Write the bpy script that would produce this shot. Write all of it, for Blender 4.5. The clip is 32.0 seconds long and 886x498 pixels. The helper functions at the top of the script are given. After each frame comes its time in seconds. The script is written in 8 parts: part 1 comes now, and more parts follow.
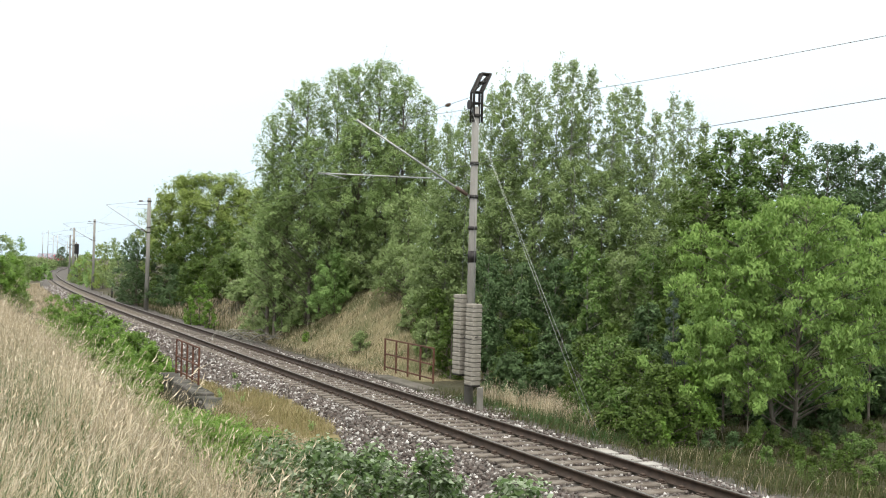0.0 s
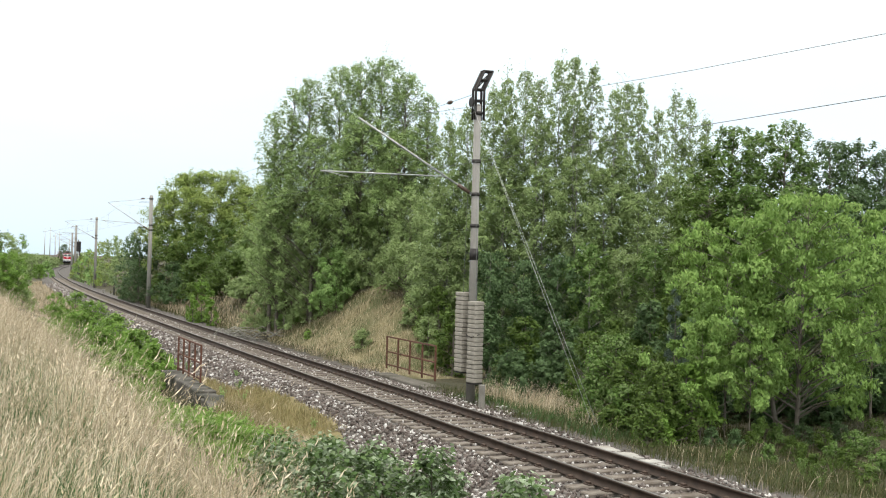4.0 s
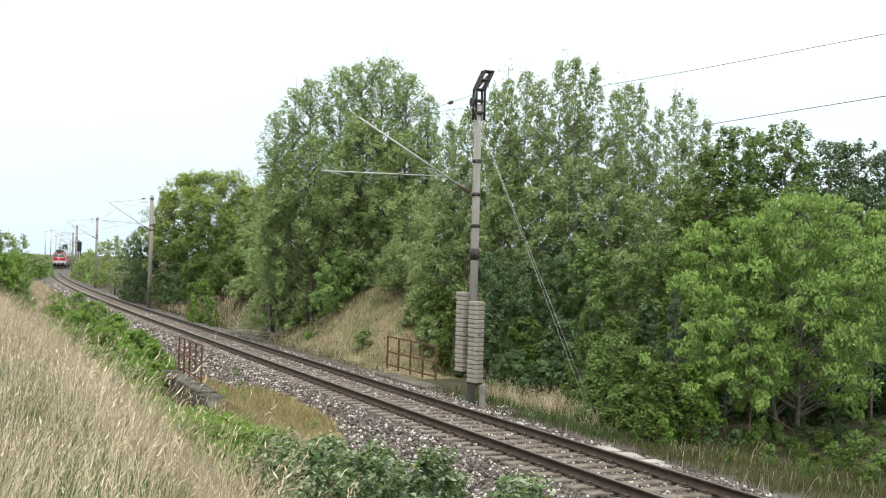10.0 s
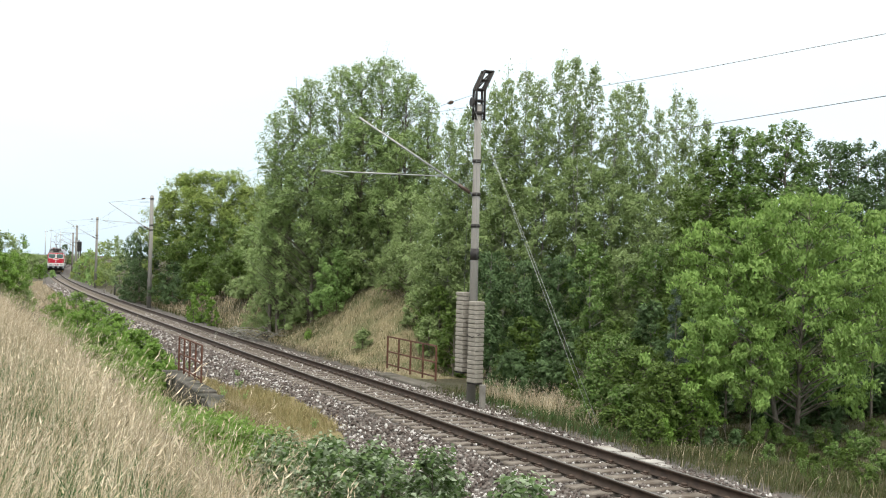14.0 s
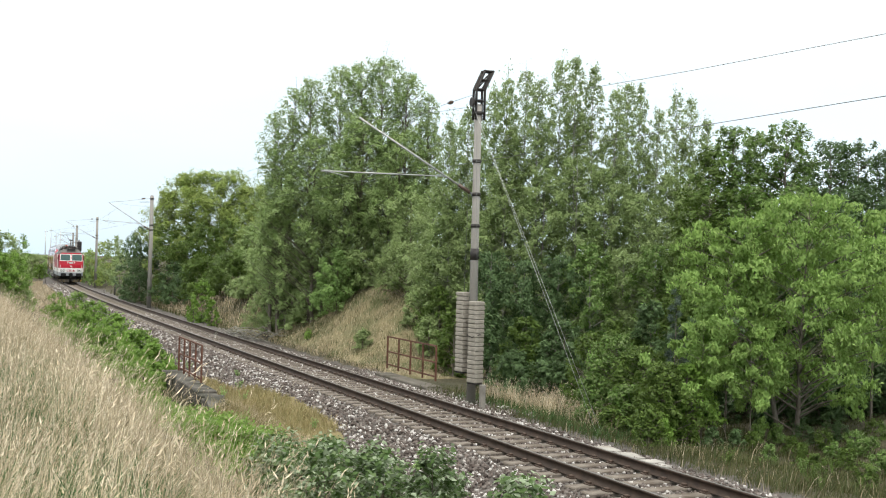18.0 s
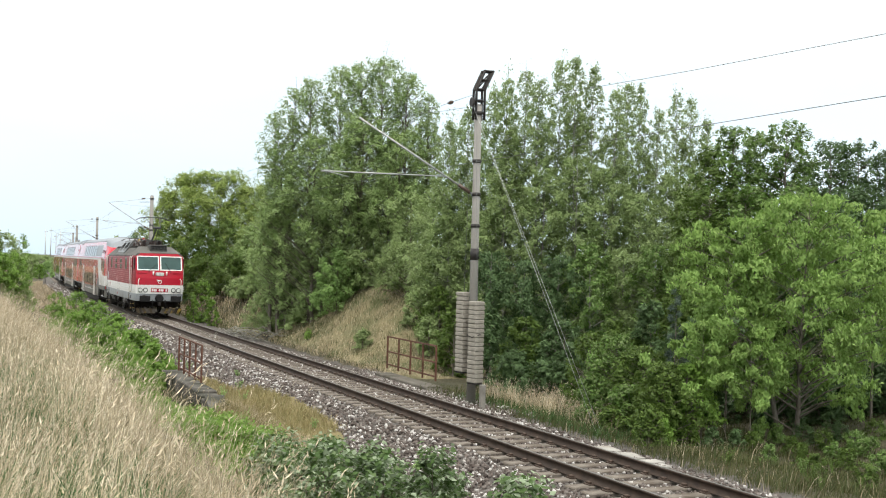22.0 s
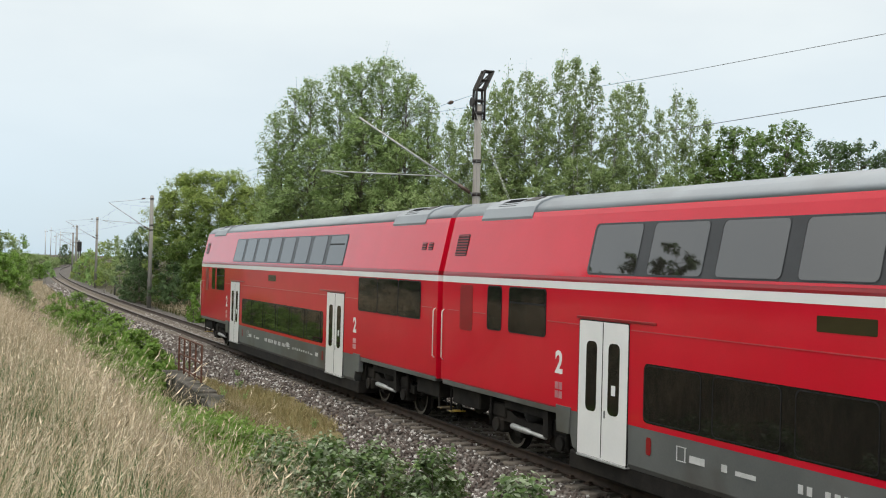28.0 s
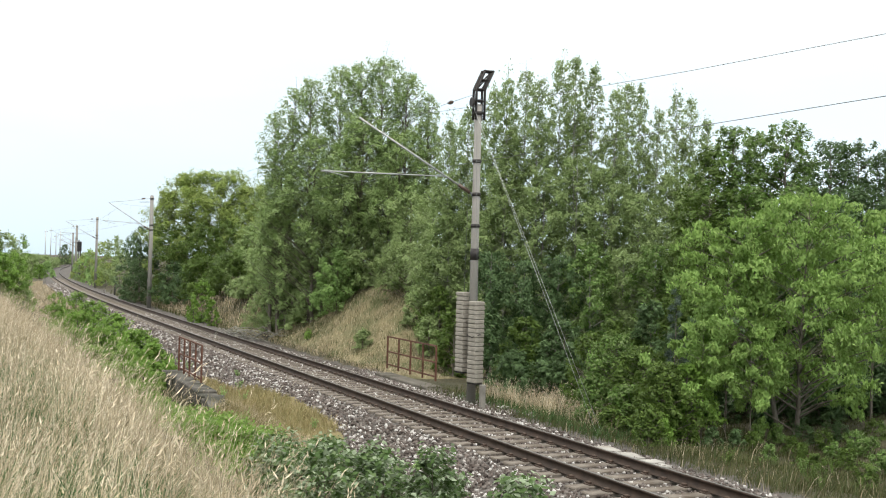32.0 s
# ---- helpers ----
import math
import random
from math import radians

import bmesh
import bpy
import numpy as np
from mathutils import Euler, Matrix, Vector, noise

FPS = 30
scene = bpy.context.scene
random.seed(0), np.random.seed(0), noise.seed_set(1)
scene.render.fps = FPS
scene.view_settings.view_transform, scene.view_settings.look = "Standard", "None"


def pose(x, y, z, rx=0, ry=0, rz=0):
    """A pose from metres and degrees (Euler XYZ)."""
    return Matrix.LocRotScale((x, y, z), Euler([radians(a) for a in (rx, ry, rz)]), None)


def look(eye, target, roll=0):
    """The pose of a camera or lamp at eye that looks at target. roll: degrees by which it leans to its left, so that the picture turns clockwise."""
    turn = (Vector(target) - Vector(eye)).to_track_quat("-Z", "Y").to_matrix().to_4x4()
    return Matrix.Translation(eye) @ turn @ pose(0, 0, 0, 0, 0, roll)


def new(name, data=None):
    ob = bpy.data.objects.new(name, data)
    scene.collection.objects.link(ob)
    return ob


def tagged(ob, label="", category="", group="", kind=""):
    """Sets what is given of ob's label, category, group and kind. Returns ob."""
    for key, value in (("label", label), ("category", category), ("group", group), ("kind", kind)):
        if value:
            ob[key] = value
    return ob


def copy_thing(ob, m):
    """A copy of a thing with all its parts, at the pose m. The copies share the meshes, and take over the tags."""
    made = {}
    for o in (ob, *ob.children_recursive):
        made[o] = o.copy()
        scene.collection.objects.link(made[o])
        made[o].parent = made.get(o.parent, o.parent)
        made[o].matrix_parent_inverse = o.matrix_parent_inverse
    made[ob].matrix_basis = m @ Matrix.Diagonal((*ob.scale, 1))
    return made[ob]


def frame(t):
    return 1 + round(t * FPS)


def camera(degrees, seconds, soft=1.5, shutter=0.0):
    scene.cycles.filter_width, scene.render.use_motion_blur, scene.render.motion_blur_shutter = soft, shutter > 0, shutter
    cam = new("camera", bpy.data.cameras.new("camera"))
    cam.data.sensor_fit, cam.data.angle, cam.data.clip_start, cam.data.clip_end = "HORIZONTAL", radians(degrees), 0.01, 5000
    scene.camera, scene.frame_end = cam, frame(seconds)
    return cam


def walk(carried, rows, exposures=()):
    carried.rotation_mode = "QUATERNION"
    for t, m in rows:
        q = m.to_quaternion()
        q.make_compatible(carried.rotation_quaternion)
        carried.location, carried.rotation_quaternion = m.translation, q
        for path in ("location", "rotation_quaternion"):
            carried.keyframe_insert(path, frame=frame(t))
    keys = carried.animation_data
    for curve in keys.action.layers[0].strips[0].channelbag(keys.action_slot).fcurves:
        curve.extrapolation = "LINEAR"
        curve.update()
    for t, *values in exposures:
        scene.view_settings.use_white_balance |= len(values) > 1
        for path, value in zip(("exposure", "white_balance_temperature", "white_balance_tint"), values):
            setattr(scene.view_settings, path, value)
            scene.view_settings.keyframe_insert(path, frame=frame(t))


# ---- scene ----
cam = camera(41.16, 32.0, soft=1.1)
EYE = Vector((0.0, 0.0, 3.4855))


def aim(yaw, pitch):
    """The camera on its tripod, turned right by yaw and up by pitch degrees from its rest."""
    y, p = radians(yaw), radians(0.728 + pitch)
    return look(EYE, EYE + Vector((math.sin(y) * math.cos(p), math.cos(y) * math.cos(p), math.sin(p))), 1.484)


walk(cam, [(0.0, aim(0.120, 0.118)), (0.5, aim(0.085, 0.085)), (1.0, aim(0.080, 0.075)), (1.5, aim(0.050, 0.030)),
           (2.0, aim(0.036, 0.003)), (3.5, aim(0.036, 0.0)), (5.5, aim(0.0, 0.0)), (7.0, aim(0.0, 0.0)),
           (20.0, aim(0.0, 0.0)), (32.0, aim(0.0, 0.0))],
     exposures=[(0.0, 0.06), (24.2, 0.06), (24.4, -0.03), (25.0, -0.18), (25.6, -0.26), (26.5, -0.34), (28.4, -0.34), (29.2, -0.30), (30.2, -0.14), (31.0, -0.01), (32.0, 0.04)])

# ---- world and sun: bright overcast, thin high cloud ----
SUN_ELEVATION, SUN_TURN = radians(54), radians(184)
world = bpy.data.worlds.new("sky")
scene.world = world
world.use_nodes = True
wn, wl = world.node_tree.nodes, world.node_tree.links
wn.clear()
w_out = wn.new("ShaderNodeOutputWorld")
w_bg = wn.new("ShaderNodeBackground")
w_sky = wn.new("ShaderNodeTexSky")
w_sky.sky_type = "NISHITA"
w_sky.sun_disc = False
w_sky.sun_elevation, w_sky.sun_rotation = SUN_ELEVATION, SUN_TURN
w_scale = wn.new("ShaderNodeVectorMath")
w_scale.operation = "SCALE"
w_scale.inputs["Scale"].default_value = 0.13
w_co = wn.new("ShaderNodeTexCoord")
w_map = wn.new("ShaderNodeMapping")
w_map.inputs["Scale"].default_value = (1.3, 1.3, 4.0)
w_noise = wn.new("ShaderNodeTexNoise")
w_noise.inputs["Scale"].default_value = 1.7
w_noise.inputs["Detail"].default_value = 5.0
w_ramp = wn.new("ShaderNodeValToRGB")
w_ramp.color_ramp.elements[0].position, w_ramp.color_ramp.elements[0].color = 0.36, (0.80, 0.80, 0.80, 1)
w_ramp.color_ramp.elements[1].position, w_ramp.color_ramp.elements[1].color = 0.62, (1.0, 1.0, 1.0, 1)
w_mix = wn.new("ShaderNodeMix")
w_mix.data_type = "RGBA"
w_sep = wn.new("ShaderNodeSeparateXYZ")
w_rise = wn.new("ShaderNodeMapRange")
w_rise.inputs["From Min"].default_value, w_rise.inputs["From Max"].default_value = 0.0, 0.24
w_tone = wn.new("ShaderNodeMix")
w_tone.data_type = "RGBA"
w_tone.inputs["A"].default_value = (0.84, 1.03, 1.17, 1)
w_tone.inputs["B"].default_value = (1.12, 1.19, 1.20, 1)
wl.new(w_co.outputs["Generated"], w_sep.inputs["Vector"])
wl.new(w_sep.outputs["Z"], w_rise.inputs["Value"])
wl.new(w_rise.outputs["Result"], w_tone.inputs["Factor"])
wl.new(w_tone.outputs["Result"], w_mix.inputs["B"])
wl.new(w_co.outputs["Generated"], w_map.inputs["Vector"])
wl.new(w_map.outputs["Vector"], w_noise.inputs["Vector"])
wl.new(w_noise.outputs["Fac"], w_ramp.inputs["Fac"])
wl.new(w_ramp.outputs["Color"], w_mix.inputs["Factor"])
wl.new(w_sky.outputs["Color"], w_scale.inputs[0])
wl.new(w_scale.outputs["Vector"], w_mix.inputs["A"])
# an overcast sky is brightest overhead
w_high = wn.new("ShaderNodeMapRange")
w_high.inputs["From Min"].default_value, w_high.inputs["From Max"].default_value = 0.22, 1.0
w_zenith = wn.new("ShaderNodeMix")
w_zenith.data_type = "RGBA"
w_zenith.clamp_result = False
w_zenith.inputs["B"].default_value = (2.62, 2.55, 2.36, 1)
wl.new(w_sep.outputs["Z"], w_high.inputs["Value"])
wl.new(w_high.outputs["Result"], w_zenith.inputs["Factor"])
wl.new(w_mix.outputs["Result"], w_zenith.inputs["A"])
wl.new(w_zenith.outputs["Result"], w_bg.inputs["Color"])
w_bg.inputs["Strength"].default_value = 1.0
wl.new(w_bg.outputs["Background"], w_out.inputs["Surface"])
sun = new("sun", bpy.data.lights.new("sun", "SUN"))
sun.data.energy, sun.data.angle, sun.data.color = 1.45, radians(30), (1.0, 0.96, 0.9)
SUN_WAY = Vector((math.sin(SUN_TURN) * math.cos(SUN_ELEVATION), math.cos(SUN_TURN) * math.cos(SUN_ELEVATION), math.sin(SUN_ELEVATION)))
sun.matrix_world = look(SUN_WAY * 60, (0, 0, 0))

# ---- materials ----


def nodes_of(name):
    m = bpy.data.materials.new(name)
    m.use_nodes = True
    nt = m.node_tree
    return m, nt, nt.nodes, nt.links, nt.nodes["Principled BSDF"]


def surface(name, dark, light, scale=4.0, rough=0.8, metal=0.0, bump=0.2, fine=40.0, coat=0.0, stain=None, stain_at=0.62, stretch=(1, 1, 1), space="Object", spec=0.5):
    """A weathered surface: two colours by coarse noise, fine grain, bump, and stains of a third colour."""
    m, nt, n, l, b = nodes_of(name)
    co = n.new("ShaderNodeTexCoord")
    mp = n.new("ShaderNodeMapping")
    mp.inputs["Scale"].default_value = stretch
    l.new(co.outputs[space], mp.inputs["Vector"])
    a = n.new("ShaderNodeTexNoise")
    a.inputs["Scale"].default_value, a.inputs["Detail"].default_value = scale, 6.0
    f = n.new("ShaderNodeTexNoise")
    f.inputs["Scale"].default_value, f.inputs["Detail"].default_value = fine, 3.0
    for q in (a, f):
        l.new(mp.outputs["Vector"], q.inputs["Vector"])
    add = n.new("ShaderNodeMath")
    add.operation = "MULTIPLY_ADD"
    l.new(f.outputs["Fac"], add.inputs[0])
    add.inputs[1].default_value = 0.35
    l.new(a.outputs["Fac"], add.inputs[2])
    r = n.new("ShaderNodeValToRGB")
    r.color_ramp.elements[0].position, r.color_ramp.elements[0].color = 0.48, (*dark, 1)
    r.color_ramp.elements[1].position, r.color_ramp.elements[1].color = 0.86, (*light, 1)
    l.new(add.outputs[0], r.inputs["Fac"])
    out = r.outputs["Color"]
    if stain:
        s = n.new("ShaderNodeTexNoise")
        s.inputs["Scale"].default_value, s.inputs["Detail"].default_value = scale * 0.45, 8.0
        l.new(mp.outputs["Vector"], s.inputs["Vector"])
        sr = n.new("ShaderNodeValToRGB")
        sr.color_ramp.elements[0].position, sr.color_ramp.elements[1].position = stain_at - 0.1, stain_at + 0.06
        l.new(s.outputs["Fac"], sr.inputs["Fac"])
        mx = n.new("ShaderNodeMix")
        mx.data_type = "RGBA"
        l.new(sr.outputs["Color"], mx.inputs["Factor"])
        l.new(out, mx.inputs["A"])
        mx.inputs["B"].default_value = (*stain, 1)
        out = mx.outputs["Result"]
    l.new(out, b.inputs["Base Color"])
    b.inputs["Roughness"].default_value, b.inputs["Metallic"].default_value = rough, metal
    b.inputs["Coat Weight"].default_value, b.inputs["Coat Roughness"].default_value = min(coat, 1.0), 0.06
    b.inputs["Coat IOR"].default_value = 1.5 if coat <= 1.0 else 1.8
    b.inputs["Specular IOR Level"].default_value = spec
    if bump:
        bp = n.new("ShaderNodeBump")
        bp.inputs["Strength"].default_value, bp.inputs["Distance"].default_value = bump, 0.02
        l.new(add.outputs[0], bp.inputs["Height"])
        l.new(bp.outputs["Normal"], b.inputs["Normal"])
    return m


def leafy(name, colours, translucent=0.35, rough=0.5, gain=1.0):
    """Leaves or blades: each island takes its own colour from the ramp; light passes through."""
    m, nt, n, l, b = nodes_of(name)
    g = n.new("ShaderNodeNewGeometry")
    r = n.new("ShaderNodeValToRGB")
    e = r.color_ramp.elements
    while len(e) < len(colours):
        e.new(0.5)
    for i, c in enumerate(colours):
        e[i].position, e[i].color = i / (len(colours) - 1), (*c, 1)
    l.new(g.outputs["Random Per Island"], r.inputs["Fac"])
    big = n.new("ShaderNodeTexNoise")
    big.inputs["Scale"].default_value, big.inputs["Detail"].default_value = 1.1, 4.0
    l.new(g.outputs["Position"], big.inputs["Vector"])
    hs = n.new("ShaderNodeHueSaturation")
    vm = n.new("ShaderNodeMapRange")
    vm.inputs["From Min"].default_value, vm.inputs["From Max"].default_value = 0.3, 0.7
    vm.inputs["To Min"].default_value, vm.inputs["To Max"].default_value = gain * 0.84, gain * 1.16
    l.new(big.outputs["Fac"], vm.inputs["Value"])
    l.new(vm.outputs["Result"], hs.inputs["Value"])
    l.new(r.outputs["Color"], hs.inputs["Color"])
    l.new(hs.outputs["Color"], b.inputs["Base Color"])
    b.inputs["Roughness"].default_value = rough
    b.inputs["Specular IOR Level"].default_value = 0.2
    tr = n.new("ShaderNodeBsdfTranslucent")
    l.new(hs.outputs["Color"], tr.inputs["Color"])
    mx = n.new("ShaderNodeMixShader")
    mx.inputs["Fac"].default_value = translucent
    l.new(b.outputs["BSDF"], mx.inputs[1])
    l.new(tr.outputs["BSDF"], mx.inputs[2])
    l.new(mx.outputs["Shader"], n["Material Output"].inputs["Surface"])
    return m


M_RAIL = surface("rail_steel_rusty", (0.031, 0.020, 0.014), (0.065, 0.042, 0.030), 5, 0.75, 0.2, 0.2, 60, space="Object")
M_RAILTOP = surface("rail_head_worn", (0.10, 0.095, 0.09), (0.19, 0.18, 0.17), 2, 0.45, 0.7, 0.05, 60)
M_SLEEPER = surface("sleeper_concrete", (0.106, 0.089, 0.073), (0.218, 0.191, 0.162), 3, 0.9, 0, 0.4, 60, stain=(0.066, 0.048, 0.033))
M_PLATE = surface("fastening_iron", (0.035, 0.025, 0.02), (0.09, 0.06, 0.045), 8, 0.8, 0.3, 0.2)
M_BALLAST = surface("ballast_bed", (0.036, 0.032, 0.029), (0.122, 0.109, 0.099), 9, 0.95, 0, 1.0, 26, stain=(0.052, 0.039, 0.029))
M_CONCRETE = surface("concrete_old", (0.165, 0.154, 0.135), (0.300, 0.285, 0.259), 2.5, 0.9, 0, 0.4, 50, stain=(0.098, 0.090, 0.075))
M_POLE = surface("pole_concrete", (0.205, 0.197, 0.180), (0.312, 0.299, 0.279), 1.6, 0.85, 0, 0.2, 60, stain=(0.139, 0.131, 0.119), stretch=(1, 1, 0.25))
M_WEIGHT = surface("weight_block_concrete", (0.210, 0.193, 0.164), (0.336, 0.315, 0.273), 4, 0.9, 0, 0.3, 50, stain=(0.112, 0.105, 0.084))
M_RUST = surface("rusty_paint", (0.085, 0.034, 0.021), (0.153, 0.068, 0.043), 6, 0.85, 0.1, 0.3, 60, stain=(0.060, 0.030, 0.021))
M_DARKSTEEL = surface("steel_dark", (0.022, 0.02, 0.02), (0.06, 0.055, 0.052), 6, 0.6, 0.5, 0.1)
M_GALV = surface("steel_galvanised", (0.36, 0.37, 0.37), (0.52, 0.53, 0.53), 8, 0.5, 0.5, 0.05)
M_WIRE = surface("copper_wire_old", (0.10, 0.105, 0.105), (0.16, 0.165, 0.165), 8, 0.6, 0.3, 0.0)
M_INSULATOR = surface("insulator_glaze", (0.07, 0.045, 0.035), (0.13, 0.09, 0.07), 8, 0.25, 0, 0.0)
M_BLACKHEAD = surface("signal_black", (0.008, 0.008, 0.009), (0.02, 0.02, 0.02), 6, 0.6, 0, 0.05)
M_BARK = surface("bark_grey", (0.10, 0.085, 0.07), (0.22, 0.195, 0.165), 5, 0.95, 0, 0.6, 30, stretch=(1, 1, 0.3))
M_BARK_PALE = surface("bark_pale_aspen", (0.20, 0.195, 0.17), (0.36, 0.35, 0.31), 4, 0.9, 0, 0.4, 30, stain=(0.08, 0.07, 0.06), stretch=(1, 1, 0.4))
M_STONE = leafy("ballast_stone", [(0.043, 0.034, 0.030), (0.095, 0.079, 0.071), (0.163, 0.144, 0.133), (0.103, 0.079, 0.069), (0.232, 0.215, 0.198), (0.602, 0.585, 0.568)], 0.0, 0.9)

M_LEAF_POPLAR = leafy("leaf_poplar", [(0.260, 0.352, 0.137), (0.283, 0.384, 0.149), (0.314, 0.416, 0.166), (0.357, 0.464, 0.206)], 0.38)
M_LEAF_ASPEN = leafy("leaf_aspen", [(0.233, 0.310, 0.124), (0.255, 0.339, 0.136), (0.280, 0.364, 0.151), (0.330, 0.415, 0.200)], 0.4)
# dark green of some trees; also stands in for shade low down
M_LEAF_DARK = leafy("leaf_dark_and_shade", [(0.072, 0.124, 0.051), (0.092, 0.153, 0.061), (0.117, 0.186, 0.073)], 0.32)
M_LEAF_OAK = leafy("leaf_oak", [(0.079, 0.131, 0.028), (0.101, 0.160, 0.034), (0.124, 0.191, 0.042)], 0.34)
M_LEAF_YELLOW = leafy("leaf_yellow_green", [(0.232, 0.306, 0.086), (0.282, 0.364, 0.102), (0.344, 0.418, 0.119), (0.204, 0.287, 0.092)], 0.4)
M_LEAF_MAPLE = leafy("leaf_maple_light", [(0.162, 0.267, 0.066), (0.200, 0.323, 0.082), (0.246, 0.376, 0.102), (0.297, 0.421, 0.126)], 0.4)
M_LEAF_BUSH = leafy("leaf_bush_fresh", [(0.150, 0.260, 0.049), (0.184, 0.309, 0.060), (0.225, 0.358, 0.077)], 0.4)
M_LEAF_BUSH_GREY = leafy("leaf_sapling", [(0.213, 0.333, 0.110), (0.281, 0.430, 0.143), (0.368, 0.516, 0.201)], 0.38)
M_LEAF_SHRUB = leafy("leaf_shrub", [(0.093, 0.170, 0.040), (0.119, 0.211, 0.048), (0.153, 0.251, 0.062), (0.192, 0.283, 0.092), (0.206, 0.272, 0.123)], 0.36)
M_LEAF_PALE = leafy("leaf_shrub_pale", [(0.070, 0.128, 0.037), (0.096, 0.163, 0.051), (0.123, 0.189, 0.065), (0.245, 0.302, 0.200), (0.392, 0.484, 0.319)], 0.36)
M_LEAF_PINE = leafy("needle_blue_green", [(0.055, 0.085, 0.065), (0.075, 0.11, 0.085), (0.10, 0.135, 0.105)], 0.1, gain=1.1)
M_STRAW = leafy("grass_straw", [(0.17, 0.145, 0.085), (0.33, 0.27, 0.175), (0.42, 0.35, 0.25), (0.54, 0.475, 0.37)], 0.25, 0.7, gain=1.16)
M_PLUME = leafy("grass_seed_head", [(0.42, 0.35, 0.23), (0.54, 0.47, 0.34), (0.66, 0.59, 0.46), (0.48, 0.39, 0.27)], 0.25, 0.7, gain=1.3)
M_TANGRASS = leafy("grass_tan_olive", [(0.230, 0.207, 0.086), (0.345, 0.287, 0.138), (0.448, 0.374, 0.207), (0.253, 0.253, 0.103)], 0.25, 0.7, gain=0.8)
M_VERGE_TURF = surface("turf_green_verge", (0.050, 0.062, 0.022), (0.115, 0.118, 0.050), 1.8, 0.95, 0, 0.6, 22, stain=(0.13, 0.11, 0.055), stain_at=0.6)
M_HILL_TURF = surface("turf_dry_golden", (0.135, 0.115, 0.058), (0.25, 0.215, 0.12), 1.6, 0.95, 0, 0.6, 22, stain=(0.085, 0.092, 0.034), stain_at=0.54)
M_SLAB = surface("slab_pale", (0.24, 0.23, 0.21), (0.38, 0.365, 0.34), 3, 0.9, 0, 0.5, 30, stain=(0.25, 0.23, 0.2))
M_TURF = surface("turf_dry_olive", (0.108, 0.090, 0.038), (0.225, 0.180, 0.081), 2.5, 0.95, 0, 0.5, 30, stain=(0.135, 0.135, 0.050), space="Object")
M_GRASS = leafy("grass_green", [(0.054, 0.081, 0.027), (0.081, 0.103, 0.035), (0.119, 0.124, 0.049), (0.105, 0.100, 0.045)], 0.3, 0.7, gain=0.8)
M_GRASS_LUSH = leafy("grass_lush", [(0.049, 0.112, 0.035), (0.070, 0.147, 0.049), (0.091, 0.175, 0.056)], 0.35, 0.6)


def ground_material():
    """Earth with dry turf and green patches, by noise in the world."""
    m, nt, n, l, b = nodes_of("ground_turf")
    g = n.new("ShaderNodeNewGeometry")
    cols = [((0.034, 0.027, 0.016), (0.088, 0.070, 0.040), 1.3), ((0.040, 0.048, 0.018), (0.088, 0.078, 0.038), 0.33)]
    outs = []
    for dark, light, sc in cols:
        t = n.new("ShaderNodeTexNoise")
        t.inputs["Scale"].default_value, t.inputs["Detail"].default_value = sc, 8.0
        l.new(g.outputs["Position"], t.inputs["Vector"])
        r = n.new("ShaderNodeValToRGB")
        r.color_ramp.elements[0].position, r.color_ramp.elements[0].color = 0.35, (*dark, 1)
        r.color_ramp.elements[1].position, r.color_ramp.elements[1].color = 0.66, (*light, 1)
        l.new(t.outputs["Fac"], r.inputs["Fac"])
        outs.append((r, t))
    mx = n.new("ShaderNodeMix")
    mx.data_type = "RGBA"
    big = n.new("ShaderNodeTexNoise")
    big.inputs["Scale"].default_value = 0.12
    l.new(g.outputs["Position"], big.inputs["Vector"])
    l.new(big.outputs["Fac"], mx.inputs["Factor"])
    l.new(outs[0][0].outputs["Color"], mx.inputs["A"])
    l.new(outs[1][0].outputs["Color"], mx.inputs["B"])
    b.inputs["Roughness"].default_value = 1.0
    fine = n.new("ShaderNodeTexNoise")
    fine.inputs["Scale"].default_value, fine.inputs["Detail"].default_value = 9.0, 7.0
    l.new(g.outputs["Position"], fine.inputs["Vector"])
    grain = n.new("ShaderNodeMapRange")
    grain.inputs["From Min"].default_value, grain.inputs["From Max"].default_value = 0.36, 0.66
    grain.inputs["To Min"].default_value, grain.inputs["To Max"].default_value = 0.62, 1.3
    l.new(fine.outputs["Fac"], grain.inputs["Value"])
    hs = n.new("ShaderNodeHueSaturation")
    l.new(grain.outputs["Result"], hs.inputs["Value"])
    l.new(mx.outputs["Result"], hs.inputs["Color"])
    l.new(hs.outputs["Color"], b.inputs["Base Color"])
    bp = n.new("ShaderNodeBump")
    bp.inputs["Strength"].default_value, bp.inputs["Distance"].default_value = 0.8, 0.06
    l.new(fine.outputs["Fac"], bp.inputs["Height"])
    l.new(bp.outputs["Normal"], b.inputs["Normal"])
    return m


M_GROUND = ground_material()

# ---- the line of the track: s runs away from the camera, o is the offset towards the camera's side ----
KNOTS = [-40, 0, 40, 80, 120, 160, 200, 240, 290, 350, 430, 520]
BENDS = [-0.0983, -0.0081, -0.0425, -0.0369, -0.0403, -0.0280, -0.0453, -0.0491, -0.0112, 0.0414, 0.0777, 0.1068]
S_STEP = 0.5
S_ALL = np.arange(-300, 700, S_STEP)
S_BEND = np.interp(S_ALL, KNOTS, BENDS) * 0.01 * ((S_ALL > -70) & (S_ALL < 520))
S_TURN = np.cumsum(S_BEND) * S_STEP
S_ZERO = int(np.argmin(abs(S_ALL)))
S_TURN = S_TURN - S_TURN[S_ZERO] + 1.9579
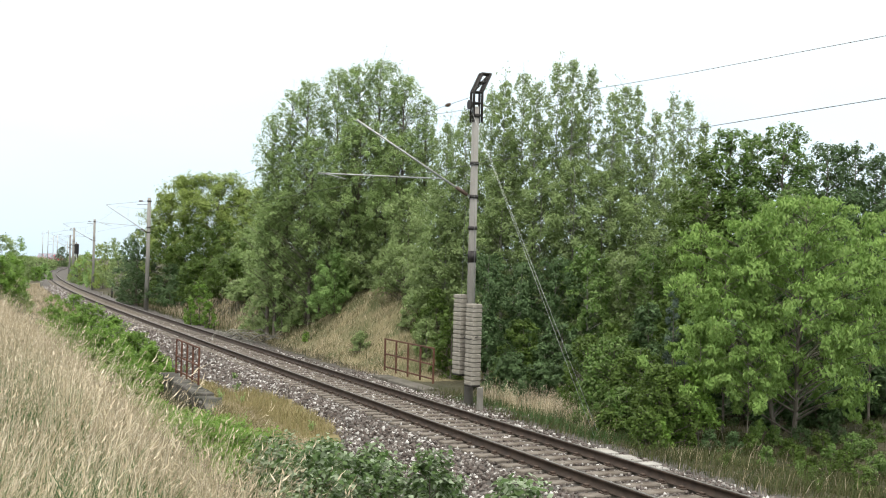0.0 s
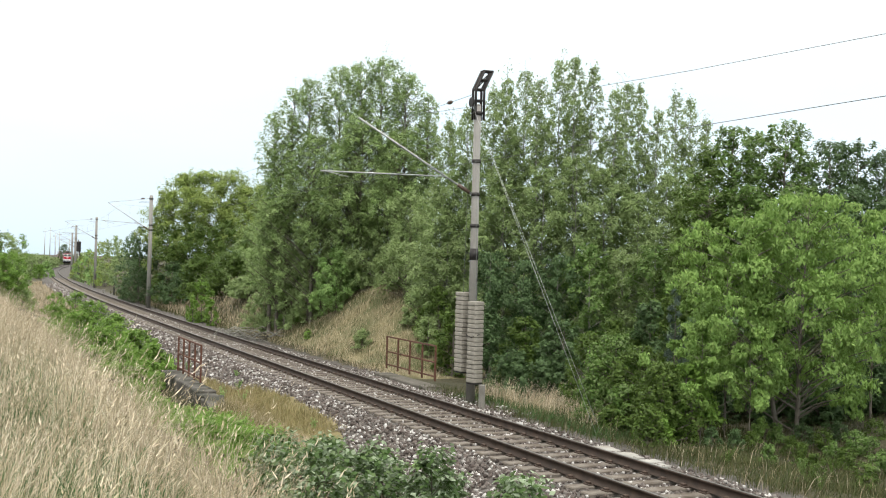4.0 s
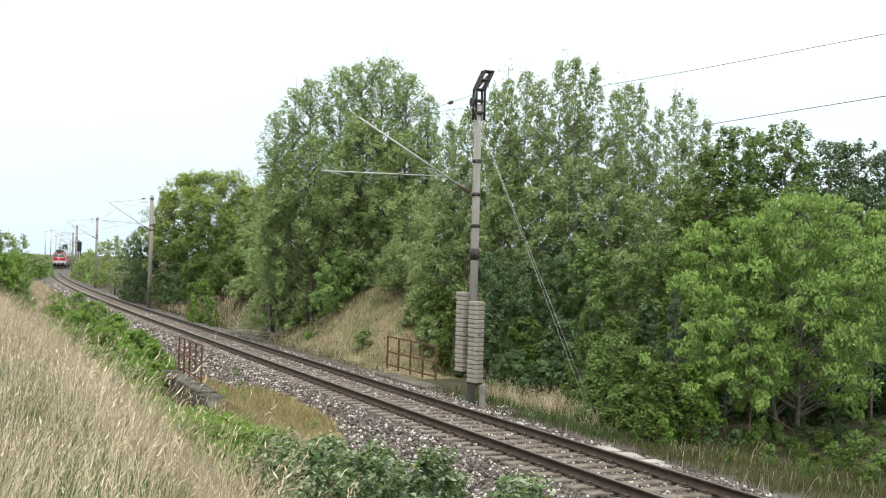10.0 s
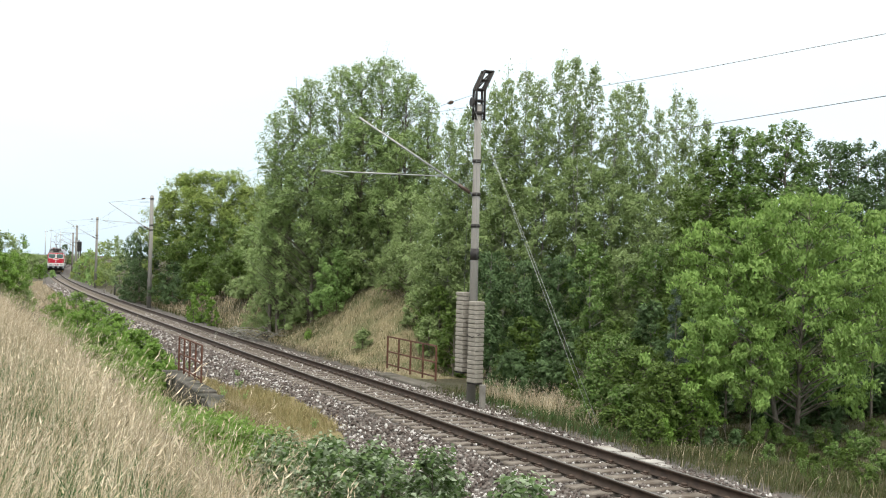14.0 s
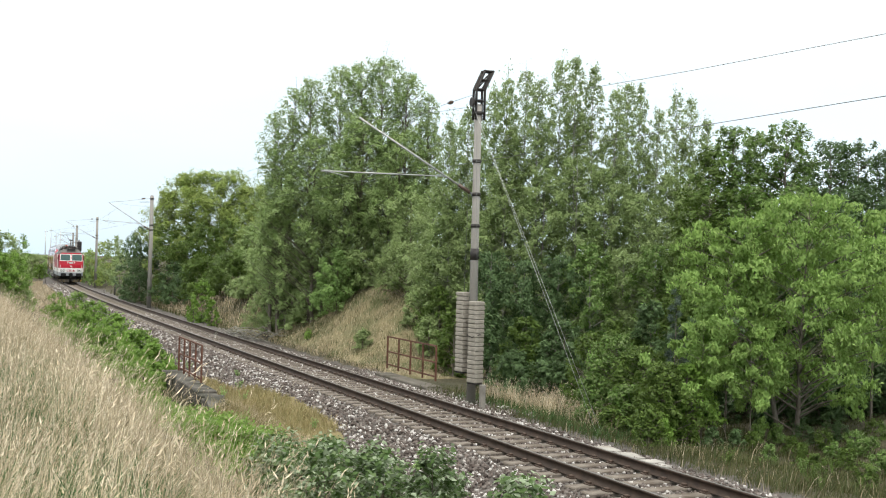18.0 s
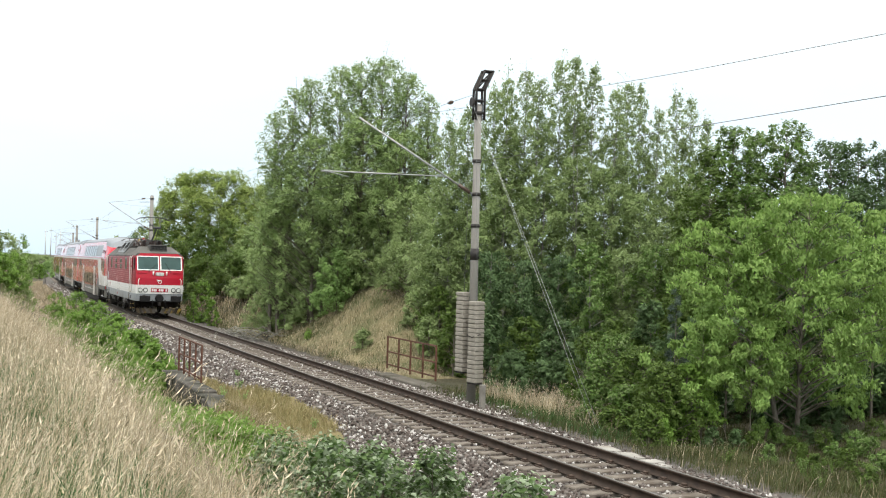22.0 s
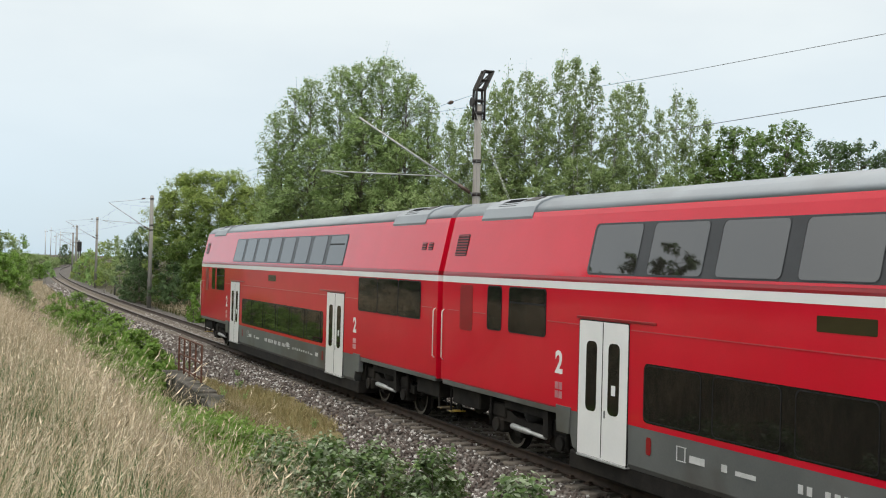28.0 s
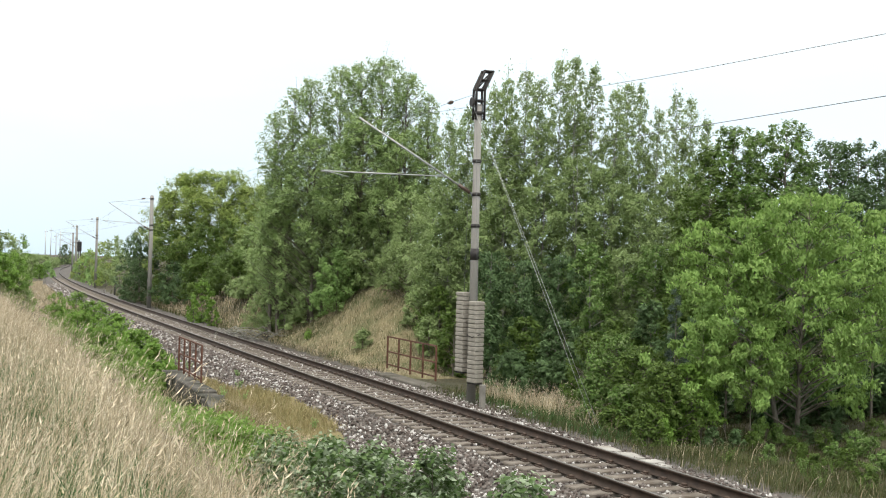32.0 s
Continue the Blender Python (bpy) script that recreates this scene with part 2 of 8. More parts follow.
S_X = np.cumsum(np.cos(S_TURN)) * S_STEP
S_Y = np.cumsum(np.sin(S_TURN)) * S_STEP
S_X = S_X - S_X[S_ZERO] - 8.0
S_Y = S_Y - S_Y[S_ZERO] + 47.9131


def line(s, o=0.0, z=0.0):
    """World point at s along the line, o metres to the camera's side, z over the rail."""
    s, o = np.asarray(s, float), np.asarray(o, float)
    th = np.interp(s, S_ALL, S_TURN)
    over = np.where(s > S_ALL[-1], s - S_ALL[-1], np.where(s < S_ALL[0], s - S_ALL[0], 0.0))
    x = np.interp(s, S_ALL, S_X) + over * np.cos(th) - np.sin(th) * o
    y = np.interp(s, S_ALL, S_Y) + over * np.sin(th) + np.cos(th) * o
    return np.stack([x, y, np.broadcast_to(np.asarray(z, float), x.shape)], -1)


def heading(s):
    return float(np.interp(s, S_ALL, S_TURN))


def smooth(a, b, x):
    t = np.clip((x - a) / (b - a), 0, 1)
    return t * t * (3 - 2 * t)


def ground_height(s, o):
    """Height of the ground over the rail's top at (s, o)."""
    s, o = np.asarray(s, float), np.asarray(o, float)
    bed = -0.62 + 0.0 * s
    left = bed + (2.2 - 0.25 * smooth(-22, 4, s) - 0.4 * smooth(40, 120, s)) * smooth(6.8, 10.1, o) - 0.12 * smooth(3.0, 4.6, o) * (1 - smooth(6.4, 8.0, o))
    left = left - 0.75 * np.exp(-((s + 11) / 3.4) ** 2) * smooth(4.1, 4.7, o) * (1 - smooth(6.5, 9, o))
    hill = (2.9 * smooth(-9, 2, s) - 1.5 * smooth(22, 48, s)) * smooth(2.9, 7.4, -o)
    dip = -0.22 * (1 - smooth(-14, -7, s)) * smooth(3.4, 6.0, -o) + 0.45 * (1 - smooth(-20, -10, s)) * smooth(6.8, 13.0, -o)
    right = bed + 0.12 + hill + dip
    z = np.where(o > 0, left, right)
    z = z + (0.07 * np.sin(s * 0.9 + o * 1.3) + 0.05 * np.sin(s * 2.3 - o * 1.7)) * smooth(3.5, 6.0, abs(o))
    far = smooth(60, 250, abs(o)) + 0 * s
    return z * (1 - far) + 0.3 * far


def mesh_of(name, verts, faces, material=None, smooth_shade=False):
    """A mesh from arrays of corners and of equal-sided faces (n x 3 or n x 4)."""
    verts, faces = np.asarray(verts, np.float32), np.asarray(faces, np.int32)
    me = bpy.data.meshes.new(name)
    me.vertices.add(len(verts))
    me.vertices.foreach_set("co", verts.ravel())
    k = faces.shape[1]
    me.loops.add(faces.size)
    me.loops.foreach_set("vertex_index", faces.ravel())
    me.polygons.add(len(faces))
    me.polygons.foreach_set("loop_start", np.arange(0, faces.size, k, dtype=np.int32))
    if smooth_shade:
        me.polygons.foreach_set("use_smooth", np.ones(len(faces), bool))
    me.update(calc_edges=True)
    me.validate()
    if material:
        me.materials.append(material)
    return me


def thing(name, label, category, group="", kind="", at=None):
    """An empty that carries a thing's parts."""
    ob = new(name)
    ob.empty_display_size = 0.2
    if at is not None:
        ob.matrix_basis = at
    return tagged(ob, label, category, group, kind)


def put(name, me, parent=None, label="", at=None):
    ob = new(name, me)
    if parent:
        ob.parent = parent
    if at is not None:
        ob.matrix_basis = at
    if label:
        ob["label"] = label
    return ob


def part(name, bm, material, parent, label="", at=None):
    """Links a bmesh as one mesh object under a thing or part."""
    me = bpy.data.meshes.new(name)
    bm.normal_update()
    bm.to_mesh(me)
    bm.free()
    for mt in (material if isinstance(material, (list, tuple)) else [material]):
        me.materials.append(mt)
    return put(name, me, parent, label, at)


def box(x0, x1, y0, y1, z0, z1, bevel=0.0, bm=None, seg=1):
    bm = bm or bmesh.new()
    r = bmesh.ops.create_cube(bm, size=1.0, matrix=Matrix.Translation(((x0 + x1) / 2, (y0 + y1) / 2, (z0 + z1) / 2)) @ Matrix.Diagonal((x1 - x0, y1 - y0, z1 - z0, 1)))
    if bevel:
        es = list({e for v in r["verts"] for e in v.link_edges})
        bmesh.ops.bevel(bm, geom=es, offset=bevel, segments=seg, affect="EDGES", profile=0.5)
    return bm


def rod(points, radii, sides=8, bm=None, cap=True):
    """A tube through the points with a radius at each."""
    bm = bm or bmesh.new()
    pts = [Vector(p) for p in points]
    radii = radii if isinstance(radii, (list, tuple)) else [radii] * len(pts)
    rings, ref = [], None
    for i, p in enumerate(pts):
        d = (pts[min(i + 1, len(pts) - 1)] - pts[max(i - 1, 0)]).normalized()
        ref = ref if ref is not None else (Vector((1, 0, 0)) if abs(d.x) < 0.8 else Vector((0, 1, 0)))
        u = (ref - d * ref.dot(d)).normalized()
        v = d.cross(u)
        ref = u
        rings.append([bm.verts.new(p + (u * math.cos(6.28319 * k / sides) + v * math.sin(6.28319 * k / sides)) * radii[i]) for k in range(sides)])
    for a, b in zip(rings, rings[1:]):
        for k in range(sides):
            f = bm.faces.new((a[k], a[(k + 1) % sides], b[(k + 1) % sides], b[k]))
            f.smooth = True
    if cap:
        bm.faces.new(rings[0][::-1])
        bm.faces.new(rings[-1])
    return bm


def drum(c0, c1, r, sides=20, bm=None, bevel=0.0):
    """A cylinder between two points."""
    return rod([c0, c1], r, sides, bm)


# ---- ground, in one sheet to the horizon ----
def spaced(*runs):
    out = []
    for a, b, st in runs:
        out += list(np.arange(a, b, st))
    return np.array(out)


gs = spaced((-2900, -320, 300), (-320, -70, 10), (-70, 10, 0.5), (10, 70, 1), (70, 200, 4), (200, 600, 20), (600, 4300, 300))
go = spaced((-3500, -300, 400), (-300, -40, 20), (-40, -14, 2), (-14, 14, 0.3), (14, 40, 2), (40, 300, 20), (300, 3600, 400))
gS, gO = np.meshgrid(gs, go, indexing="ij")
gP = line(gS.ravel(), gO.ravel(), ground_height(gS, gO).ravel())
gi = np.arange(len(gs) * len(go)).reshape(len(gs), len(go))
gf = np.stack([gi[:-1, :-1], gi[1:, :-1], gi[1:, 1:], gi[:-1, 1:]], -1).reshape(-1, 4)
ground = put("ground", mesh_of("ground", gP, gf[:, ::-1], M_GROUND, True))
tagged(ground, "dry turf and earth on the banks beside the railway", "ground", kind="structure")

# ---- track: ballast, stones, rails, sleepers ----
track = thing("railway_track", "single track on weathered sleepers in a stone ballast bed", "railway track", kind="structure")
prof = [(3.7, -0.74), (3.2, -0.62), (2.4, -0.44), (1.62, -0.265), (0.9, -0.24), (0.0, -0.235), (-0.9, -0.24), (-1.62, -0.265), (-2.15, -0.40), (-2.75, -0.475), (-3.25, -0.49), (-3.5, -0.60)]
bs = spaced((-120, -50, 5), (-50, 10, 0.3), (10, 60, 1), (60, 600, 5))
bS, bO = np.meshgrid(bs, [p[0] for p in prof], indexing="ij")
bZ = np.broadcast_to(np.array([p[1] for p in prof]), bS.shape) + 0.025 * np.sin(bS * 5.1 + bO * 7) * np.sin(bS * 2.2 - bO * 4)
bO = np.where(bO > 1.62, 1.62 + (bO - 1.62) * (1 - 0.6 * smooth(25, 60, bS)), bO)
bi = np.arange(bS.size).reshape(bS.shape)
bf = np.stack([bi[:-1, :-1], bi[1:, :-1], bi[1:, 1:], bi[:-1, 1:]], -1).reshape(-1, 4)
put("ballast_bed", mesh_of("ballast_bed", line(bS.ravel(), bO.ravel(), bZ.ravel()), bf, M_BALLAST, True), track, "grey and brown crushed stone bed")

rng = np.random.default_rng(4)


def stones(count, s0, s1, o0, o1, size0, size1, power=1.0):
    """Loose stones on the bed: squashed octahedra with uneven corners."""
    s = s0 + (s1 - s0) * rng.random(count) ** power
    o = rng.uniform(o0, o1, count)
    zo = np.interp(o, [p[0] for p in prof[::-1]], [p[1] for p in prof[::-1]])
    zo = np.where(o < -2.1, np.maximum(zo, ground_height(s, o)), zo)
    c = line(s, o, zo)
    base = np.array([(1, 0, 0), (-1, 0, 0), (0, 1, 0), (0, -1, 0), (0, 0, 1), (0, 0, -1)], float)
    q = rng.normal(size=(count, 3, 3))
    q, _ = np.linalg.qr(q)
    r = rng.uniform(size0, size1, count)[:, None, None] * rng.uniform(0.6, 1.25, (count, 6, 1))
    v = c[:, None] + (base[None] * r) @ q
    v[:, :, 2] += rng.uniform(0.0, 0.03, (count, 1))
    fs = np.array([(0, 2, 4), (2, 1, 4), (1, 3, 4), (3, 0, 4), (2, 0, 5), (1, 2, 5), (3, 1, 5), (0, 3, 5)])
    return v.reshape(-1, 3), (np.arange(count)[:, None, None] * 6 + fs).reshape(-1, 3)


sv, sf_ = [], []
for args in ((11000, -38, -8, 1.45, 3.7, 0.035, 0.068), (7000, -8, 30, 1.45, 3.7, 0.045, 0.08), (5200, -38, -8, -0.64, 0.64, 0.026, 0.05), (5000, -10, 30, -0.65, 0.65, 0.035, 0.06),
             (4500, 30, 110, 1.0, 2.5, 0.06, 0.1), (1500, -38, -14, 0.85, 1.5, 0.028, 0.05), (3000, -14, 30, 0.85, 1.5, 0.045, 0.07), (3600, -36, 5, -2.6, -0.85, 0.035, 0.06), (2600, -19.5, -6, -3.6, -2.0, 0.03, 0.055)):
    v, f = stones(*args)
    sf_.append(f + sum(len(q) for q in sv))
    sv.append(v)
put("ballast_stones", mesh_of("ballast_stones", np.concatenate(sv), np.concatenate(sf_), M_STONE), track, "loose crushed stones, some pale")
track.children[-1]["kind"] = "stuff"

RAIL = [(-0.075, -0.172), (-0.075, -0.160), (-0.012, -0.140), (-0.010, -0.045), (-0.036, -0.034), (-0.036, -0.006), (-0.030, 0.0),
        (0.030, 0.0), (0.036, -0.006), (0.036, -0.034), (0.010, -0.045), (0.012, -0.140), (0.075, -0.160), (0.075, -0.172)]
rs = spaced((-120, -50, 2), (-50, 120, 1), (120, 620, 4))
for side in (0.7535, -0.7535):
    rS, rK = np.meshgrid(rs, np.arange(len(RAIL)), indexing="ij")
    ro = np.array([p[0] for p in RAIL])[rK] + side
    rz = np.array([p[1] for p in RAIL])[rK]
    ri = np.arange(rS.size).reshape(rS.shape)
    nx = np.roll(ri, -1, axis=1)
    rf = np.stack([ri[:-1], ri[1:], nx[1:], nx[:-1]], -1).reshape(-1, 4)
    me = mesh_of("rail", line(rS.ravel(), ro.ravel(), rz.ravel()), rf, M_RAIL)
    me.materials.append(M_RAILTOP)
    mi = np.zeros((len(rs) - 1, len(RAIL)), np.int32)
    mi[:, 6] = 1
    me.polygons.foreach_set("material_index", mi.ravel())
    put("rail", me, track, "rusty rail with a worn bright head")

# ---- trees and shrubs ----
def tubes(segments, sides=5):
    """Tapered tubes, all at once: rows of (p0, p1, r0, r1)."""
    a = np.array([s[0] for s in segments], float)
    b = np.array([s[1] for s in segments], float)
    r0 = np.array([s[2] for s in segments], float)
    r1 = np.array([s[3] for s in segments], float)
    d = b - a
    d /= np.maximum(np.linalg.norm(d, axis=1), 1e-6)[:, None]
    ref = np.where(abs(d[:, :1]) < 0.8, np.array([[1.0, 0, 0]]), np.array([[0, 1.0, 0]]))
    u = np.cross(d, ref)
    u /= np.linalg.norm(u, axis=1)[:, None]
    w = np.cross(d, u)
    ang = np.arange(sides) * 2 * math.pi / sides
    ring = u[:, None] * np.cos(ang)[None, :, None] + w[:, None] * np.sin(ang)[None, :, None]
    v = np.concatenate([a[:, None] + ring * r0[:, None, None], b[:, None] + ring * r1[:, None, None]], 1)
    k = np.arange(sides)
    f = np.stack([k, (k + 1) % sides, (k + 1) % sides + sides, k + sides], -1)
    return v.reshape(-1, 3), (np.arange(len(a))[:, None, None] * 2 * sides + f).reshape(-1, 4)


def leaves(centres, face, size, aspect, rnd, droop=0.2, plain=False):
    """Pointed leaves at the centres, folded ones near by; face is the way that each leaf's upper side looks."""
    n = len(centres)
    ax = rnd.normal(size=(n, 3))
    ax -= face * (ax * face).sum(1)[:, None] * 0.75
    ax[:, 2] -= droop * 1.6
    ax /= np.maximum(np.linalg.norm(ax, axis=1), 1e-5)[:, None]
    sd = np.cross(ax, face)
    sd /= np.maximum(np.linalg.norm(sd, axis=1), 1e-5)[:, None]
    nm = np.cross(sd, ax)
    L = (size * rnd.uniform(0.65, 1.3, n))[:, None]
    W = L * aspect * 0.5
    p0 = centres - ax * L * 0.4
    p2 = p0 + ax * L
    if plain:
        lo = p0 + ax * L * (0.12 + 0.3 * rnd.random((n, 1)))
        v = np.stack([p0 + sd * W * 0.8, p2, lo - sd * W * 1.25], 1).reshape(-1, 3)
        return v, np.arange(n * 3).reshape(n, 3)
    mid = p0 + ax * L * 0.42 + nm * L * 0.08
    v = np.stack([p0, mid + sd * W, p2, mid - sd * W], 1).reshape(-1, 3)
    return v, np.arange(n * 4).reshape(n, 4)


def crown_width(shape, t):
    """Reach of a crown, as a share of its widest, at the share t of its height."""
    if shape == "column":
        return (0.62 + 0.85 * t) if t < 0.42 else math.sqrt(max(0.03, 1 - ((t - 0.42) / 0.60) ** 2))
    if shape == "spire":
        return 0.10 + 1.15 * max(0.0, 1.0 - t) ** 0.6 * (0.62 + 0.8 * min(t, 0.4))
    if shape == "dome":
        return math.sqrt(max(0.06, 1 - (0.97 * t) ** 2))
    return math.sqrt(max(0.08, 1 - ((t - 0.42) / 0.60) ** 2))


def plant(name, label, category, x, y, z, height, radius, leaf_count, leaf_size, leaf_mat, bark=None, base=0.25, trunk_r=0.10, lobes=26, lobe=0.36,
          sprays=13, aspect=0.55, shape="oval", rise=0.3, droop=0.2, lean=(0, 0), seed=1, group="", stems=1, squash=0.82, tips=0, loose=0.16, thin=0.0, high=0.92, ragged=1.35):
    """A tree or shrub: tapered stems, limbs that each end in a lobe of the crown, sprays of twigs in the lobe and leaves along the sprays."""
    rnd = np.random.default_rng(seed)
    root = thing(name, label, category, group, at=pose(x, y, z))
    seg, b0, b1, wt, heart = [], [], [], [], []
    off = rnd.uniform(0, 6.283, 4)
    axes = []
    for st in range(stems):
        foot = np.array([0, 0, -0.15]) + np.array([rnd.normal(0, 0.18), rnd.normal(0, 0.18), 0]) * (stems > 1)
        top = np.array([lean[0], lean[1], height * (0.97 if st == 0 else rnd.uniform(0.7, 0.95))])
        if stems > 1:
            a = st * 6.283 / stems + rnd.uniform(0, 1)
            top[:2] += np.array([math.cos(a), math.sin(a)]) * radius * 0.35
        ks = np.linspace(0, 1, 8)
        axis = foot + (top - foot) * ks[:, None]
        axis[:, :2] += np.cumsum(rnd.normal(0, 0.03 * height / 8, (8, 2)), 0) * (ks[:, None] > 0.05)
        rad = trunk_r * (1 - 0.94 * ks) / (1 if stems == 1 else 1.4)
        seg += [(axis[i], axis[i + 1], rad[i], rad[i + 1]) for i in range(7)]
        axes.append(axis)
    for j in range(lobes):
        axis = axes[j % stems]
        t = ((j + rnd.random()) / lobes) ** high
        pr = crown_width(shape, t)
        a = j * 2.39996 + rnd.uniform(-0.6, 0.6)
        uneven = 1 + ragged * (0.18 * math.sin(2 * a + off[0] + 3 * t) + 0.15 * math.sin(3 * a + off[1] + 7 * t))
        rl = radius * lobe * rnd.uniform(0.7, 1.3) * (0.5 + 0.5 * pr)
        reach = max(0.0, radius * pr * uneven * (1 - 0.5 * rnd.random() ** 2.2) - rl * 0.55)
        h = min(base + (1 - base) * t, 1.0 - 0.62 * rl / height)
        way = np.array([math.cos(a), math.sin(a), 0.0])
        p = np.array([np.interp(max(0.04, h - reach * (0.35 + 0.5 * rise) / height), ks, axis[:, c]) for c in range(3)])
        c = np.array([np.interp(h, ks, axis[:, q]) for q in range(3)]) + way * reach
        r0 = max(0.008, trunk_r * 0.4 * (1 - 0.7 * h))
        mid = (p + c) / 2 + np.array([0, 0, 0.06 * reach])
        seg += [(p, mid, r0, r0 * 0.65), (mid, c, r0 * 0.65, r0 * 0.35)]
        d = rnd.normal(size=(sprays, 3)) + way * 0.55 + np.array([0, 0, 0.25 + 0.6 * rise])
        d /= np.linalg.norm(d, axis=1)[:, None]
        ln = rl * rnd.uniform(0.7, 1.2, sprays)[:, None]
        e = c + d * ln * np.array([1, 1, squash]) + np.array([0, 0, 1.0]) * ln * (rise - droop) * 0.35
        s0 = c + d * ln * 0.2
        b0.append(s0)
        b1.append(e)
        wt.append(np.full(sprays, rl ** 1.6) * (1 - thin * t))
        heart.append(np.repeat(c[None] - np.array([[0, 0, rl * 0.35]]), sprays, 0))
        if 5 < y < 42:
            for k in range(0, sprays, 4):
                seg.append((s0[k], e[k], r0 * 0.22, r0 * 0.08))
    for axis in axes if tips else ():
        for h in np.linspace(0.70, 0.985, tips):
            p = np.array([np.interp(h, ks, axis[:, c]) for c in range(3)])
            w = rnd.normal(0, 0.30 * radius * (1.35 - h), 2)
            e = p + np.array([w[0], w[1], rnd.uniform(0.25, 0.7) * radius])
            b0.append(p[None])
            b1.append(e[None])
            wt.append(np.array([0.6 * (radius * lobe) ** 1.6]))
            heart.append(p[None] - np.array([[0, 0, 0.3]]))
            seg.append((p, e, 0.008, 0.003))
    tv, tf = tubes(seg, 5 if 5 < y < 33 else 3)
    put("trunk", mesh_of("trunk", tv, tf, bark or M_BARK, True), root, "grey bark on trunk and limbs")
    b0, b1, wt, heart = np.concatenate(b0), np.concatenate(b1), np.concatenate(wt), np.concatenate(heart)
    pick = rnd.choice(len(b0), leaf_count, p=wt / wt.sum())
    run = rnd.random(leaf_count)[:, None] ** 0.62 * 1.05
    ln = np.linalg.norm(b1 - b0, axis=1)[pick][:, None]
    shift = np.clip(rnd.normal(size=(leaf_count, 3)), -1.4, 1.4) * (0.03 + loose * ln) * (1.45 - 0.9 * run)
    c = b0[pick] + (b1 - b0)[pick] * run + shift
    c[:, 2] = np.maximum(c[:, 2], 0.06)
    face = c - heart[pick]
    face /= np.maximum(np.linalg.norm(face, axis=1), 1e-4)[:, None]
    face = face * 0.8 + np.array([0, 0, 0.55]) + rnd.normal(size=face.shape) * 0.24
    face /= np.maximum(np.linalg.norm(face, axis=1), 1e-4)[:, None]
    lv, lf = leaves(c, face, np.full(leaf_count, leaf_size), aspect, rnd, droop, y > 33 or y < 5)
    put("crown", mesh_of("crown", lv, lf, leaf_mat), root)
    return root


def height_at(x, y):
    """Ground height under a world point."""
    i = int(np.argmin((S_X - x) ** 2 + (S_Y - y) ** 2))
    th = S_TURN[i]
    o = -(x - S_X[i]) * math.sin(th) + (y - S_Y[i]) * math.cos(th)
    return float(ground_height(S_ALL[i], o))


def stand(kind, px, d, top, radius, leaf_count, leaf_size, leaf_mat, habit, **k):
    """Stands a plant d metres off, at px / 1000 to the side, its top at the height top over the rail."""
    x = px * d / 1000
    z = height_at(x, d)
    name, label, category = kind
    return plant(name, label, category, x, d, z, max(0.5, top - z), radius, leaf_count, leaf_size, leaf_mat, seed=int(abs(px) * 7 + d * 13), **{**habit, **k})


POPLAR = ("poplar_tree", "tall grey-green poplar in full leaf on the bank", "tree")
ASPEN = ("aspen_tree", "slender aspen with pale trunk and silvery green leaves", "tree")
DARK = ("broadleaf_tree", "dark green broadleaf tree behind the track", "tree")
YELLOW = ("acacia_tree", "round yellow-green tree beside the railway", "tree")
MAPLE = ("ash_maple_tree", "light green tree with hanging leaves over bare earth", "tree")
SHRUB = ("shrub", "dense green shrub on the railway bank", "shrub")
SAPLING = ("sapling", "young light green sapling in dry grass", "sapling")
BUSH = ("bush", "fresh green bush at the foot of the grassy bank", "bush")
WEED = ("weed_clump", "low green weeds on the shaded slope", "weeds")
PINE = ("young_pine", "small blue-green pine among the leafy shrubs", "tree")

UPRIGHT = dict(shape="column", base=0.10, rise=1.0, droop=0.05, lobes=130, lobe=0.24, sprays=8, high=0.62, trunk_r=0.11, squash=1.05, tips=8, loose=0.15)
ROUND = dict(shape="oval", base=0.12, rise=0.35, droop=0.1, lobes=90, lobe=0.27, sprays=9, high=0.72, trunk_r=0.11)
AIRY = dict(shape="spire", base=0.10, rise=0.75, droop=0.45, lobes=120, lobe=0.25, sprays=6, high=0.72, trunk_r=0.06, squash=0.95, tips=14, loose=0.22, thin=0.35)
LEAFY = dict(shape="oval", base=0.06, rise=0.45, droop=0.3, lobes=54, lobe=0.33, sprays=9, high=0.8, trunk_r=0.07, loose=0.2)
LOW = dict(shape="dome", base=0.03, rise=0.4, droop=0.15, lobes=30, lobe=0.36, sprays=9, trunk_r=0.05)
SPIRE = dict(shape="spire", base=0.03, rise=0.8, droop=0.05, lobes=20, lobe=0.34, sprays=10, trunk_r=0.04, squash=1.0, tips=6)
HANGING = dict(shape="oval", ragged=1.9, base=0.25, rise=0.25, droop=0.75, lobes=48, lobe=0.25, sprays=10, high=0.85, trunk_r=0.085, aspect=0.38, squash=0.5, loose=0.16)
NEEDLES = dict(shape="spire", base=0.02, rise=0.5, droop=0.0, lobes=26, lobe=0.30, sprays=16, trunk_r=0.04, aspect=0.10, loose=0.10)

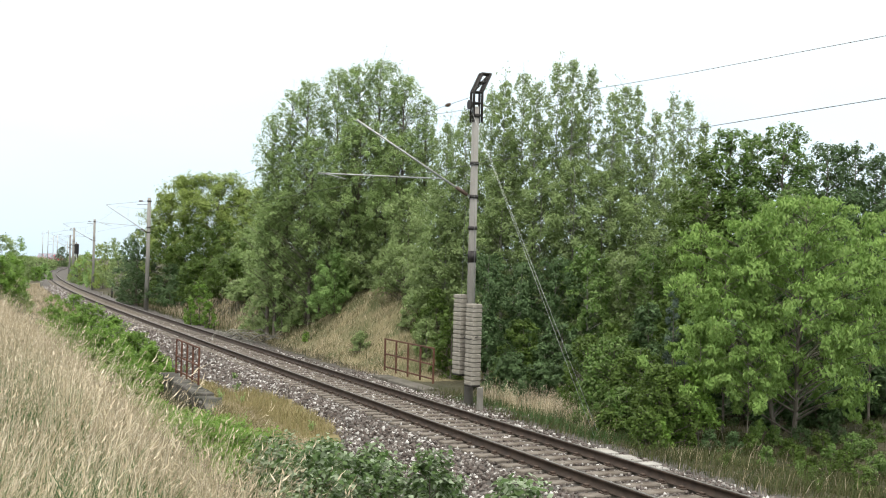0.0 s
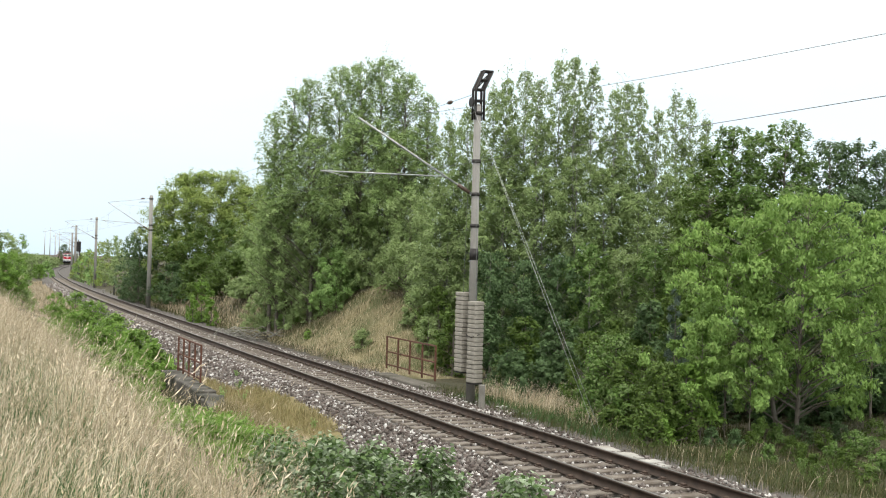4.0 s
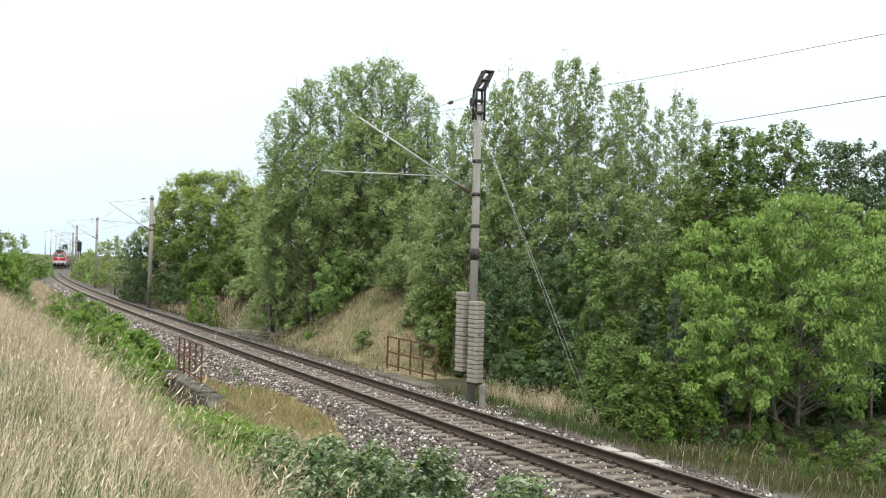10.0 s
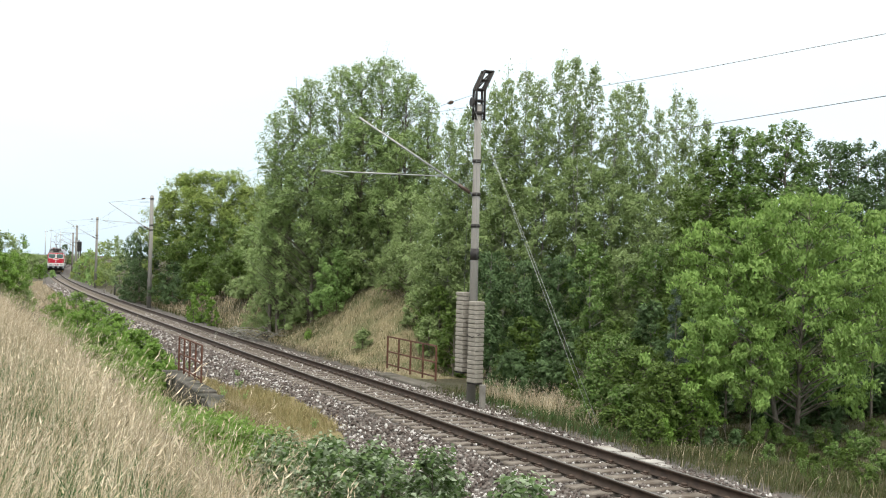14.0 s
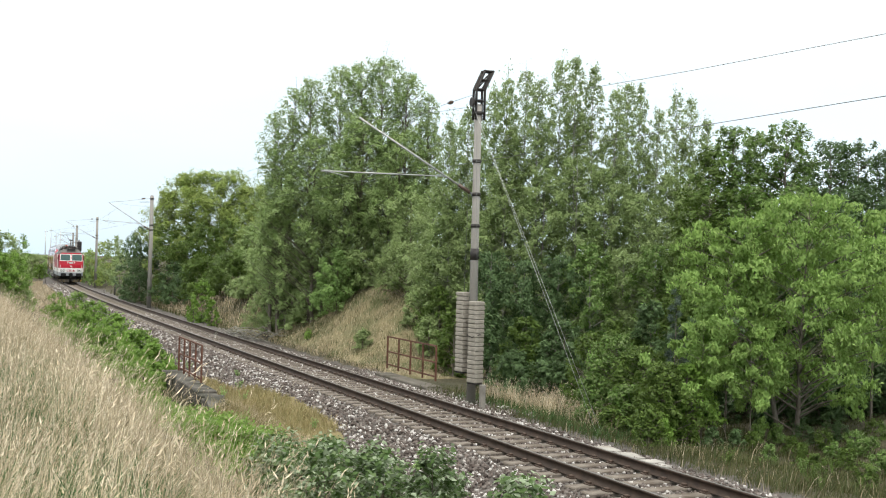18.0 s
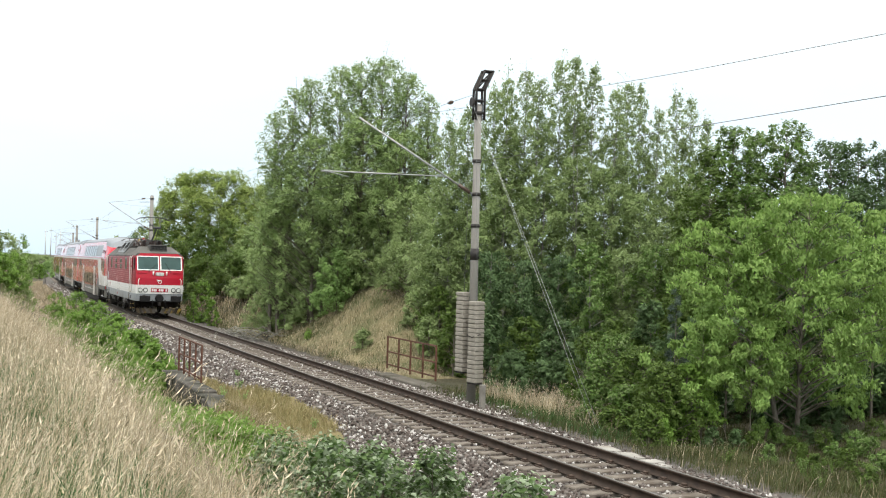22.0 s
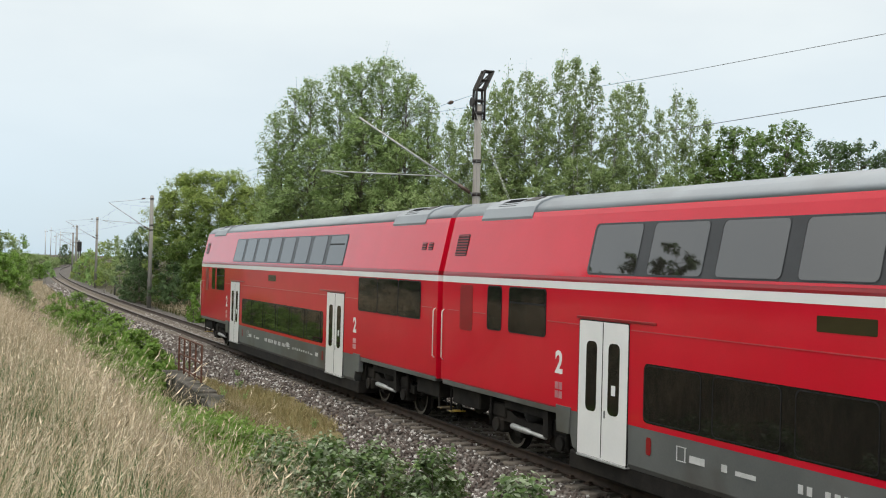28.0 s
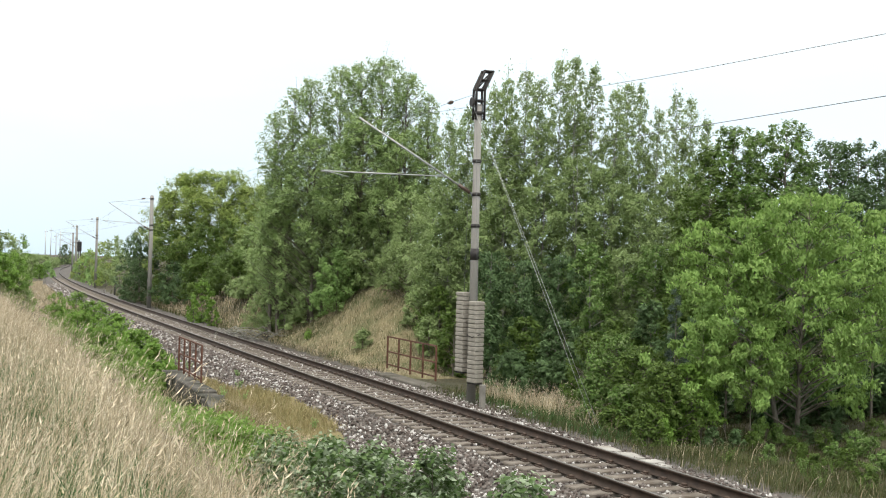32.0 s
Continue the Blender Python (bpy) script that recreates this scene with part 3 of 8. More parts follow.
# round yellow-green trees past the second mast, with dark shrubs under them
stand(YELLOW, -216, 98, 10.62, 3.07, 21818, 0.192, M_LEAF_YELLOW, ROUND, loose=0.24, sprays=12)
stand(YELLOW, -188, 98, 10.97, 3.60, 28199, 0.192, M_LEAF_YELLOW, ROUND, loose=0.24, sprays=12)
stand(YELLOW, -166, 97, 9.65, 3.03, 21818, 0.192, M_LEAF_YELLOW, ROUND, loose=0.24, sprays=12)
stand(YELLOW, -231, 99, 9.28, 1.75, 8757, 0.192, M_LEAF_YELLOW, ROUND, loose=0.24, sprays=12)
stand(YELLOW, -150, 94, 8.51, 2.17, 13451, 0.192, M_LEAF_YELLOW, ROUND, loose=0.24, sprays=12)
stand(SHRUB, -256, 99, 6.13, 1.85, 5647, 0.168, M_LEAF_DARK, LOW)
stand(SHRUB, -233, 93, 6.16, 2.15, 7920, 0.168, M_LEAF_OAK, LOW)
stand(SHRUB, -208, 91, 6.29, 2.51, 10468, 0.168, M_LEAF_OAK, LOW)
stand(SHRUB, -183, 89, 6.46, 2.45, 10468, 0.168, M_LEAF_OAK, LOW)
stand(SHRUB, -160, 85, 6.05, 2.06, 8531, 0.168, M_LEAF_POPLAR, LOW)
stand(SHRUB, -262, 103, 5.53, 1.59, 4139, 0.168, M_LEAF_DARK, LOW)
stand(SHRUB, -257, 101, 3.57, 1.34, 3234, 0.168, M_LEAF_DARK, LOW)
stand(SHRUB, -250, 98, 4.52, 1.84, 5647, 0.168, M_LEAF_DARK, LOW)
stand(SHRUB, -228, 91, 3.19, 1.70, 5647, 0.168, M_LEAF_DARK, LOW)
stand(SHRUB, -218, 87, 2.56, 1.25, 3676, 0.168, M_LEAF_DARK, LOW)
stand(SHRUB, -200, 83, 3.68, 2.10, 9160, 0.168, M_LEAF_OAK, LOW)
stand(SHRUB, -173, 77, 3.94, 1.95, 9160, 0.168, M_LEAF_OAK, LOW)
stand(SHRUB, -151, 71, 4.49, 1.56, 7325, 0.168, M_LEAF_POPLAR, LOW)
stand(SHRUB, -184, 78, 2.09, 1.29, 4622, 0.168, M_LEAF_OAK, LOW)
stand(SHRUB, -164, 71, 2.42, 1.41, 6188, 0.168, M_LEAF_ASPEN, LOW)
stand(SAPLING, -202, 72, 2.13, 0.83, 2310, 0.156, M_LEAF_BUSH, SPIRE)
stand(SAPLING, -210, 71, 1.15, 0.51, 1188, 0.156, M_LEAF_BUSH, SPIRE)
stand(SAPLING, -194, 69, 1.08, 0.46, 990, 0.156, M_LEAF_BUSH, SPIRE)
# the tall poplars
stand(POPLAR, -53, 57, 13.64, 1.82, 16226, 0.12, M_LEAF_POPLAR, UPRIGHT)
stand(POPLAR, -73, 57.5, 13.40, 1.62, 13173, 0.12, M_LEAF_POPLAR, UPRIGHT)
stand(POPLAR, -93, 58, 13.29, 1.71, 14162, 0.12, M_LEAF_POPLAR, UPRIGHT)
stand(POPLAR, -113, 58, 12.64, 1.56, 12214, 0.12, M_LEAF_POPLAR, UPRIGHT)
stand(POPLAR, -130, 58, 12.17, 1.49, 11286, 0.12, M_LEAF_POPLAR, UPRIGHT)
stand(POPLAR, -145, 59, 11.06, 1.16, 7108, 0.12, M_LEAF_POPLAR, UPRIGHT)
stand(POPLAR, -34, 57, 12.88, 1.54, 12214, 0.12, M_LEAF_POPLAR, UPRIGHT)
stand(POPLAR, -18, 57, 11.83, 1.05, 6369, 0.12, M_LEAF_POPLAR, UPRIGHT)
stand(POPLAR, -139, 58.5, 9.49, 1.51, 11286, 0.12, M_LEAF_POPLAR, UPRIGHT)
stand(POPLAR, -110, 56, 9.54, 1.99, 19536, 0.12, M_LEAF_POPLAR, UPRIGHT)
stand(POPLAR, -72, 55.5, 10.07, 2.11, 21882, 0.12, M_LEAF_POPLAR, UPRIGHT)
stand(POPLAR, -39, 55.5, 9.72, 1.77, 16226, 0.12, M_LEAF_POPLAR, UPRIGHT)
stand(POPLAR, -14, 56.5, 10.22, 0.90, 4994, 0.12, M_LEAF_POPLAR, UPRIGHT)
stand(POPLAR, -132, 58, 7.22, 1.71, 14162, 0.12, M_LEAF_POPLAR, UPRIGHT)
stand(POPLAR, -90, 55.5, 7.39, 2.04, 20695, 0.12, M_LEAF_POPLAR, UPRIGHT)
stand(POPLAR, -47, 55.5, 7.45, 1.91, 18405, 0.12, M_LEAF_POPLAR, UPRIGHT)
stand(POPLAR, -145, 60, 6.90, 1.10, 6369, 0.12, M_LEAF_POPLAR, UPRIGHT)
# grey-green young trees on the hill before them
stand(SHRUB, -137, 61, 5.39, 1.54, 7649, 0.114, M_LEAF_POPLAR, LEAFY)
stand(SHRUB, -108, 58, 5.65, 1.73, 10161, 0.114, M_LEAF_ASPEN, LEAFY)
stand(SHRUB, -79, 56, 6.10, 1.54, 8869, 0.114, M_LEAF_ASPEN, LEAFY)
stand(SHRUB, -50, 54.5, 5.65, 1.50, 8869, 0.114, M_LEAF_ASPEN, LEAFY)
stand(SHRUB, -27, 53, 6.74, 1.46, 8869, 0.114, M_LEAF_ASPEN, LEAFY)
stand(SHRUB, -7, 52, 6.90, 1.26, 7067, 0.114, M_LEAF_ASPEN, LEAFY)
stand(SHRUB, -30, 50.5, 4.48, 1.28, 7649, 0.114, M_LEAF_ASPEN, LEAFY)
stand(SHRUB, -6, 49, 4.13, 1.18, 7067, 0.114, M_LEAF_ASPEN, LEAFY)
stand(SHRUB, -67, 55, 4.12, 1.26, 6505, 0.114, M_LEAF_POPLAR, LEAFY)
stand(SHRUB, -119, 58.5, 3.85, 1.41, 7067, 0.114, M_LEAF_ASPEN, LEAFY)
stand(SHRUB, -126, 57.2, 2.41, 1.04, 4703, 0.108, M_LEAF_ASPEN, LOW)
stand(SHRUB, -139, 59.6, 2.20, 1.03, 4290, 0.108, M_LEAF_ASPEN, LOW)
stand(SHRUB, -148, 59.8, 1.90, 0.86, 3146, 0.108, M_LEAF_ASPEN, LOW)
stand(SHRUB, -157, 62.5, 1.66, 0.72, 2153, 0.108, M_LEAF_ASPEN, LOW)
stand(SHRUB, -113, 56.4, 2.31, 0.92, 3892, 0.108, M_LEAF_ASPEN, LOW)
stand(SHRUB, -133, 58.4, 0.84, 0.39, 861, 0.108, M_LEAF_BUSH_GREY, LOW)
stand(SHRUB, -120, 57.4, 1.10, 0.38, 861, 0.108, M_LEAF_BUSH, LOW)
stand(SHRUB, -59, 54.2, 2.69, 0.78, 3146, 0.108, M_LEAF_ASPEN, LOW)
stand(SHRUB, -37, 51.8, 2.63, 0.50, 1579, 0.108, M_LEAF_ASPEN, LOW)
stand(SHRUB, -18, 47.5, 2.61, 0.73, 3511, 0.108, M_LEAF_ASPEN, LOW)
stand(SHRUB, -2, 46, 2.66, 0.79, 4290, 0.108, M_LEAF_OAK, LOW)
stand(SHRUB, -10, 45, 1.48, 0.65, 3146, 0.108, M_LEAF_ASPEN, LOW)
stand(SHRUB, -66, 47.5, 0.80, 0.41, 1320, 0.108, M_LEAF_ASPEN, LOW)
stand(SHRUB, -112, 53.5, 0.32, 0.20, 332, 0.108, M_LEAF_BUSH, LOW)
stand(SHRUB, -141, 60.5, 0.59, 0.35, 662, 0.108, M_LEAF_BUSH_GREY, LOW)
stand(SHRUB, 7, 43, 1.28, 0.62, 3146, 0.108, M_LEAF_OAK, LOW)
stand(SAPLING, -89, 54.2, 4.08, 1.19, 12540, 0.102, M_LEAF_BUSH_GREY, SPIRE, lobes=34)
stand(SAPLING, -102, 55.6, 2.74, 0.64, 4290, 0.102, M_LEAF_BUSH_GREY, SPIRE)
# aspens behind the first mast
stand(ASPEN, 3, 48, 9.46, 1.24, 10730, 0.101, M_LEAF_ASPEN, AIRY, bark=M_BARK_PALE, group="aspens behind the mast")
stand(ASPEN, 19, 47, 9.90, 1.22, 10730, 0.101, M_LEAF_ASPEN, AIRY, bark=M_BARK_PALE, group="aspens behind the mast")
stand(ASPEN, 36, 46, 10.62, 1.19, 10730, 0.101, M_LEAF_ASPEN, AIRY, bark=M_BARK_PALE, group="aspens behind the mast")
stand(ASPEN, 50, 45, 10.95, 1.16, 10730, 0.101, M_LEAF_ASPEN, AIRY, bark=M_BARK_PALE, group="aspens behind the mast")
stand(ASPEN, 65, 45.5, 11.27, 1.18, 10730, 0.101, M_LEAF_ASPEN, AIRY, bark=M_BARK_PALE, group="aspens behind the mast")
stand(ASPEN, 79, 44, 10.69, 1.14, 10730, 0.101, M_LEAF_ASPEN, AIRY, bark=M_BARK_PALE, group="aspens behind the mast")
stand(ASPEN, 93, 45, 11.65, 1.16, 10730, 0.101, M_LEAF_ASPEN, AIRY, bark=M_BARK_PALE, group="aspens behind the mast")
stand(ASPEN, 109, 44, 11.64, 1.14, 10730, 0.101, M_LEAF_ASPEN, AIRY, bark=M_BARK_PALE, group="aspens behind the mast")
stand(ASPEN, 127, 44.5, 11.43, 1.15, 10730, 0.101, M_LEAF_ASPEN, AIRY, bark=M_BARK_PALE, group="aspens behind the mast")
stand(ASPEN, 141, 44, 10.43, 1.14, 10730, 0.101, M_LEAF_ASPEN, AIRY, bark=M_BARK_PALE, group="aspens behind the mast")
stand(ASPEN, 153, 45, 10.90, 1.03, 8992, 0.101, M_LEAF_ASPEN, AIRY, bark=M_BARK_PALE, group="aspens behind the mast")
stand(ASPEN, 164, 45.5, 10.87, 0.92, 7360, 0.101, M_LEAF_ASPEN, AIRY, bark=M_BARK_PALE, group="aspens behind the mast")
stand(ASPEN, 179, 45, 9.85, 1.03, 8992, 0.101, M_LEAF_ASPEN, AIRY, bark=M_BARK_PALE, group="aspens behind the mast")
stand(ASPEN, 195, 46, 10.74, 0.86, 6585, 0.101, M_LEAF_ASPEN, AIRY, bark=M_BARK_PALE, group="aspens behind the mast")
stand(ASPEN, 209, 46.5, 10.55, 0.94, 7360, 0.101, M_LEAF_ASPEN, AIRY, bark=M_BARK_PALE, group="aspens behind the mast")
stand(ASPEN, 222, 46, 9.61, 0.93, 7360, 0.101, M_LEAF_ASPEN, AIRY, bark=M_BARK_PALE, group="aspens behind the mast")
stand(ASPEN, 6, 47.5, 7.31, 1.36, 9351, 0.114, M_LEAF_ASPEN, LEAFY, bark=M_BARK_PALE, group="aspens behind the mast", loose=0.25)
stand(ASPEN, 29, 47, 8.31, 1.35, 9351, 0.114, M_LEAF_ASPEN, LEAFY, bark=M_BARK_PALE, group="aspens behind the mast", loose=0.25)
stand(ASPEN, 55, 46, 9.12, 1.27, 8783, 0.114, M_LEAF_ASPEN, LEAFY, bark=M_BARK_PALE, group="aspens behind the mast", loose=0.25)
stand(ASPEN, 81, 45.5, 9.09, 1.25, 8783, 0.114, M_LEAF_ASPEN, LEAFY, bark=M_BARK_PALE, group="aspens behind the mast", loose=0.25)
stand(ASPEN, 114, 45, 9.61, 1.19, 8227, 0.114, M_LEAF_ASPEN, LEAFY, bark=M_BARK_PALE, group="aspens behind the mast", loose=0.25)
stand(ASPEN, 144, 45, 8.88, 1.14, 7686, 0.114, M_LEAF_ASPEN, LEAFY, bark=M_BARK_PALE, group="aspens behind the mast", loose=0.25)
stand(ASPEN, 173, 45.5, 8.32, 1.15, 7686, 0.114, M_LEAF_ASPEN, LEAFY, bark=M_BARK_PALE, group="aspens behind the mast", loose=0.25)
stand(ASPEN, 201, 46.5, 8.80, 1.08, 6644, 0.114, M_LEAF_ASPEN, LEAFY, bark=M_BARK_PALE, group="aspens behind the mast", loose=0.25)
stand(ASPEN, 6, 47, 5.69, 1.29, 8783, 0.114, M_LEAF_ASPEN, LEAFY, bark=M_BARK_PALE, group="aspens behind the mast", loose=0.25)
stand(ASPEN, 30, 46.5, 6.59, 1.28, 8783, 0.114, M_LEAF_ASPEN, LEAFY, bark=M_BARK_PALE, group="aspens behind the mast", loose=0.25)
stand(ASPEN, 54, 44.5, 7.44, 1.42, 11137, 0.114, M_LEAF_ASPEN, LEAFY, bark=M_BARK_PALE, group="aspens behind the mast", loose=0.25)
stand(ASPEN, 83, 43.5, 7.28, 1.34, 10529, 0.114, M_LEAF_ASPEN, LEAFY, bark=M_BARK_PALE, group="aspens behind the mast", loose=0.25)
stand(ASPEN, 111, 43, 7.68, 1.33, 10529, 0.114, M_LEAF_ASPEN, LEAFY, bark=M_BARK_PALE, group="aspens behind the mast", loose=0.25)
stand(ASPEN, 139, 43, 7.30, 1.28, 9934, 0.114, M_LEAF_ASPEN, LEAFY, bark=M_BARK_PALE, group="aspens behind the mast", loose=0.25)
stand(ASPEN, 165, 43, 6.40, 1.28, 9934, 0.114, M_LEAF_ASPEN, LEAFY, bark=M_BARK_PALE, group="aspens behind the mast", loose=0.25)
stand(ASPEN, 188, 44, 7.23, 1.16, 8227, 0.114, M_LEAF_ASPEN, LEAFY, bark=M_BARK_PALE, group="aspens behind the mast", loose=0.25)
stand(ASPEN, 211, 44, 7.58, 1.07, 7158, 0.114, M_LEAF_ASPEN, LEAFY, bark=M_BARK_PALE, group="aspens behind the mast", loose=0.25)
# lowest aspens; darker leaf colours on several stand in for canopy shade
stand(ASPEN, 127, 39.5, 4.36, 1.10, 10418, 0.108, M_LEAF_SHRUB, LEAFY, bark=M_BARK_PALE, group="aspens behind the mast")
stand(ASPEN, 156, 40, 4.25, 1.11, 10418, 0.108, M_LEAF_ASPEN, LEAFY, bark=M_BARK_PALE, group="aspens behind the mast")
stand(ASPEN, 182, 39, 4.41, 1.01, 9293, 0.108, M_LEAF_SHRUB, LEAFY, bark=M_BARK_PALE, group="aspens behind the mast")
stand(ASPEN, 202, 39.5, 4.97, 0.91, 7696, 0.108, M_LEAF_ASPEN, LEAFY, bark=M_BARK_PALE, group="aspens behind the mast")
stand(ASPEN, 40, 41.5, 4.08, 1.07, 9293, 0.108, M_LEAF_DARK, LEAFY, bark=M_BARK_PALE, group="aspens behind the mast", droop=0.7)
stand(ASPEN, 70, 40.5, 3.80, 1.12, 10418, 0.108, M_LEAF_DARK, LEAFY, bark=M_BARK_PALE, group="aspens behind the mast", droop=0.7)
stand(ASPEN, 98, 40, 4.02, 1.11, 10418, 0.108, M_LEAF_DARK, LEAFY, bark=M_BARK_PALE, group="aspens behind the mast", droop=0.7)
# undergrowth below the aspens; its dark leaf colour carries the shade there
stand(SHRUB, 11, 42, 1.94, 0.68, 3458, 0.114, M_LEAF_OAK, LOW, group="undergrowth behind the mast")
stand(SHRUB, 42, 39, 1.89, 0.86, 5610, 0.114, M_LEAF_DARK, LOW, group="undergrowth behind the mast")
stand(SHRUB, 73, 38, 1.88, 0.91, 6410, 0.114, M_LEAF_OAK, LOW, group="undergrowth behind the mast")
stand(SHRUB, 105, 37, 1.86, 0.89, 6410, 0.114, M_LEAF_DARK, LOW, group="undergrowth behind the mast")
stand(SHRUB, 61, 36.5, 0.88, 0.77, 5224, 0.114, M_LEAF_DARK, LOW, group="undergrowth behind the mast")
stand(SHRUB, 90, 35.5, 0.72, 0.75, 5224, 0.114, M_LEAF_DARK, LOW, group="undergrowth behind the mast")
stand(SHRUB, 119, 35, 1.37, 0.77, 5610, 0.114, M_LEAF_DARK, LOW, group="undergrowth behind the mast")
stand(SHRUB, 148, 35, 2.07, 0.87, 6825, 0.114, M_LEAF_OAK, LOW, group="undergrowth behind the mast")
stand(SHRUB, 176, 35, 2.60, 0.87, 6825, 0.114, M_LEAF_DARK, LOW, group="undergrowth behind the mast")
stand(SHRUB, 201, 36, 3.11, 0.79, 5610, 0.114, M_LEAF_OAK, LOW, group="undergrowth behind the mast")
stand(SHRUB, 126, 32, 1.79, 0.64, 5198, 0.088, M_LEAF_OAK, LEAFY, base=0.04)
stand(SHRUB, 149, 31, 1.79, 0.71, 6436, 0.088, M_LEAF_SHRUB, LEAFY, base=0.04)
stand(SHRUB, 172, 30, 1.57, 0.69, 6436, 0.088, M_LEAF_OAK, LEAFY, base=0.04)
stand(SHRUB, 131, 30.5, 0.78, 0.50, 3707, 0.088, M_LEAF_SHRUB, LEAFY, base=0.04)
stand(SHRUB, 161, 29, 0.65, 0.56, 4807, 0.088, M_LEAF_SHRUB, LEAFY, base=0.04)
stand(SHRUB, 185, 28.6, 1.26, 0.63, 6012, 0.088, M_LEAF_OAK, LEAFY, base=0.04)
stand(SHRUB, 183, 27.2, 0.26, 0.44, 3707, 0.088, M_LEAF_BUSH, LEAFY, base=0.04)
stand(SHRUB, 147, 28.6, 0.14, 0.36, 2413, 0.088, M_LEAF_OAK, LEAFY, base=0.04)
stand(PINE, 198, 29.6, 3.11, 0.38, 7000, 0.11, M_LEAF_PINE, NEEDLES)
# dark broadleaf trees
stand(DARK, 244, 40, 8.66, 1.50, 10888, 0.138, M_LEAF_SHRUB, ROUND)
stand(DARK, 266, 40.5, 8.55, 1.41, 9599, 0.138, M_LEAF_SHRUB, ROUND)
stand(DARK, 288, 39.5, 8.83, 1.43, 10235, 0.138, M_LEAF_SHRUB, ROUND)
stand(DARK, 227, 40, 7.91, 1.18, 7226, 0.138, M_LEAF_OAK, ROUND)
stand(DARK, 305, 41, 7.71, 1.21, 7226, 0.138, M_LEAF_DARK, ROUND)
stand(DARK, 326, 42, 8.48, 1.52, 10235, 0.138, M_LEAF_DARK, ROUND)
stand(DARK, 351, 42.5, 8.53, 1.54, 10235, 0.138, M_LEAF_DARK, ROUND)
stand(DARK, 374, 42, 8.05, 1.41, 8980, 0.138, M_LEAF_DARK, ROUND)
stand(DARK, 227, 38, 6.27, 1.38, 10235, 0.138, M_LEAF_OAK, ROUND)
stand(DARK, 256, 38, 6.39, 1.53, 12243, 0.138, M_LEAF_SHRUB, ROUND)
stand(DARK, 294, 37.5, 6.39, 1.51, 12243, 0.138, M_LEAF_SHRUB, ROUND)
stand(DARK, 341, 38, 6.38, 1.78, 15911, 0.138, M_LEAF_DARK, ROUND)
stand(DARK, 377, 38, 6.14, 1.53, 12243, 0.138, M_LEAF_DARK, ROUND)
stand(DARK, 217, 37, 4.68, 1.34, 10235, 0.138, M_LEAF_OAK, ROUND)
# dark-leaved shrubs put in for the shaded depth behind the light green tree
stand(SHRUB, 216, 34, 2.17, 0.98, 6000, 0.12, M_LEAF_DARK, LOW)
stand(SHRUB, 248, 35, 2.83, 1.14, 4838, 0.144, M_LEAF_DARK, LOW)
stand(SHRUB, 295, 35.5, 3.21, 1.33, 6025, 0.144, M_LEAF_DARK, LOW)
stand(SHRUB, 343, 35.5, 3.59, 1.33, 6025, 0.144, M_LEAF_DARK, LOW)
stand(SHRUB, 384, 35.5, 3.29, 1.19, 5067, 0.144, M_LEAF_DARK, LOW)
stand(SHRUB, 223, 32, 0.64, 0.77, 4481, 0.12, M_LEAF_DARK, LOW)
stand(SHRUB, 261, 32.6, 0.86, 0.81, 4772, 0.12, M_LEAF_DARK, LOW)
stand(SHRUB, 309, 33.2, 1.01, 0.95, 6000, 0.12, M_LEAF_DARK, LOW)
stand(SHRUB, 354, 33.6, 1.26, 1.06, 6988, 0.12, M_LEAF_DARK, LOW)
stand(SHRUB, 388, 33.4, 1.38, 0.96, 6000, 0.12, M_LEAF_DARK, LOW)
# the light green tree nearest the track, on two trunks, and its neighbours
stand(MAPLE, 291, 29.6, 5.06, 1.81, 15500, 0.125, M_LEAF_MAPLE, HANGING, base=0.27, high=0.95, lobes=70, lobe=0.24, ragged=2.0, lean=(-1.15, -0.3), trunk_r=0.075)
stand(MAPLE, 302, 29.4, 5.71, 2.11, 21500, 0.125, M_LEAF_MAPLE, HANGING, base=0.19, high=0.98, lobes=92, lobe=0.24, ragged=2.0, lean=(0.25, 0.0), trunk_r=0.075)
stand(MAPLE, 366, 30.6, 5.38, 1.64, 11000, 0.13, M_LEAF_MAPLE, HANGING, base=0.3, trunk_r=0.04)
stand(MAPLE, 242, 29.6, 4.35, 1.25, 9500, 0.13, M_LEAF_MAPLE, HANGING, base=0.30, high=0.9, lobes=44, trunk_r=0.035)
stand(MAPLE, 222, 28, 2.41, 0.94, 5500, 0.12, M_LEAF_MAPLE, HANGING, base=0.34, high=0.9, lobes=34, trunk_r=0.025)
stand(MAPLE, 263, 27.8, 1.91, 0.75, 4200, 0.12, M_LEAF_MAPLE, HANGING, base=0.42, high=0.9, lobes=26, trunk_r=0.02)
stand(SHRUB, 209, 28, 1.32, 0.62, 4200, 0.1, M_LEAF_BUSH, LEAFY, base=0.02)
stand(SHRUB, 178, 26.6, 0.45, 0.33, 2400, 0.08, M_LEAF_OAK, LEAFY, base=0.02)
stand(SAPLING, 273, 29, -0.07, 0.22, 420, 0.12, M_LEAF_MAPLE, HANGING, lobes=9, base=0.3, trunk_r=0.012)
stand(SAPLING, 271, 28.4, -0.46, 0.15, 420, 0.12, M_LEAF_MAPLE, HANGING, lobes=9, base=0.3, trunk_r=0.012)
stand(SAPLING, 355, 30, 0.42, 0.32, 420, 0.12, M_LEAF_MAPLE, HANGING, lobes=9, base=0.3, trunk_r=0.012)
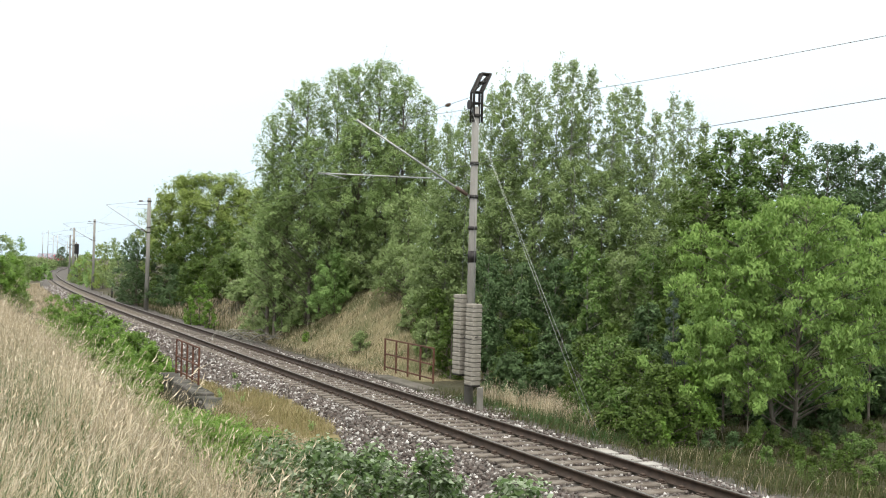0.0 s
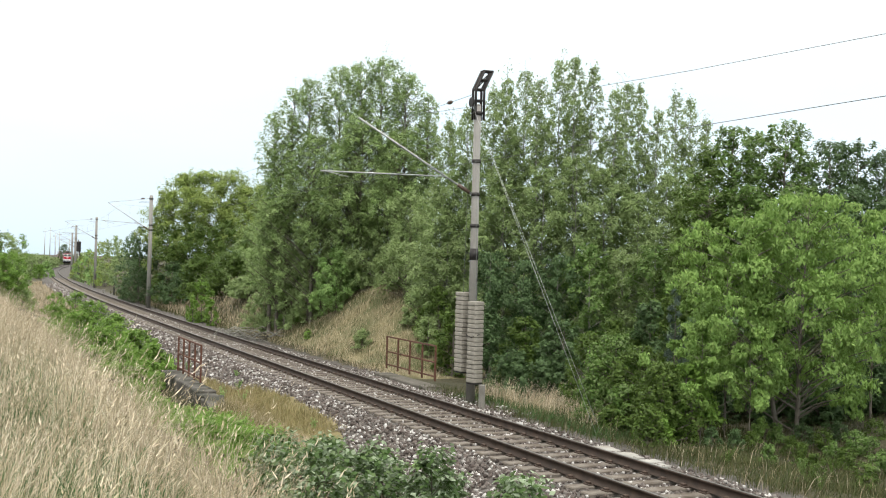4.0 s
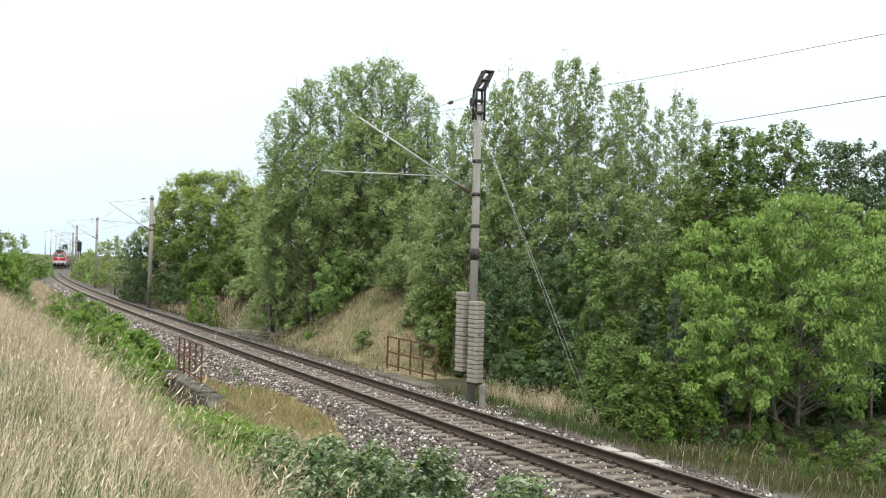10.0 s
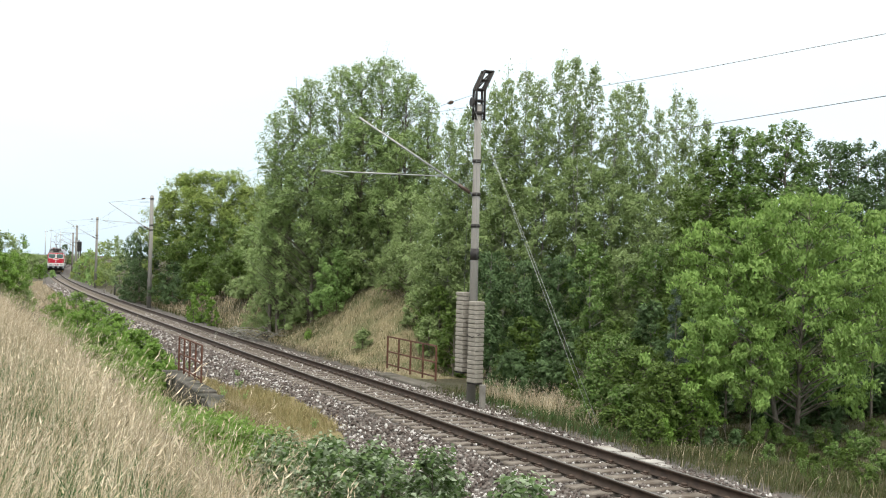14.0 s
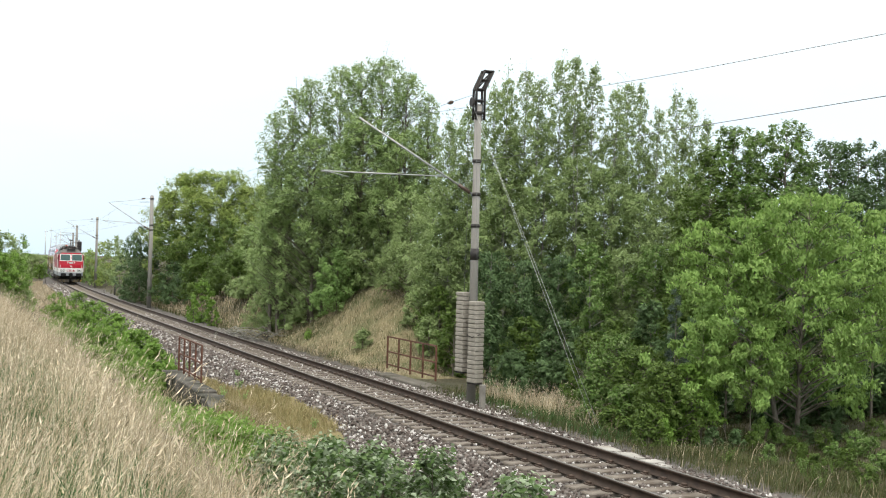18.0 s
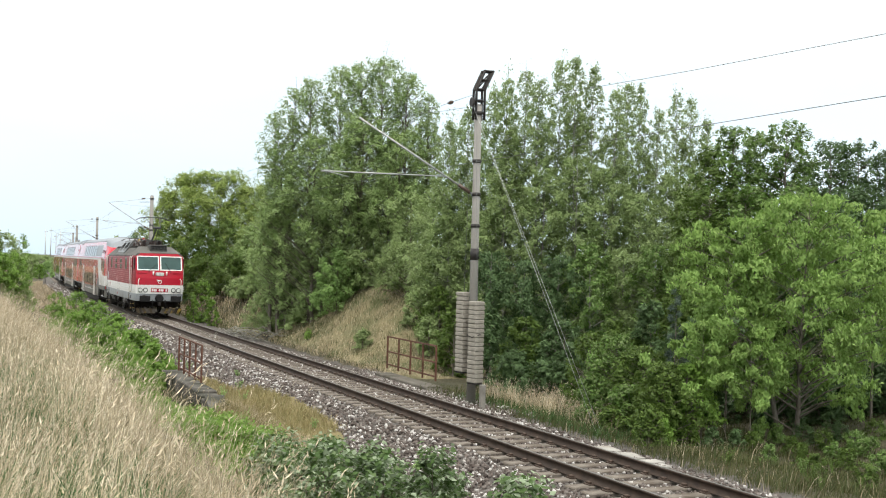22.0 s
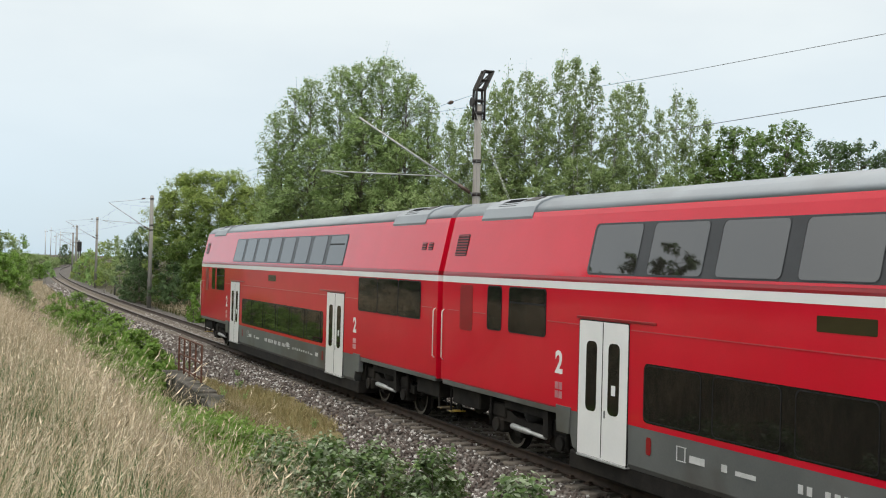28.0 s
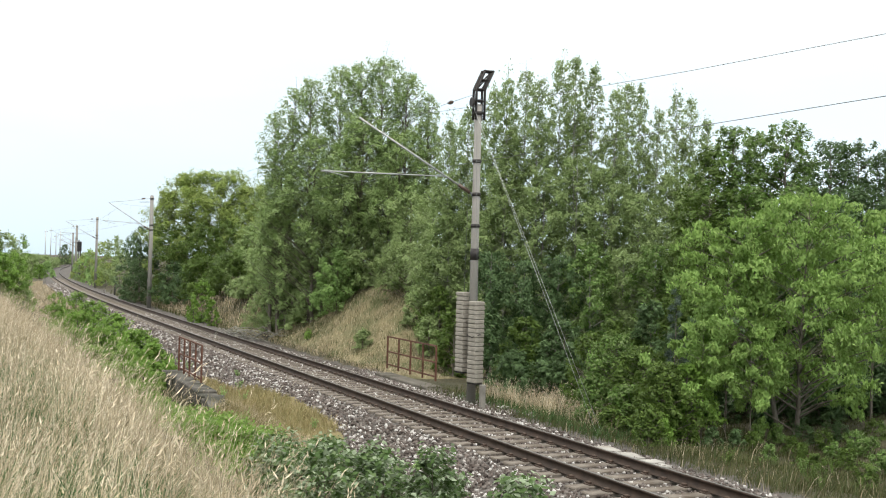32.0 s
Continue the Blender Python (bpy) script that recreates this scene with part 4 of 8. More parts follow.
# weeds on the slope before the trees; a few dark-leaved for the crowns' shade
stand(WEED, 328, 28, -0.60, 0.32, 1300, 0.06, M_LEAF_OAK, LOW, lobes=14, trunk_r=0.01, high=0.8)
stand(WEED, 364, 27, -0.56, 0.34, 1300, 0.06, M_LEAF_SHRUB, LOW, lobes=14, trunk_r=0.01, high=0.8)
stand(WEED, 347, 25.6, -0.73, 0.27, 1300, 0.06, M_LEAF_OAK, LOW, lobes=14, trunk_r=0.01, high=0.8)
stand(WEED, 376, 25, -0.67, 0.34, 1300, 0.06, M_LEAF_SHRUB, LOW, lobes=14, trunk_r=0.01, high=0.8)
stand(WEED, 299, 27.4, -0.82, 0.26, 1300, 0.06, M_LEAF_OAK, LOW, lobes=14, trunk_r=0.01, high=0.8)
stand(WEED, 319, 24.6, -0.82, 0.26, 1300, 0.06, M_LEAF_OAK, LOW, lobes=14, trunk_r=0.01, high=0.8)
stand(WEED, 287, 28.6, -0.86, 0.22, 1300, 0.06, M_LEAF_SHRUB, LOW, lobes=14, trunk_r=0.01, high=0.8)
stand(WEED, 362, 23.6, -0.79, 0.29, 1300, 0.06, M_LEAF_OAK, LOW, lobes=14, trunk_r=0.01, high=0.8)
stand(WEED, 266, 27.2, -0.86, 0.18, 1300, 0.06, M_LEAF_OAK, LOW, lobes=14, trunk_r=0.01, high=0.8)
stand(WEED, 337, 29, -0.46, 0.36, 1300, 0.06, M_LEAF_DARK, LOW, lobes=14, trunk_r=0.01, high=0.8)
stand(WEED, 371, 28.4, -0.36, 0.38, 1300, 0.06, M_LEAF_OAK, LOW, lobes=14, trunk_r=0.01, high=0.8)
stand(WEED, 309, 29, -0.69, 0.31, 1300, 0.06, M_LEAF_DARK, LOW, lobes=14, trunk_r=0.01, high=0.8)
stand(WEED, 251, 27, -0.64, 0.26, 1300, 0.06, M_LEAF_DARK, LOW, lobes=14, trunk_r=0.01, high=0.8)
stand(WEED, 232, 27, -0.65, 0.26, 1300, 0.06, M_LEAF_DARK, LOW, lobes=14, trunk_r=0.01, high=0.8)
stand(WEED, 280, 25.6, -0.84, 0.22, 1300, 0.06, M_LEAF_SHRUB, LOW, lobes=14, trunk_r=0.01, high=0.8)
stand(WEED, 309, 26, -0.82, 0.25, 1300, 0.06, M_LEAF_OAK, LOW, lobes=14, trunk_r=0.01, high=0.8)
stand(WEED, 335, 26.6, -0.71, 0.25, 1300, 0.06, M_LEAF_SHRUB, LOW, lobes=14, trunk_r=0.01, high=0.8)
stand(WEED, 352, 27.6, -0.53, 0.29, 1300, 0.06, M_LEAF_SHRUB, LOW, lobes=14, trunk_r=0.01, high=0.8)
stand(SHRUB, 190, 27.6, 1.34, 0.74, 5600, 0.09, M_LEAF_OAK, LEAFY, base=0.02)
# dark-leaved shrubs added to fill the shadowed gap below the crowns
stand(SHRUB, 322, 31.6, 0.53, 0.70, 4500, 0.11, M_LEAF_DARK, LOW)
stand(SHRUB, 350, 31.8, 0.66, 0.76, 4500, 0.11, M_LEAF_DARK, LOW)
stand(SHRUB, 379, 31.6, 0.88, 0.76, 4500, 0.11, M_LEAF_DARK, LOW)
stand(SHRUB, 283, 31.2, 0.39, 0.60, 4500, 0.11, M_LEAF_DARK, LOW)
# far along the line
stand(SHRUB, -277, 138, 5.91, 1.85, 4500, 0.2, M_LEAF_ASPEN, LOW, group="shrubs down the line")
stand(SHRUB, -289, 146, 5.30, 1.82, 4200, 0.2, M_LEAF_YELLOW, LOW, group="shrubs down the line")
stand(SHRUB, -273, 132, 4.30, 1.52, 4200, 0.19, M_LEAF_ASPEN, LOW, group="shrubs down the line")
stand(SHRUB, -299, 156, 4.34, 1.64, 3600, 0.22, M_LEAF_BUSH_GREY, LOW, group="shrubs down the line")
stand(SHRUB, -305, 172, 3.41, 1.48, 3000, 0.24, M_LEAF_YELLOW, LOW, group="shrubs down the line")
stand(SHRUB, -308, 176, 2.55, 1.10, 2200, 0.24, M_LEAF_ASPEN, LOW, group="shrubs down the line")
stand(SHRUB, -285, 142, 2.68, 1.22, 2800, 0.18, M_LEAF_YELLOW, LOW, group="shrubs down the line")
stand(SHRUB, -293, 150, 2.17, 1.01, 2000, 0.2, M_LEAF_BUSH_GREY, LOW, group="shrubs down the line")
stand(SHRUB, -347, 200, 3.38, 1.92, 3500, 0.28, M_LEAF_ASPEN, LOW, group="shrubs down the line")
stand(SHRUB, -335, 235, 2.08, 1.35, 2600, 0.28, M_LEAF_BUSH_GREY, LOW, group="shrubs down the line")
stand(SHRUB, -341, 190, 1.77, 1.18, 2600, 0.26, M_LEAF_BUSH, LOW, group="shrubs down the line")
stand(SHRUB, -354, 214, 3.54, 2.25, 3500, 0.28, M_LEAF_OAK, LOW, group="shrubs down the line")
stand(SHRUB, -330, 186, 0.97, 0.62, 1400, 0.26, M_LEAF_BUSH_GREY, LOW, group="shrubs down the line")
stand(DARK, -320, 420, 7.17, 2.01, 1500, 0.5, M_LEAF_DARK, ROUND)
# far woods; the haze of distance is put into their light leaf colour
stand(SHRUB, -337, 400, 2.98, 3.83, 1800, 0.5, M_LEAF_ASPEN, LOW, group="far woods")
stand(SHRUB, -347, 410, 3.26, 4.32, 1800, 0.5, M_LEAF_ASPEN, LOW, group="far woods")
stand(SHRUB, -328, 430, 2.23, 3.71, 1800, 0.5, M_LEAF_ASPEN, LOW, group="far woods")
stand(SHRUB, -312, 430, 3.64, 3.71, 1800, 0.5, M_LEAF_ASPEN, LOW, group="far woods")
stand(SHRUB, -305, 430, 4.54, 4.12, 1800, 0.5, M_LEAF_ASPEN, LOW, group="far woods")
stand(SHRUB, -357, 400, 3.17, 4.60, 1800, 0.5, M_LEAF_ASPEN, LOW, group="far woods")
stand(SHRUB, -331, 330, 1.54, 2.21, 1800, 0.5, M_LEAF_ASPEN, LOW, group="far woods")
stand(SHRUB, -319, 430, 1.91, 3.30, 1800, 0.5, M_LEAF_ASPEN, LOW, group="far woods")
# on the near bank, far end
stand(SHRUB, -371, 78, 4.96, 1.68, 6250, 0.156, M_LEAF_ASPEN, LOW, group="shrubs on the near bank")
stand(SHRUB, -359, 82, 4.91, 1.18, 3266, 0.156, M_LEAF_BUSH, LOW, group="shrubs on the near bank")
stand(SHRUB, -388, 76, 4.89, 1.86, 7635, 0.156, M_LEAF_OAK, LOW, group="shrubs on the near bank")
stand(SHRUB, -367, 76, 3.59, 1.53, 5596, 0.156, M_LEAF_BUSH, LOW, group="shrubs on the near bank")
stand(SHRUB, -354, 84, 3.59, 0.84, 1846, 0.156, M_LEAF_ASPEN, LOW, group="shrubs on the near bank")
stand(SHRUB, -379, 74, 3.67, 1.59, 6250, 0.156, M_LEAF_BUSH, LOW, group="shrubs on the near bank")
# bushes at the foot of the near bank, from the culvert down the line
stand(BUSH, -325, 56, 1.72, 0.74, 3805, 0.094, M_LEAF_BUSH, LOW, group="bushes along the bank", rise=0.7, droop=0.25)
stand(BUSH, -309, 55, 1.77, 0.86, 4971, 0.094, M_LEAF_BUSH, LOW, group="bushes along the bank", rise=0.7, droop=0.25)
stand(BUSH, -293, 52.5, 1.47, 0.94, 6250, 0.094, M_LEAF_BUSH, LOW, group="bushes along the bank", rise=0.7, droop=0.25)
stand(BUSH, -277, 49, 1.06, 1.00, 7635, 0.094, M_LEAF_BUSH, LOW, group="bushes along the bank", rise=0.7, droop=0.25)
stand(BUSH, -259, 45, 0.67, 0.97, 8367, 0.094, M_LEAF_BUSH, LOW, group="bushes along the bank", rise=0.7, droop=0.25)
stand(BUSH, -243, 42, 0.39, 0.80, 6930, 0.094, M_LEAF_BUSH, LOW, group="bushes along the bank", rise=0.7, droop=0.25)
stand(BUSH, -327, 53.5, 1.18, 0.77, 4373, 0.094, M_LEAF_BUSH, LOW, group="bushes along the bank", rise=0.7, droop=0.25)
stand(BUSH, -307, 50.5, 1.09, 1.03, 7635, 0.094, M_LEAF_BUSH, LOW, group="bushes along the bank", rise=0.7, droop=0.25)
stand(BUSH, -288, 47, 0.60, 1.07, 9123, 0.094, M_LEAF_BUSH, LOW, group="bushes along the bank", rise=0.7, droop=0.25)
stand(BUSH, -270, 43.5, 0.17, 1.04, 9903, 0.094, M_LEAF_BUSH, LOW, group="bushes along the bank", rise=0.7, droop=0.25)
stand(BUSH, -251, 41, -0.17, 0.88, 8367, 0.094, M_LEAF_BUSH, LOW, group="bushes along the bank", rise=0.7, droop=0.25)
stand(BUSH, -237, 39.4, -0.39, 0.57, 4373, 0.094, M_LEAF_BUSH, LOW, group="bushes along the bank", rise=0.7, droop=0.25)
stand(BUSH, -324, 49, 0.76, 0.53, 2760, 0.094, M_LEAF_BUSH, LOW, group="bushes along the bank", rise=0.7, droop=0.25)
stand(BUSH, -315, 46.5, 0.60, 0.84, 6250, 0.094, M_LEAF_BUSH, LOW, group="bushes along the bank", rise=0.7, droop=0.25)
stand(BUSH, -297, 43.5, 0.14, 0.89, 7635, 0.094, M_LEAF_BUSH, LOW, group="bushes along the bank", rise=0.7, droop=0.25)
stand(BUSH, -279, 40.5, -0.25, 0.87, 8367, 0.094, M_LEAF_BUSH, LOW, group="bushes along the bank", rise=0.7, droop=0.25)
stand(BUSH, -260, 38.5, -0.60, 0.78, 7635, 0.094, M_LEAF_BUSH, LOW, group="bushes along the bank", rise=0.7, droop=0.25)
stand(BUSH, -243, 37.4, -0.83, 0.49, 3805, 0.094, M_LEAF_BUSH, LOW, group="bushes along the bank", rise=0.7, droop=0.25)


def along(s, o, kind, top, **k):
    p = line(s, o)
    z = float(ground_height(s, o))
    name, label, category = kind
    return plant(name, label, category, p[0], p[1], z, top - z, seed=int(abs(s) * 17 + o * 31), **{**LOW, **k})


# low shrubs between the bank and the ballast
for s, o, top, r, n in ((-15.5, 5.6, -0.4, 0.6, 2500), (-17.5, 5.7, -0.35, 0.7, 2800), (-19.5, 5.6, -0.25, 0.75, 2800), (-21.5, 5.5, -0.12, 0.8, 3000), (-23.5, 5.7, 0.1, 0.85, 3400), (-24.8, 5.0, -0.28, 0.55, 1500), (-25.5, 5.5, 0.2, 0.8, 3000), (-26.5, 4.6, -0.15, 0.7, 2300), (-27.7, 4.9, 0.3, 0.6, 2400), (-28.5, 4.1, 0.05, 0.6, 2000), (-29.6, 4.6, 0.35, 0.7, 2700), (-30.5, 3.8, 0.1, 0.55, 1800), (-31.6, 4.5, 0.5, 0.6, 2400), (-32.5, 3.7, 0.2, 0.5, 1600), (-34, 4.3, 0.45, 0.6, 2000), (-34.4, 3.5, 0.05, 0.4, 1000), (-30, 5.6, 0.45, 0.8, 3000), (-28, 5.8, 0.35, 0.8, 3000)):
    along(s, o, ("shrub", "low leafy shrub with pale undersides beside the ballast", "shrub"), top + (0.36 if s < -30.8 else 0.22 if s < -29 else 0.12 if s < -26 else 0.06), radius=r, leaf_count=int(n * (0.55 if s < -26 else 1.2)), leaf_size=0.112 if s < -26 else 0.075, leaf_mat=M_LEAF_PALE if s < -26 else M_LEAF_BUSH, lobes=16, lobe=0.42, sprays=6, base=0.02, rise=1.0, loose=0.34, trunk_r=0.02, aspect=0.62, group="shrubs beside the ballast")


# ---- grass ----
def blades(points, heights, width, bend, rnd, ear=0.0, lean=(0, 0), turn=None):
    """Grass stalks: a bent ribbon of two joints; some carry a seed head."""
    n = len(points)
    a = rnd.uniform(0, 6.283, n) if turn is None else turn
    d = np.stack([np.cos(a), np.sin(a), np.zeros(n)], -1)
    side = np.stack([-np.sin(a + rnd.normal(0, 0.6, n)), np.cos(a), np.zeros(n)], -1)
    b = (bend * rnd.uniform(0.2, 1.4, n))[:, None]
    h = heights[:, None]
    up = np.array([[0, 0, 1.0]])
    # the wind lies in waves over the field
    gx, gy = points[:, 0], points[:, 1]
    g1 = np.sin(gx * 2.3 + 1.7 * np.sin(gy * 1.1)) + 0.6 * np.sin(gx * 5.1 - gy * 3.7)
    g2 = np.sin(gy * 2.9 + 1.3 * np.sin(gx * 1.7)) + 0.6 * np.sin(gx * 4.3 + gy * 4.9)
    tilt = np.stack([lean[0] * (1 + 0.9 * g1), lean[1] + lean[0] * 0.9 * g2, np.zeros(n)], -1)
    c0 = points
    c2 = points + up * h * 0.66 + (d * b * 0.42 + tilt * 0.5) * h
    c3 = points + up * h * 1.0 + (d * b * 1.1 + tilt * 1.2) * h
    w = width * rnd.uniform(0.6, 1.3, n)[:, None]
    v = np.stack([c0 - side * w, c0 + side * w, c2 - side * w * 0.85, c2 + side * w * 0.85, c3], 1).reshape(-1, 3)
    f = (np.arange(n)[:, None, None] * 5 + np.array([(0, 1, 3), (0, 3, 2), (2, 3, 4)])).reshape(-1, 3)
    if ear:
        k = np.where(rnd.random(n) < ear)[0]
        ax = c3[k] - c2[k]
        ax /= np.linalg.norm(ax, axis=1)[:, None]
        sd = side[k]
        L = rnd.uniform(0.045, 0.10, len(k))[:, None]
        W = L * 0.05
        nm = np.cross(ax, sd)
        # spikelets along the head
        for at, s_ in ((-0.3, sd), (0.05, nm), (0.4, sd)):
            out = ax * 0.9 + rnd.normal(0, 0.28, ax.shape)
            e0 = c3[k] + ax * L * at
            ev = np.stack([e0, e0 + out * L * 0.2 + s_ * W, e0 + out * L * 0.55, e0 + out * L * 0.2 - s_ * W], 1).reshape(-1, 3)
            ef = (np.arange(len(k))[:, None, None] * 4 + np.array([(0, 1, 2), (0, 2, 3)])).reshape(-1, 3) + len(v)
            v, f = np.concatenate([v, ev]), np.concatenate([f, ef])
    return v, f


def meadow(name, label, runs, material, seed, tuft=0, lean=(0.13, 0.02), level=ground_height):
    """One field of grass: rows of (count, s0, s1, o0, o1, height, width, bend, ear); with tuft, blades a tussock."""
    rnd = np.random.default_rng(seed)
    vs, fs, k = [], [], 0
    for count, s0, s1, o0, o1, h, w, bend, ear in runs:
        s, o = rnd.uniform(s0, s1, count), rnd.uniform(o0, o1, count)
        turn, tall = None, 1.0
        if tuft:
            m = max(1, count // tuft)
            cs, co, ch = rnd.uniform(s0, s1, m), rnd.uniform(o0, o1, m), rnd.uniform(0.5, 1.28, m)
            pick = rnd.integers(0, m, count)
            ds, do = rnd.normal(0, 0.11, count), rnd.normal(0, 0.11, count)
            s, o, tall = cs[pick] + ds, co[pick] + do, ch[pick]
            turn = np.arctan2(do, ds) + np.interp(s, S_ALL, S_TURN) + rnd.normal(0, 0.5, count)
        patch = np.sin(s * 1.3 + 2 * np.sin(o * 0.9)) * np.sin(o * 1.7 + s * 0.5)
        keep = rnd.random(count) < 0.72 + 0.28 * patch
        s, o, patch = s[keep], o[keep], patch[keep]
        if tuft:
            turn, tall = turn[keep], tall[keep]
        p = line(s, o, level(s, o))
        v, f = blades(p, h * rnd.uniform(0.55, 1.2, len(s)) * (1 + 0.15 * patch) * tall, w, bend, rnd, ear, lean, turn)
        vs.append(v)
        fs.append(f + k)
        k += len(v)
    ob = put(name, mesh_of(name, np.concatenate(vs), np.concatenate(fs), material))
    return tagged(ob, label, "grass", kind="stuff")


meadow("tall_dry_grass", "tall straw-coloured grass with seed heads on the bank",
       [(31000, -43.5, -26, 7.3, 11.5, 0.80, 0.0020, 0.36, 0.3), (22000, -26, -12, 7.5, 12, 0.76, 0.0032, 0.36, 0.3), (15000, -12, 20, 7.9, 12, 0.55, 0.006, 0.45, 0.15),
        (9000, 20, 70, 8.2, 13, 0.5, 0.012, 0.3, 0.1), (9000, -36, -12, 11.5, 22, 0.66, 0.004, 0.35, 0.22), (9000, -12, 70, 12, 26, 0.5, 0.012, 0.3, 0.1)], M_STRAW, 11, tuft=70, lean=(0.09, 0.02))
meadow("flowering_grass", "pale nodding seed heads over the tall bank grass",
       [(6500, -42, -26, 7.5, 11.5, 0.82, 0.0014, 0.34, 1.0), (5600, -26, -12, 7.7, 12, 0.80, 0.0022, 0.34, 1.0), (2400, -12, 20, 8.2, 12, 0.5, 0.004, 0.4, 1.0), (3200, -22.5, -15, -6.3, -3.9, 0.62, 0.003, 0.3, 1.0)], M_PLUME, 21, tuft=30, lean=(0.14, 0.02))
meadow("dry_verge_grass", "short dry grass on the verges of the track",
       [(13000, -24, -14.5, 3.4, 5.2, 0.22, 0.005, 0.6, 0.1), (1500, -14, -7, 3.2, 3.8, 0.2, 0.005, 0.6, 0), (1100, -22, -15, -6.5, -3.6, 0.52, 0.005, 0.4, 0.3), (700, -36, -22, -6.5, -2.6, 0.36, 0.004, 0.6, 0.2), (6000, -7, 16, -9.5, -3.2, 0.30, 0.0042, 0.8, 0.15),
        (9000, 16, 60, -9, -3.2, 0.5, 0.009, 0.45, 0.1), (9000, 28, 130, 2.5, 6, 0.35, 0.016, 0.5, 0.1), (9000, 50, 190, 5, 15, 0.5, 0.035, 0.5, 0)], M_STRAW, 12)
meadow("green_verge_grass", "low green grass and weeds beside the track",
       [(7000, -24, -8, 3.8, 6.0, 0.25, 0.006, 0.5, 0), (9000, -36, -25, -9, -2.8, 0.18, 0.005, 0.9, 0), (13000, -30, -13, -8, -2.6, 0.24, 0.006, 0.6, 0), (24000, -44, -20, -12, -3.0, 0.2, 0.0045, 0.9, 0), (9000, -40, -26, 4, 7.5, 0.4, 0.005, 0.5, 0),
        (20000, -8, 20, -10, -3.2, 0.22, 0.006, 0.8, 0), (6000, 16, 80, -9, -2.8, 0.45, 0.015, 0.5, 0)], M_GRASS, 13)


def bed_height(s, o):
    return np.interp(o, [q[0] for q in prof[::-1]], [q[1] for q in prof[::-1]])


def turf_height(s, o):
    """Turf that has crept over the ballast's edge beside the culvert."""
    edge = np.interp(s, [-24, -20.8, -16, -13, -11.6, -8, -7], [3.1, 2.4, 2.05, 2.3, 2.9, 3.05, 3.6]) + 0.09 * np.sin(s * 4.1) + 0.05 * np.sin(s * 9.7)
    m = smooth(-0.12, 0.22, o - edge) * smooth(-23.2, -21.8, s) * (1 - smooth(-8.6, -7.6, s))
    return bed_height(s, o) - 0.09 + 0.20 * m - 1.1 * smooth(3.72, 3.82, o) * smooth(-14.6, -14.3, s)


tS, tO = np.meshgrid(np.arange(-23.5, -7, 0.2), np.arange(1.8, 4.5, 0.1), indexing="ij")
ti = np.arange(tS.size).reshape(tS.shape)
tf_ = np.stack([ti[:-1, :-1], ti[1:, :-1], ti[1:, 1:], ti[:-1, 1:]], -1).reshape(-1, 4)
turf = put("turf_patch", mesh_of("turf_patch", line(tS.ravel(), tO.ravel(), turf_height(tS, tO).ravel()), tf_, M_TURF, True))
tagged(turf, "dry olive turf over the edge of the ballast", "turf", kind="structure")
meadow("short_turf_grass", "short tan and olive grass on the turf patch",
       [(9000, -21.6, -12.6, 2.3, 4.3, 0.15, 0.006, 0.7, 0), (2500, -21.6, -12.6, 2.6, 4.3, 0.26, 0.004, 0.5, 0.2), (1500, -12.6, -8.4, 3.0, 3.6, 0.15, 0.006, 0.7, 0)], M_TANGRASS, 15, level=turf_height)
def turf_sheet(name, label, s0, s1, o0, o1, turf=M_HILL_TURF):
    """A sheet of dry turf that lies on the ground and sinks into it at its edges."""
    u, w = np.meshgrid(np.arange(s0, s1, 0.3), np.arange(o0, o1, 0.25), indexing="ij")
    k = np.arange(u.size).reshape(u.shape)
    f = np.stack([k[:-1, :-1], k[1:, :-1], k[1:, 1:], k[:-1, 1:]], -1).reshape(-1, 4)
    edge = smooth(s0, s0 + 1.6, u) * (1 - smooth(s1 - 2.0, s1 - 0.4, u)) * smooth(o0, o0 + 0.9, w) * (1 - smooth(o1 - 0.8, o1 - 0.3, w))
    z = ground_height(u, w) - 0.06 + 0.10 * edge + 0.02 * np.sin(u * 3.1 + w * 2.3) * edge
    tagged(put(name, mesh_of(name, line(u.ravel(), w.ravel(), z.ravel()), f, turf, True)), label, "turf", kind="structure")


turf_sheet("hill_turf", "golden dry turf on the hill behind the track", -10, 20, -10.4, -2.9)
turf_sheet("verge_turf", "green grassy mound beside the mast", -26, -14.5, -7.0, -3.1, M_VERGE_TURF)
meadow("hill_grass", "low golden dry grass on the hill behind the track",
       [(24000, -9, 18, -10, -3.1, 0.24, 0.005, 0.9, 0.1), (1800, -23, -14.5, -6.6, -3.7, 0.5, 0.004, 0.4, 0.6), (9000, 18, 60, -9, -3.2, 0.3, 0.010, 0.8, 0.05)], M_STRAW, 16)
meadow("lush_grass", "fresh green grass low on the bank by the path",
       [(9000, -44, -30, 9.8, 13.5, 0.62, 0.004, 0.4, 0), (20000, -43, -20, 7, 11, 0.46, 0.0035, 0.5, 0), (5000, -20, 0, 7, 10, 0.3, 0.005, 0.5, 0), (6000, -24, -15, -5.6, -3.0, 0.2, 0.005, 0.6, 0)], M_GRASS_LUSH, 14)


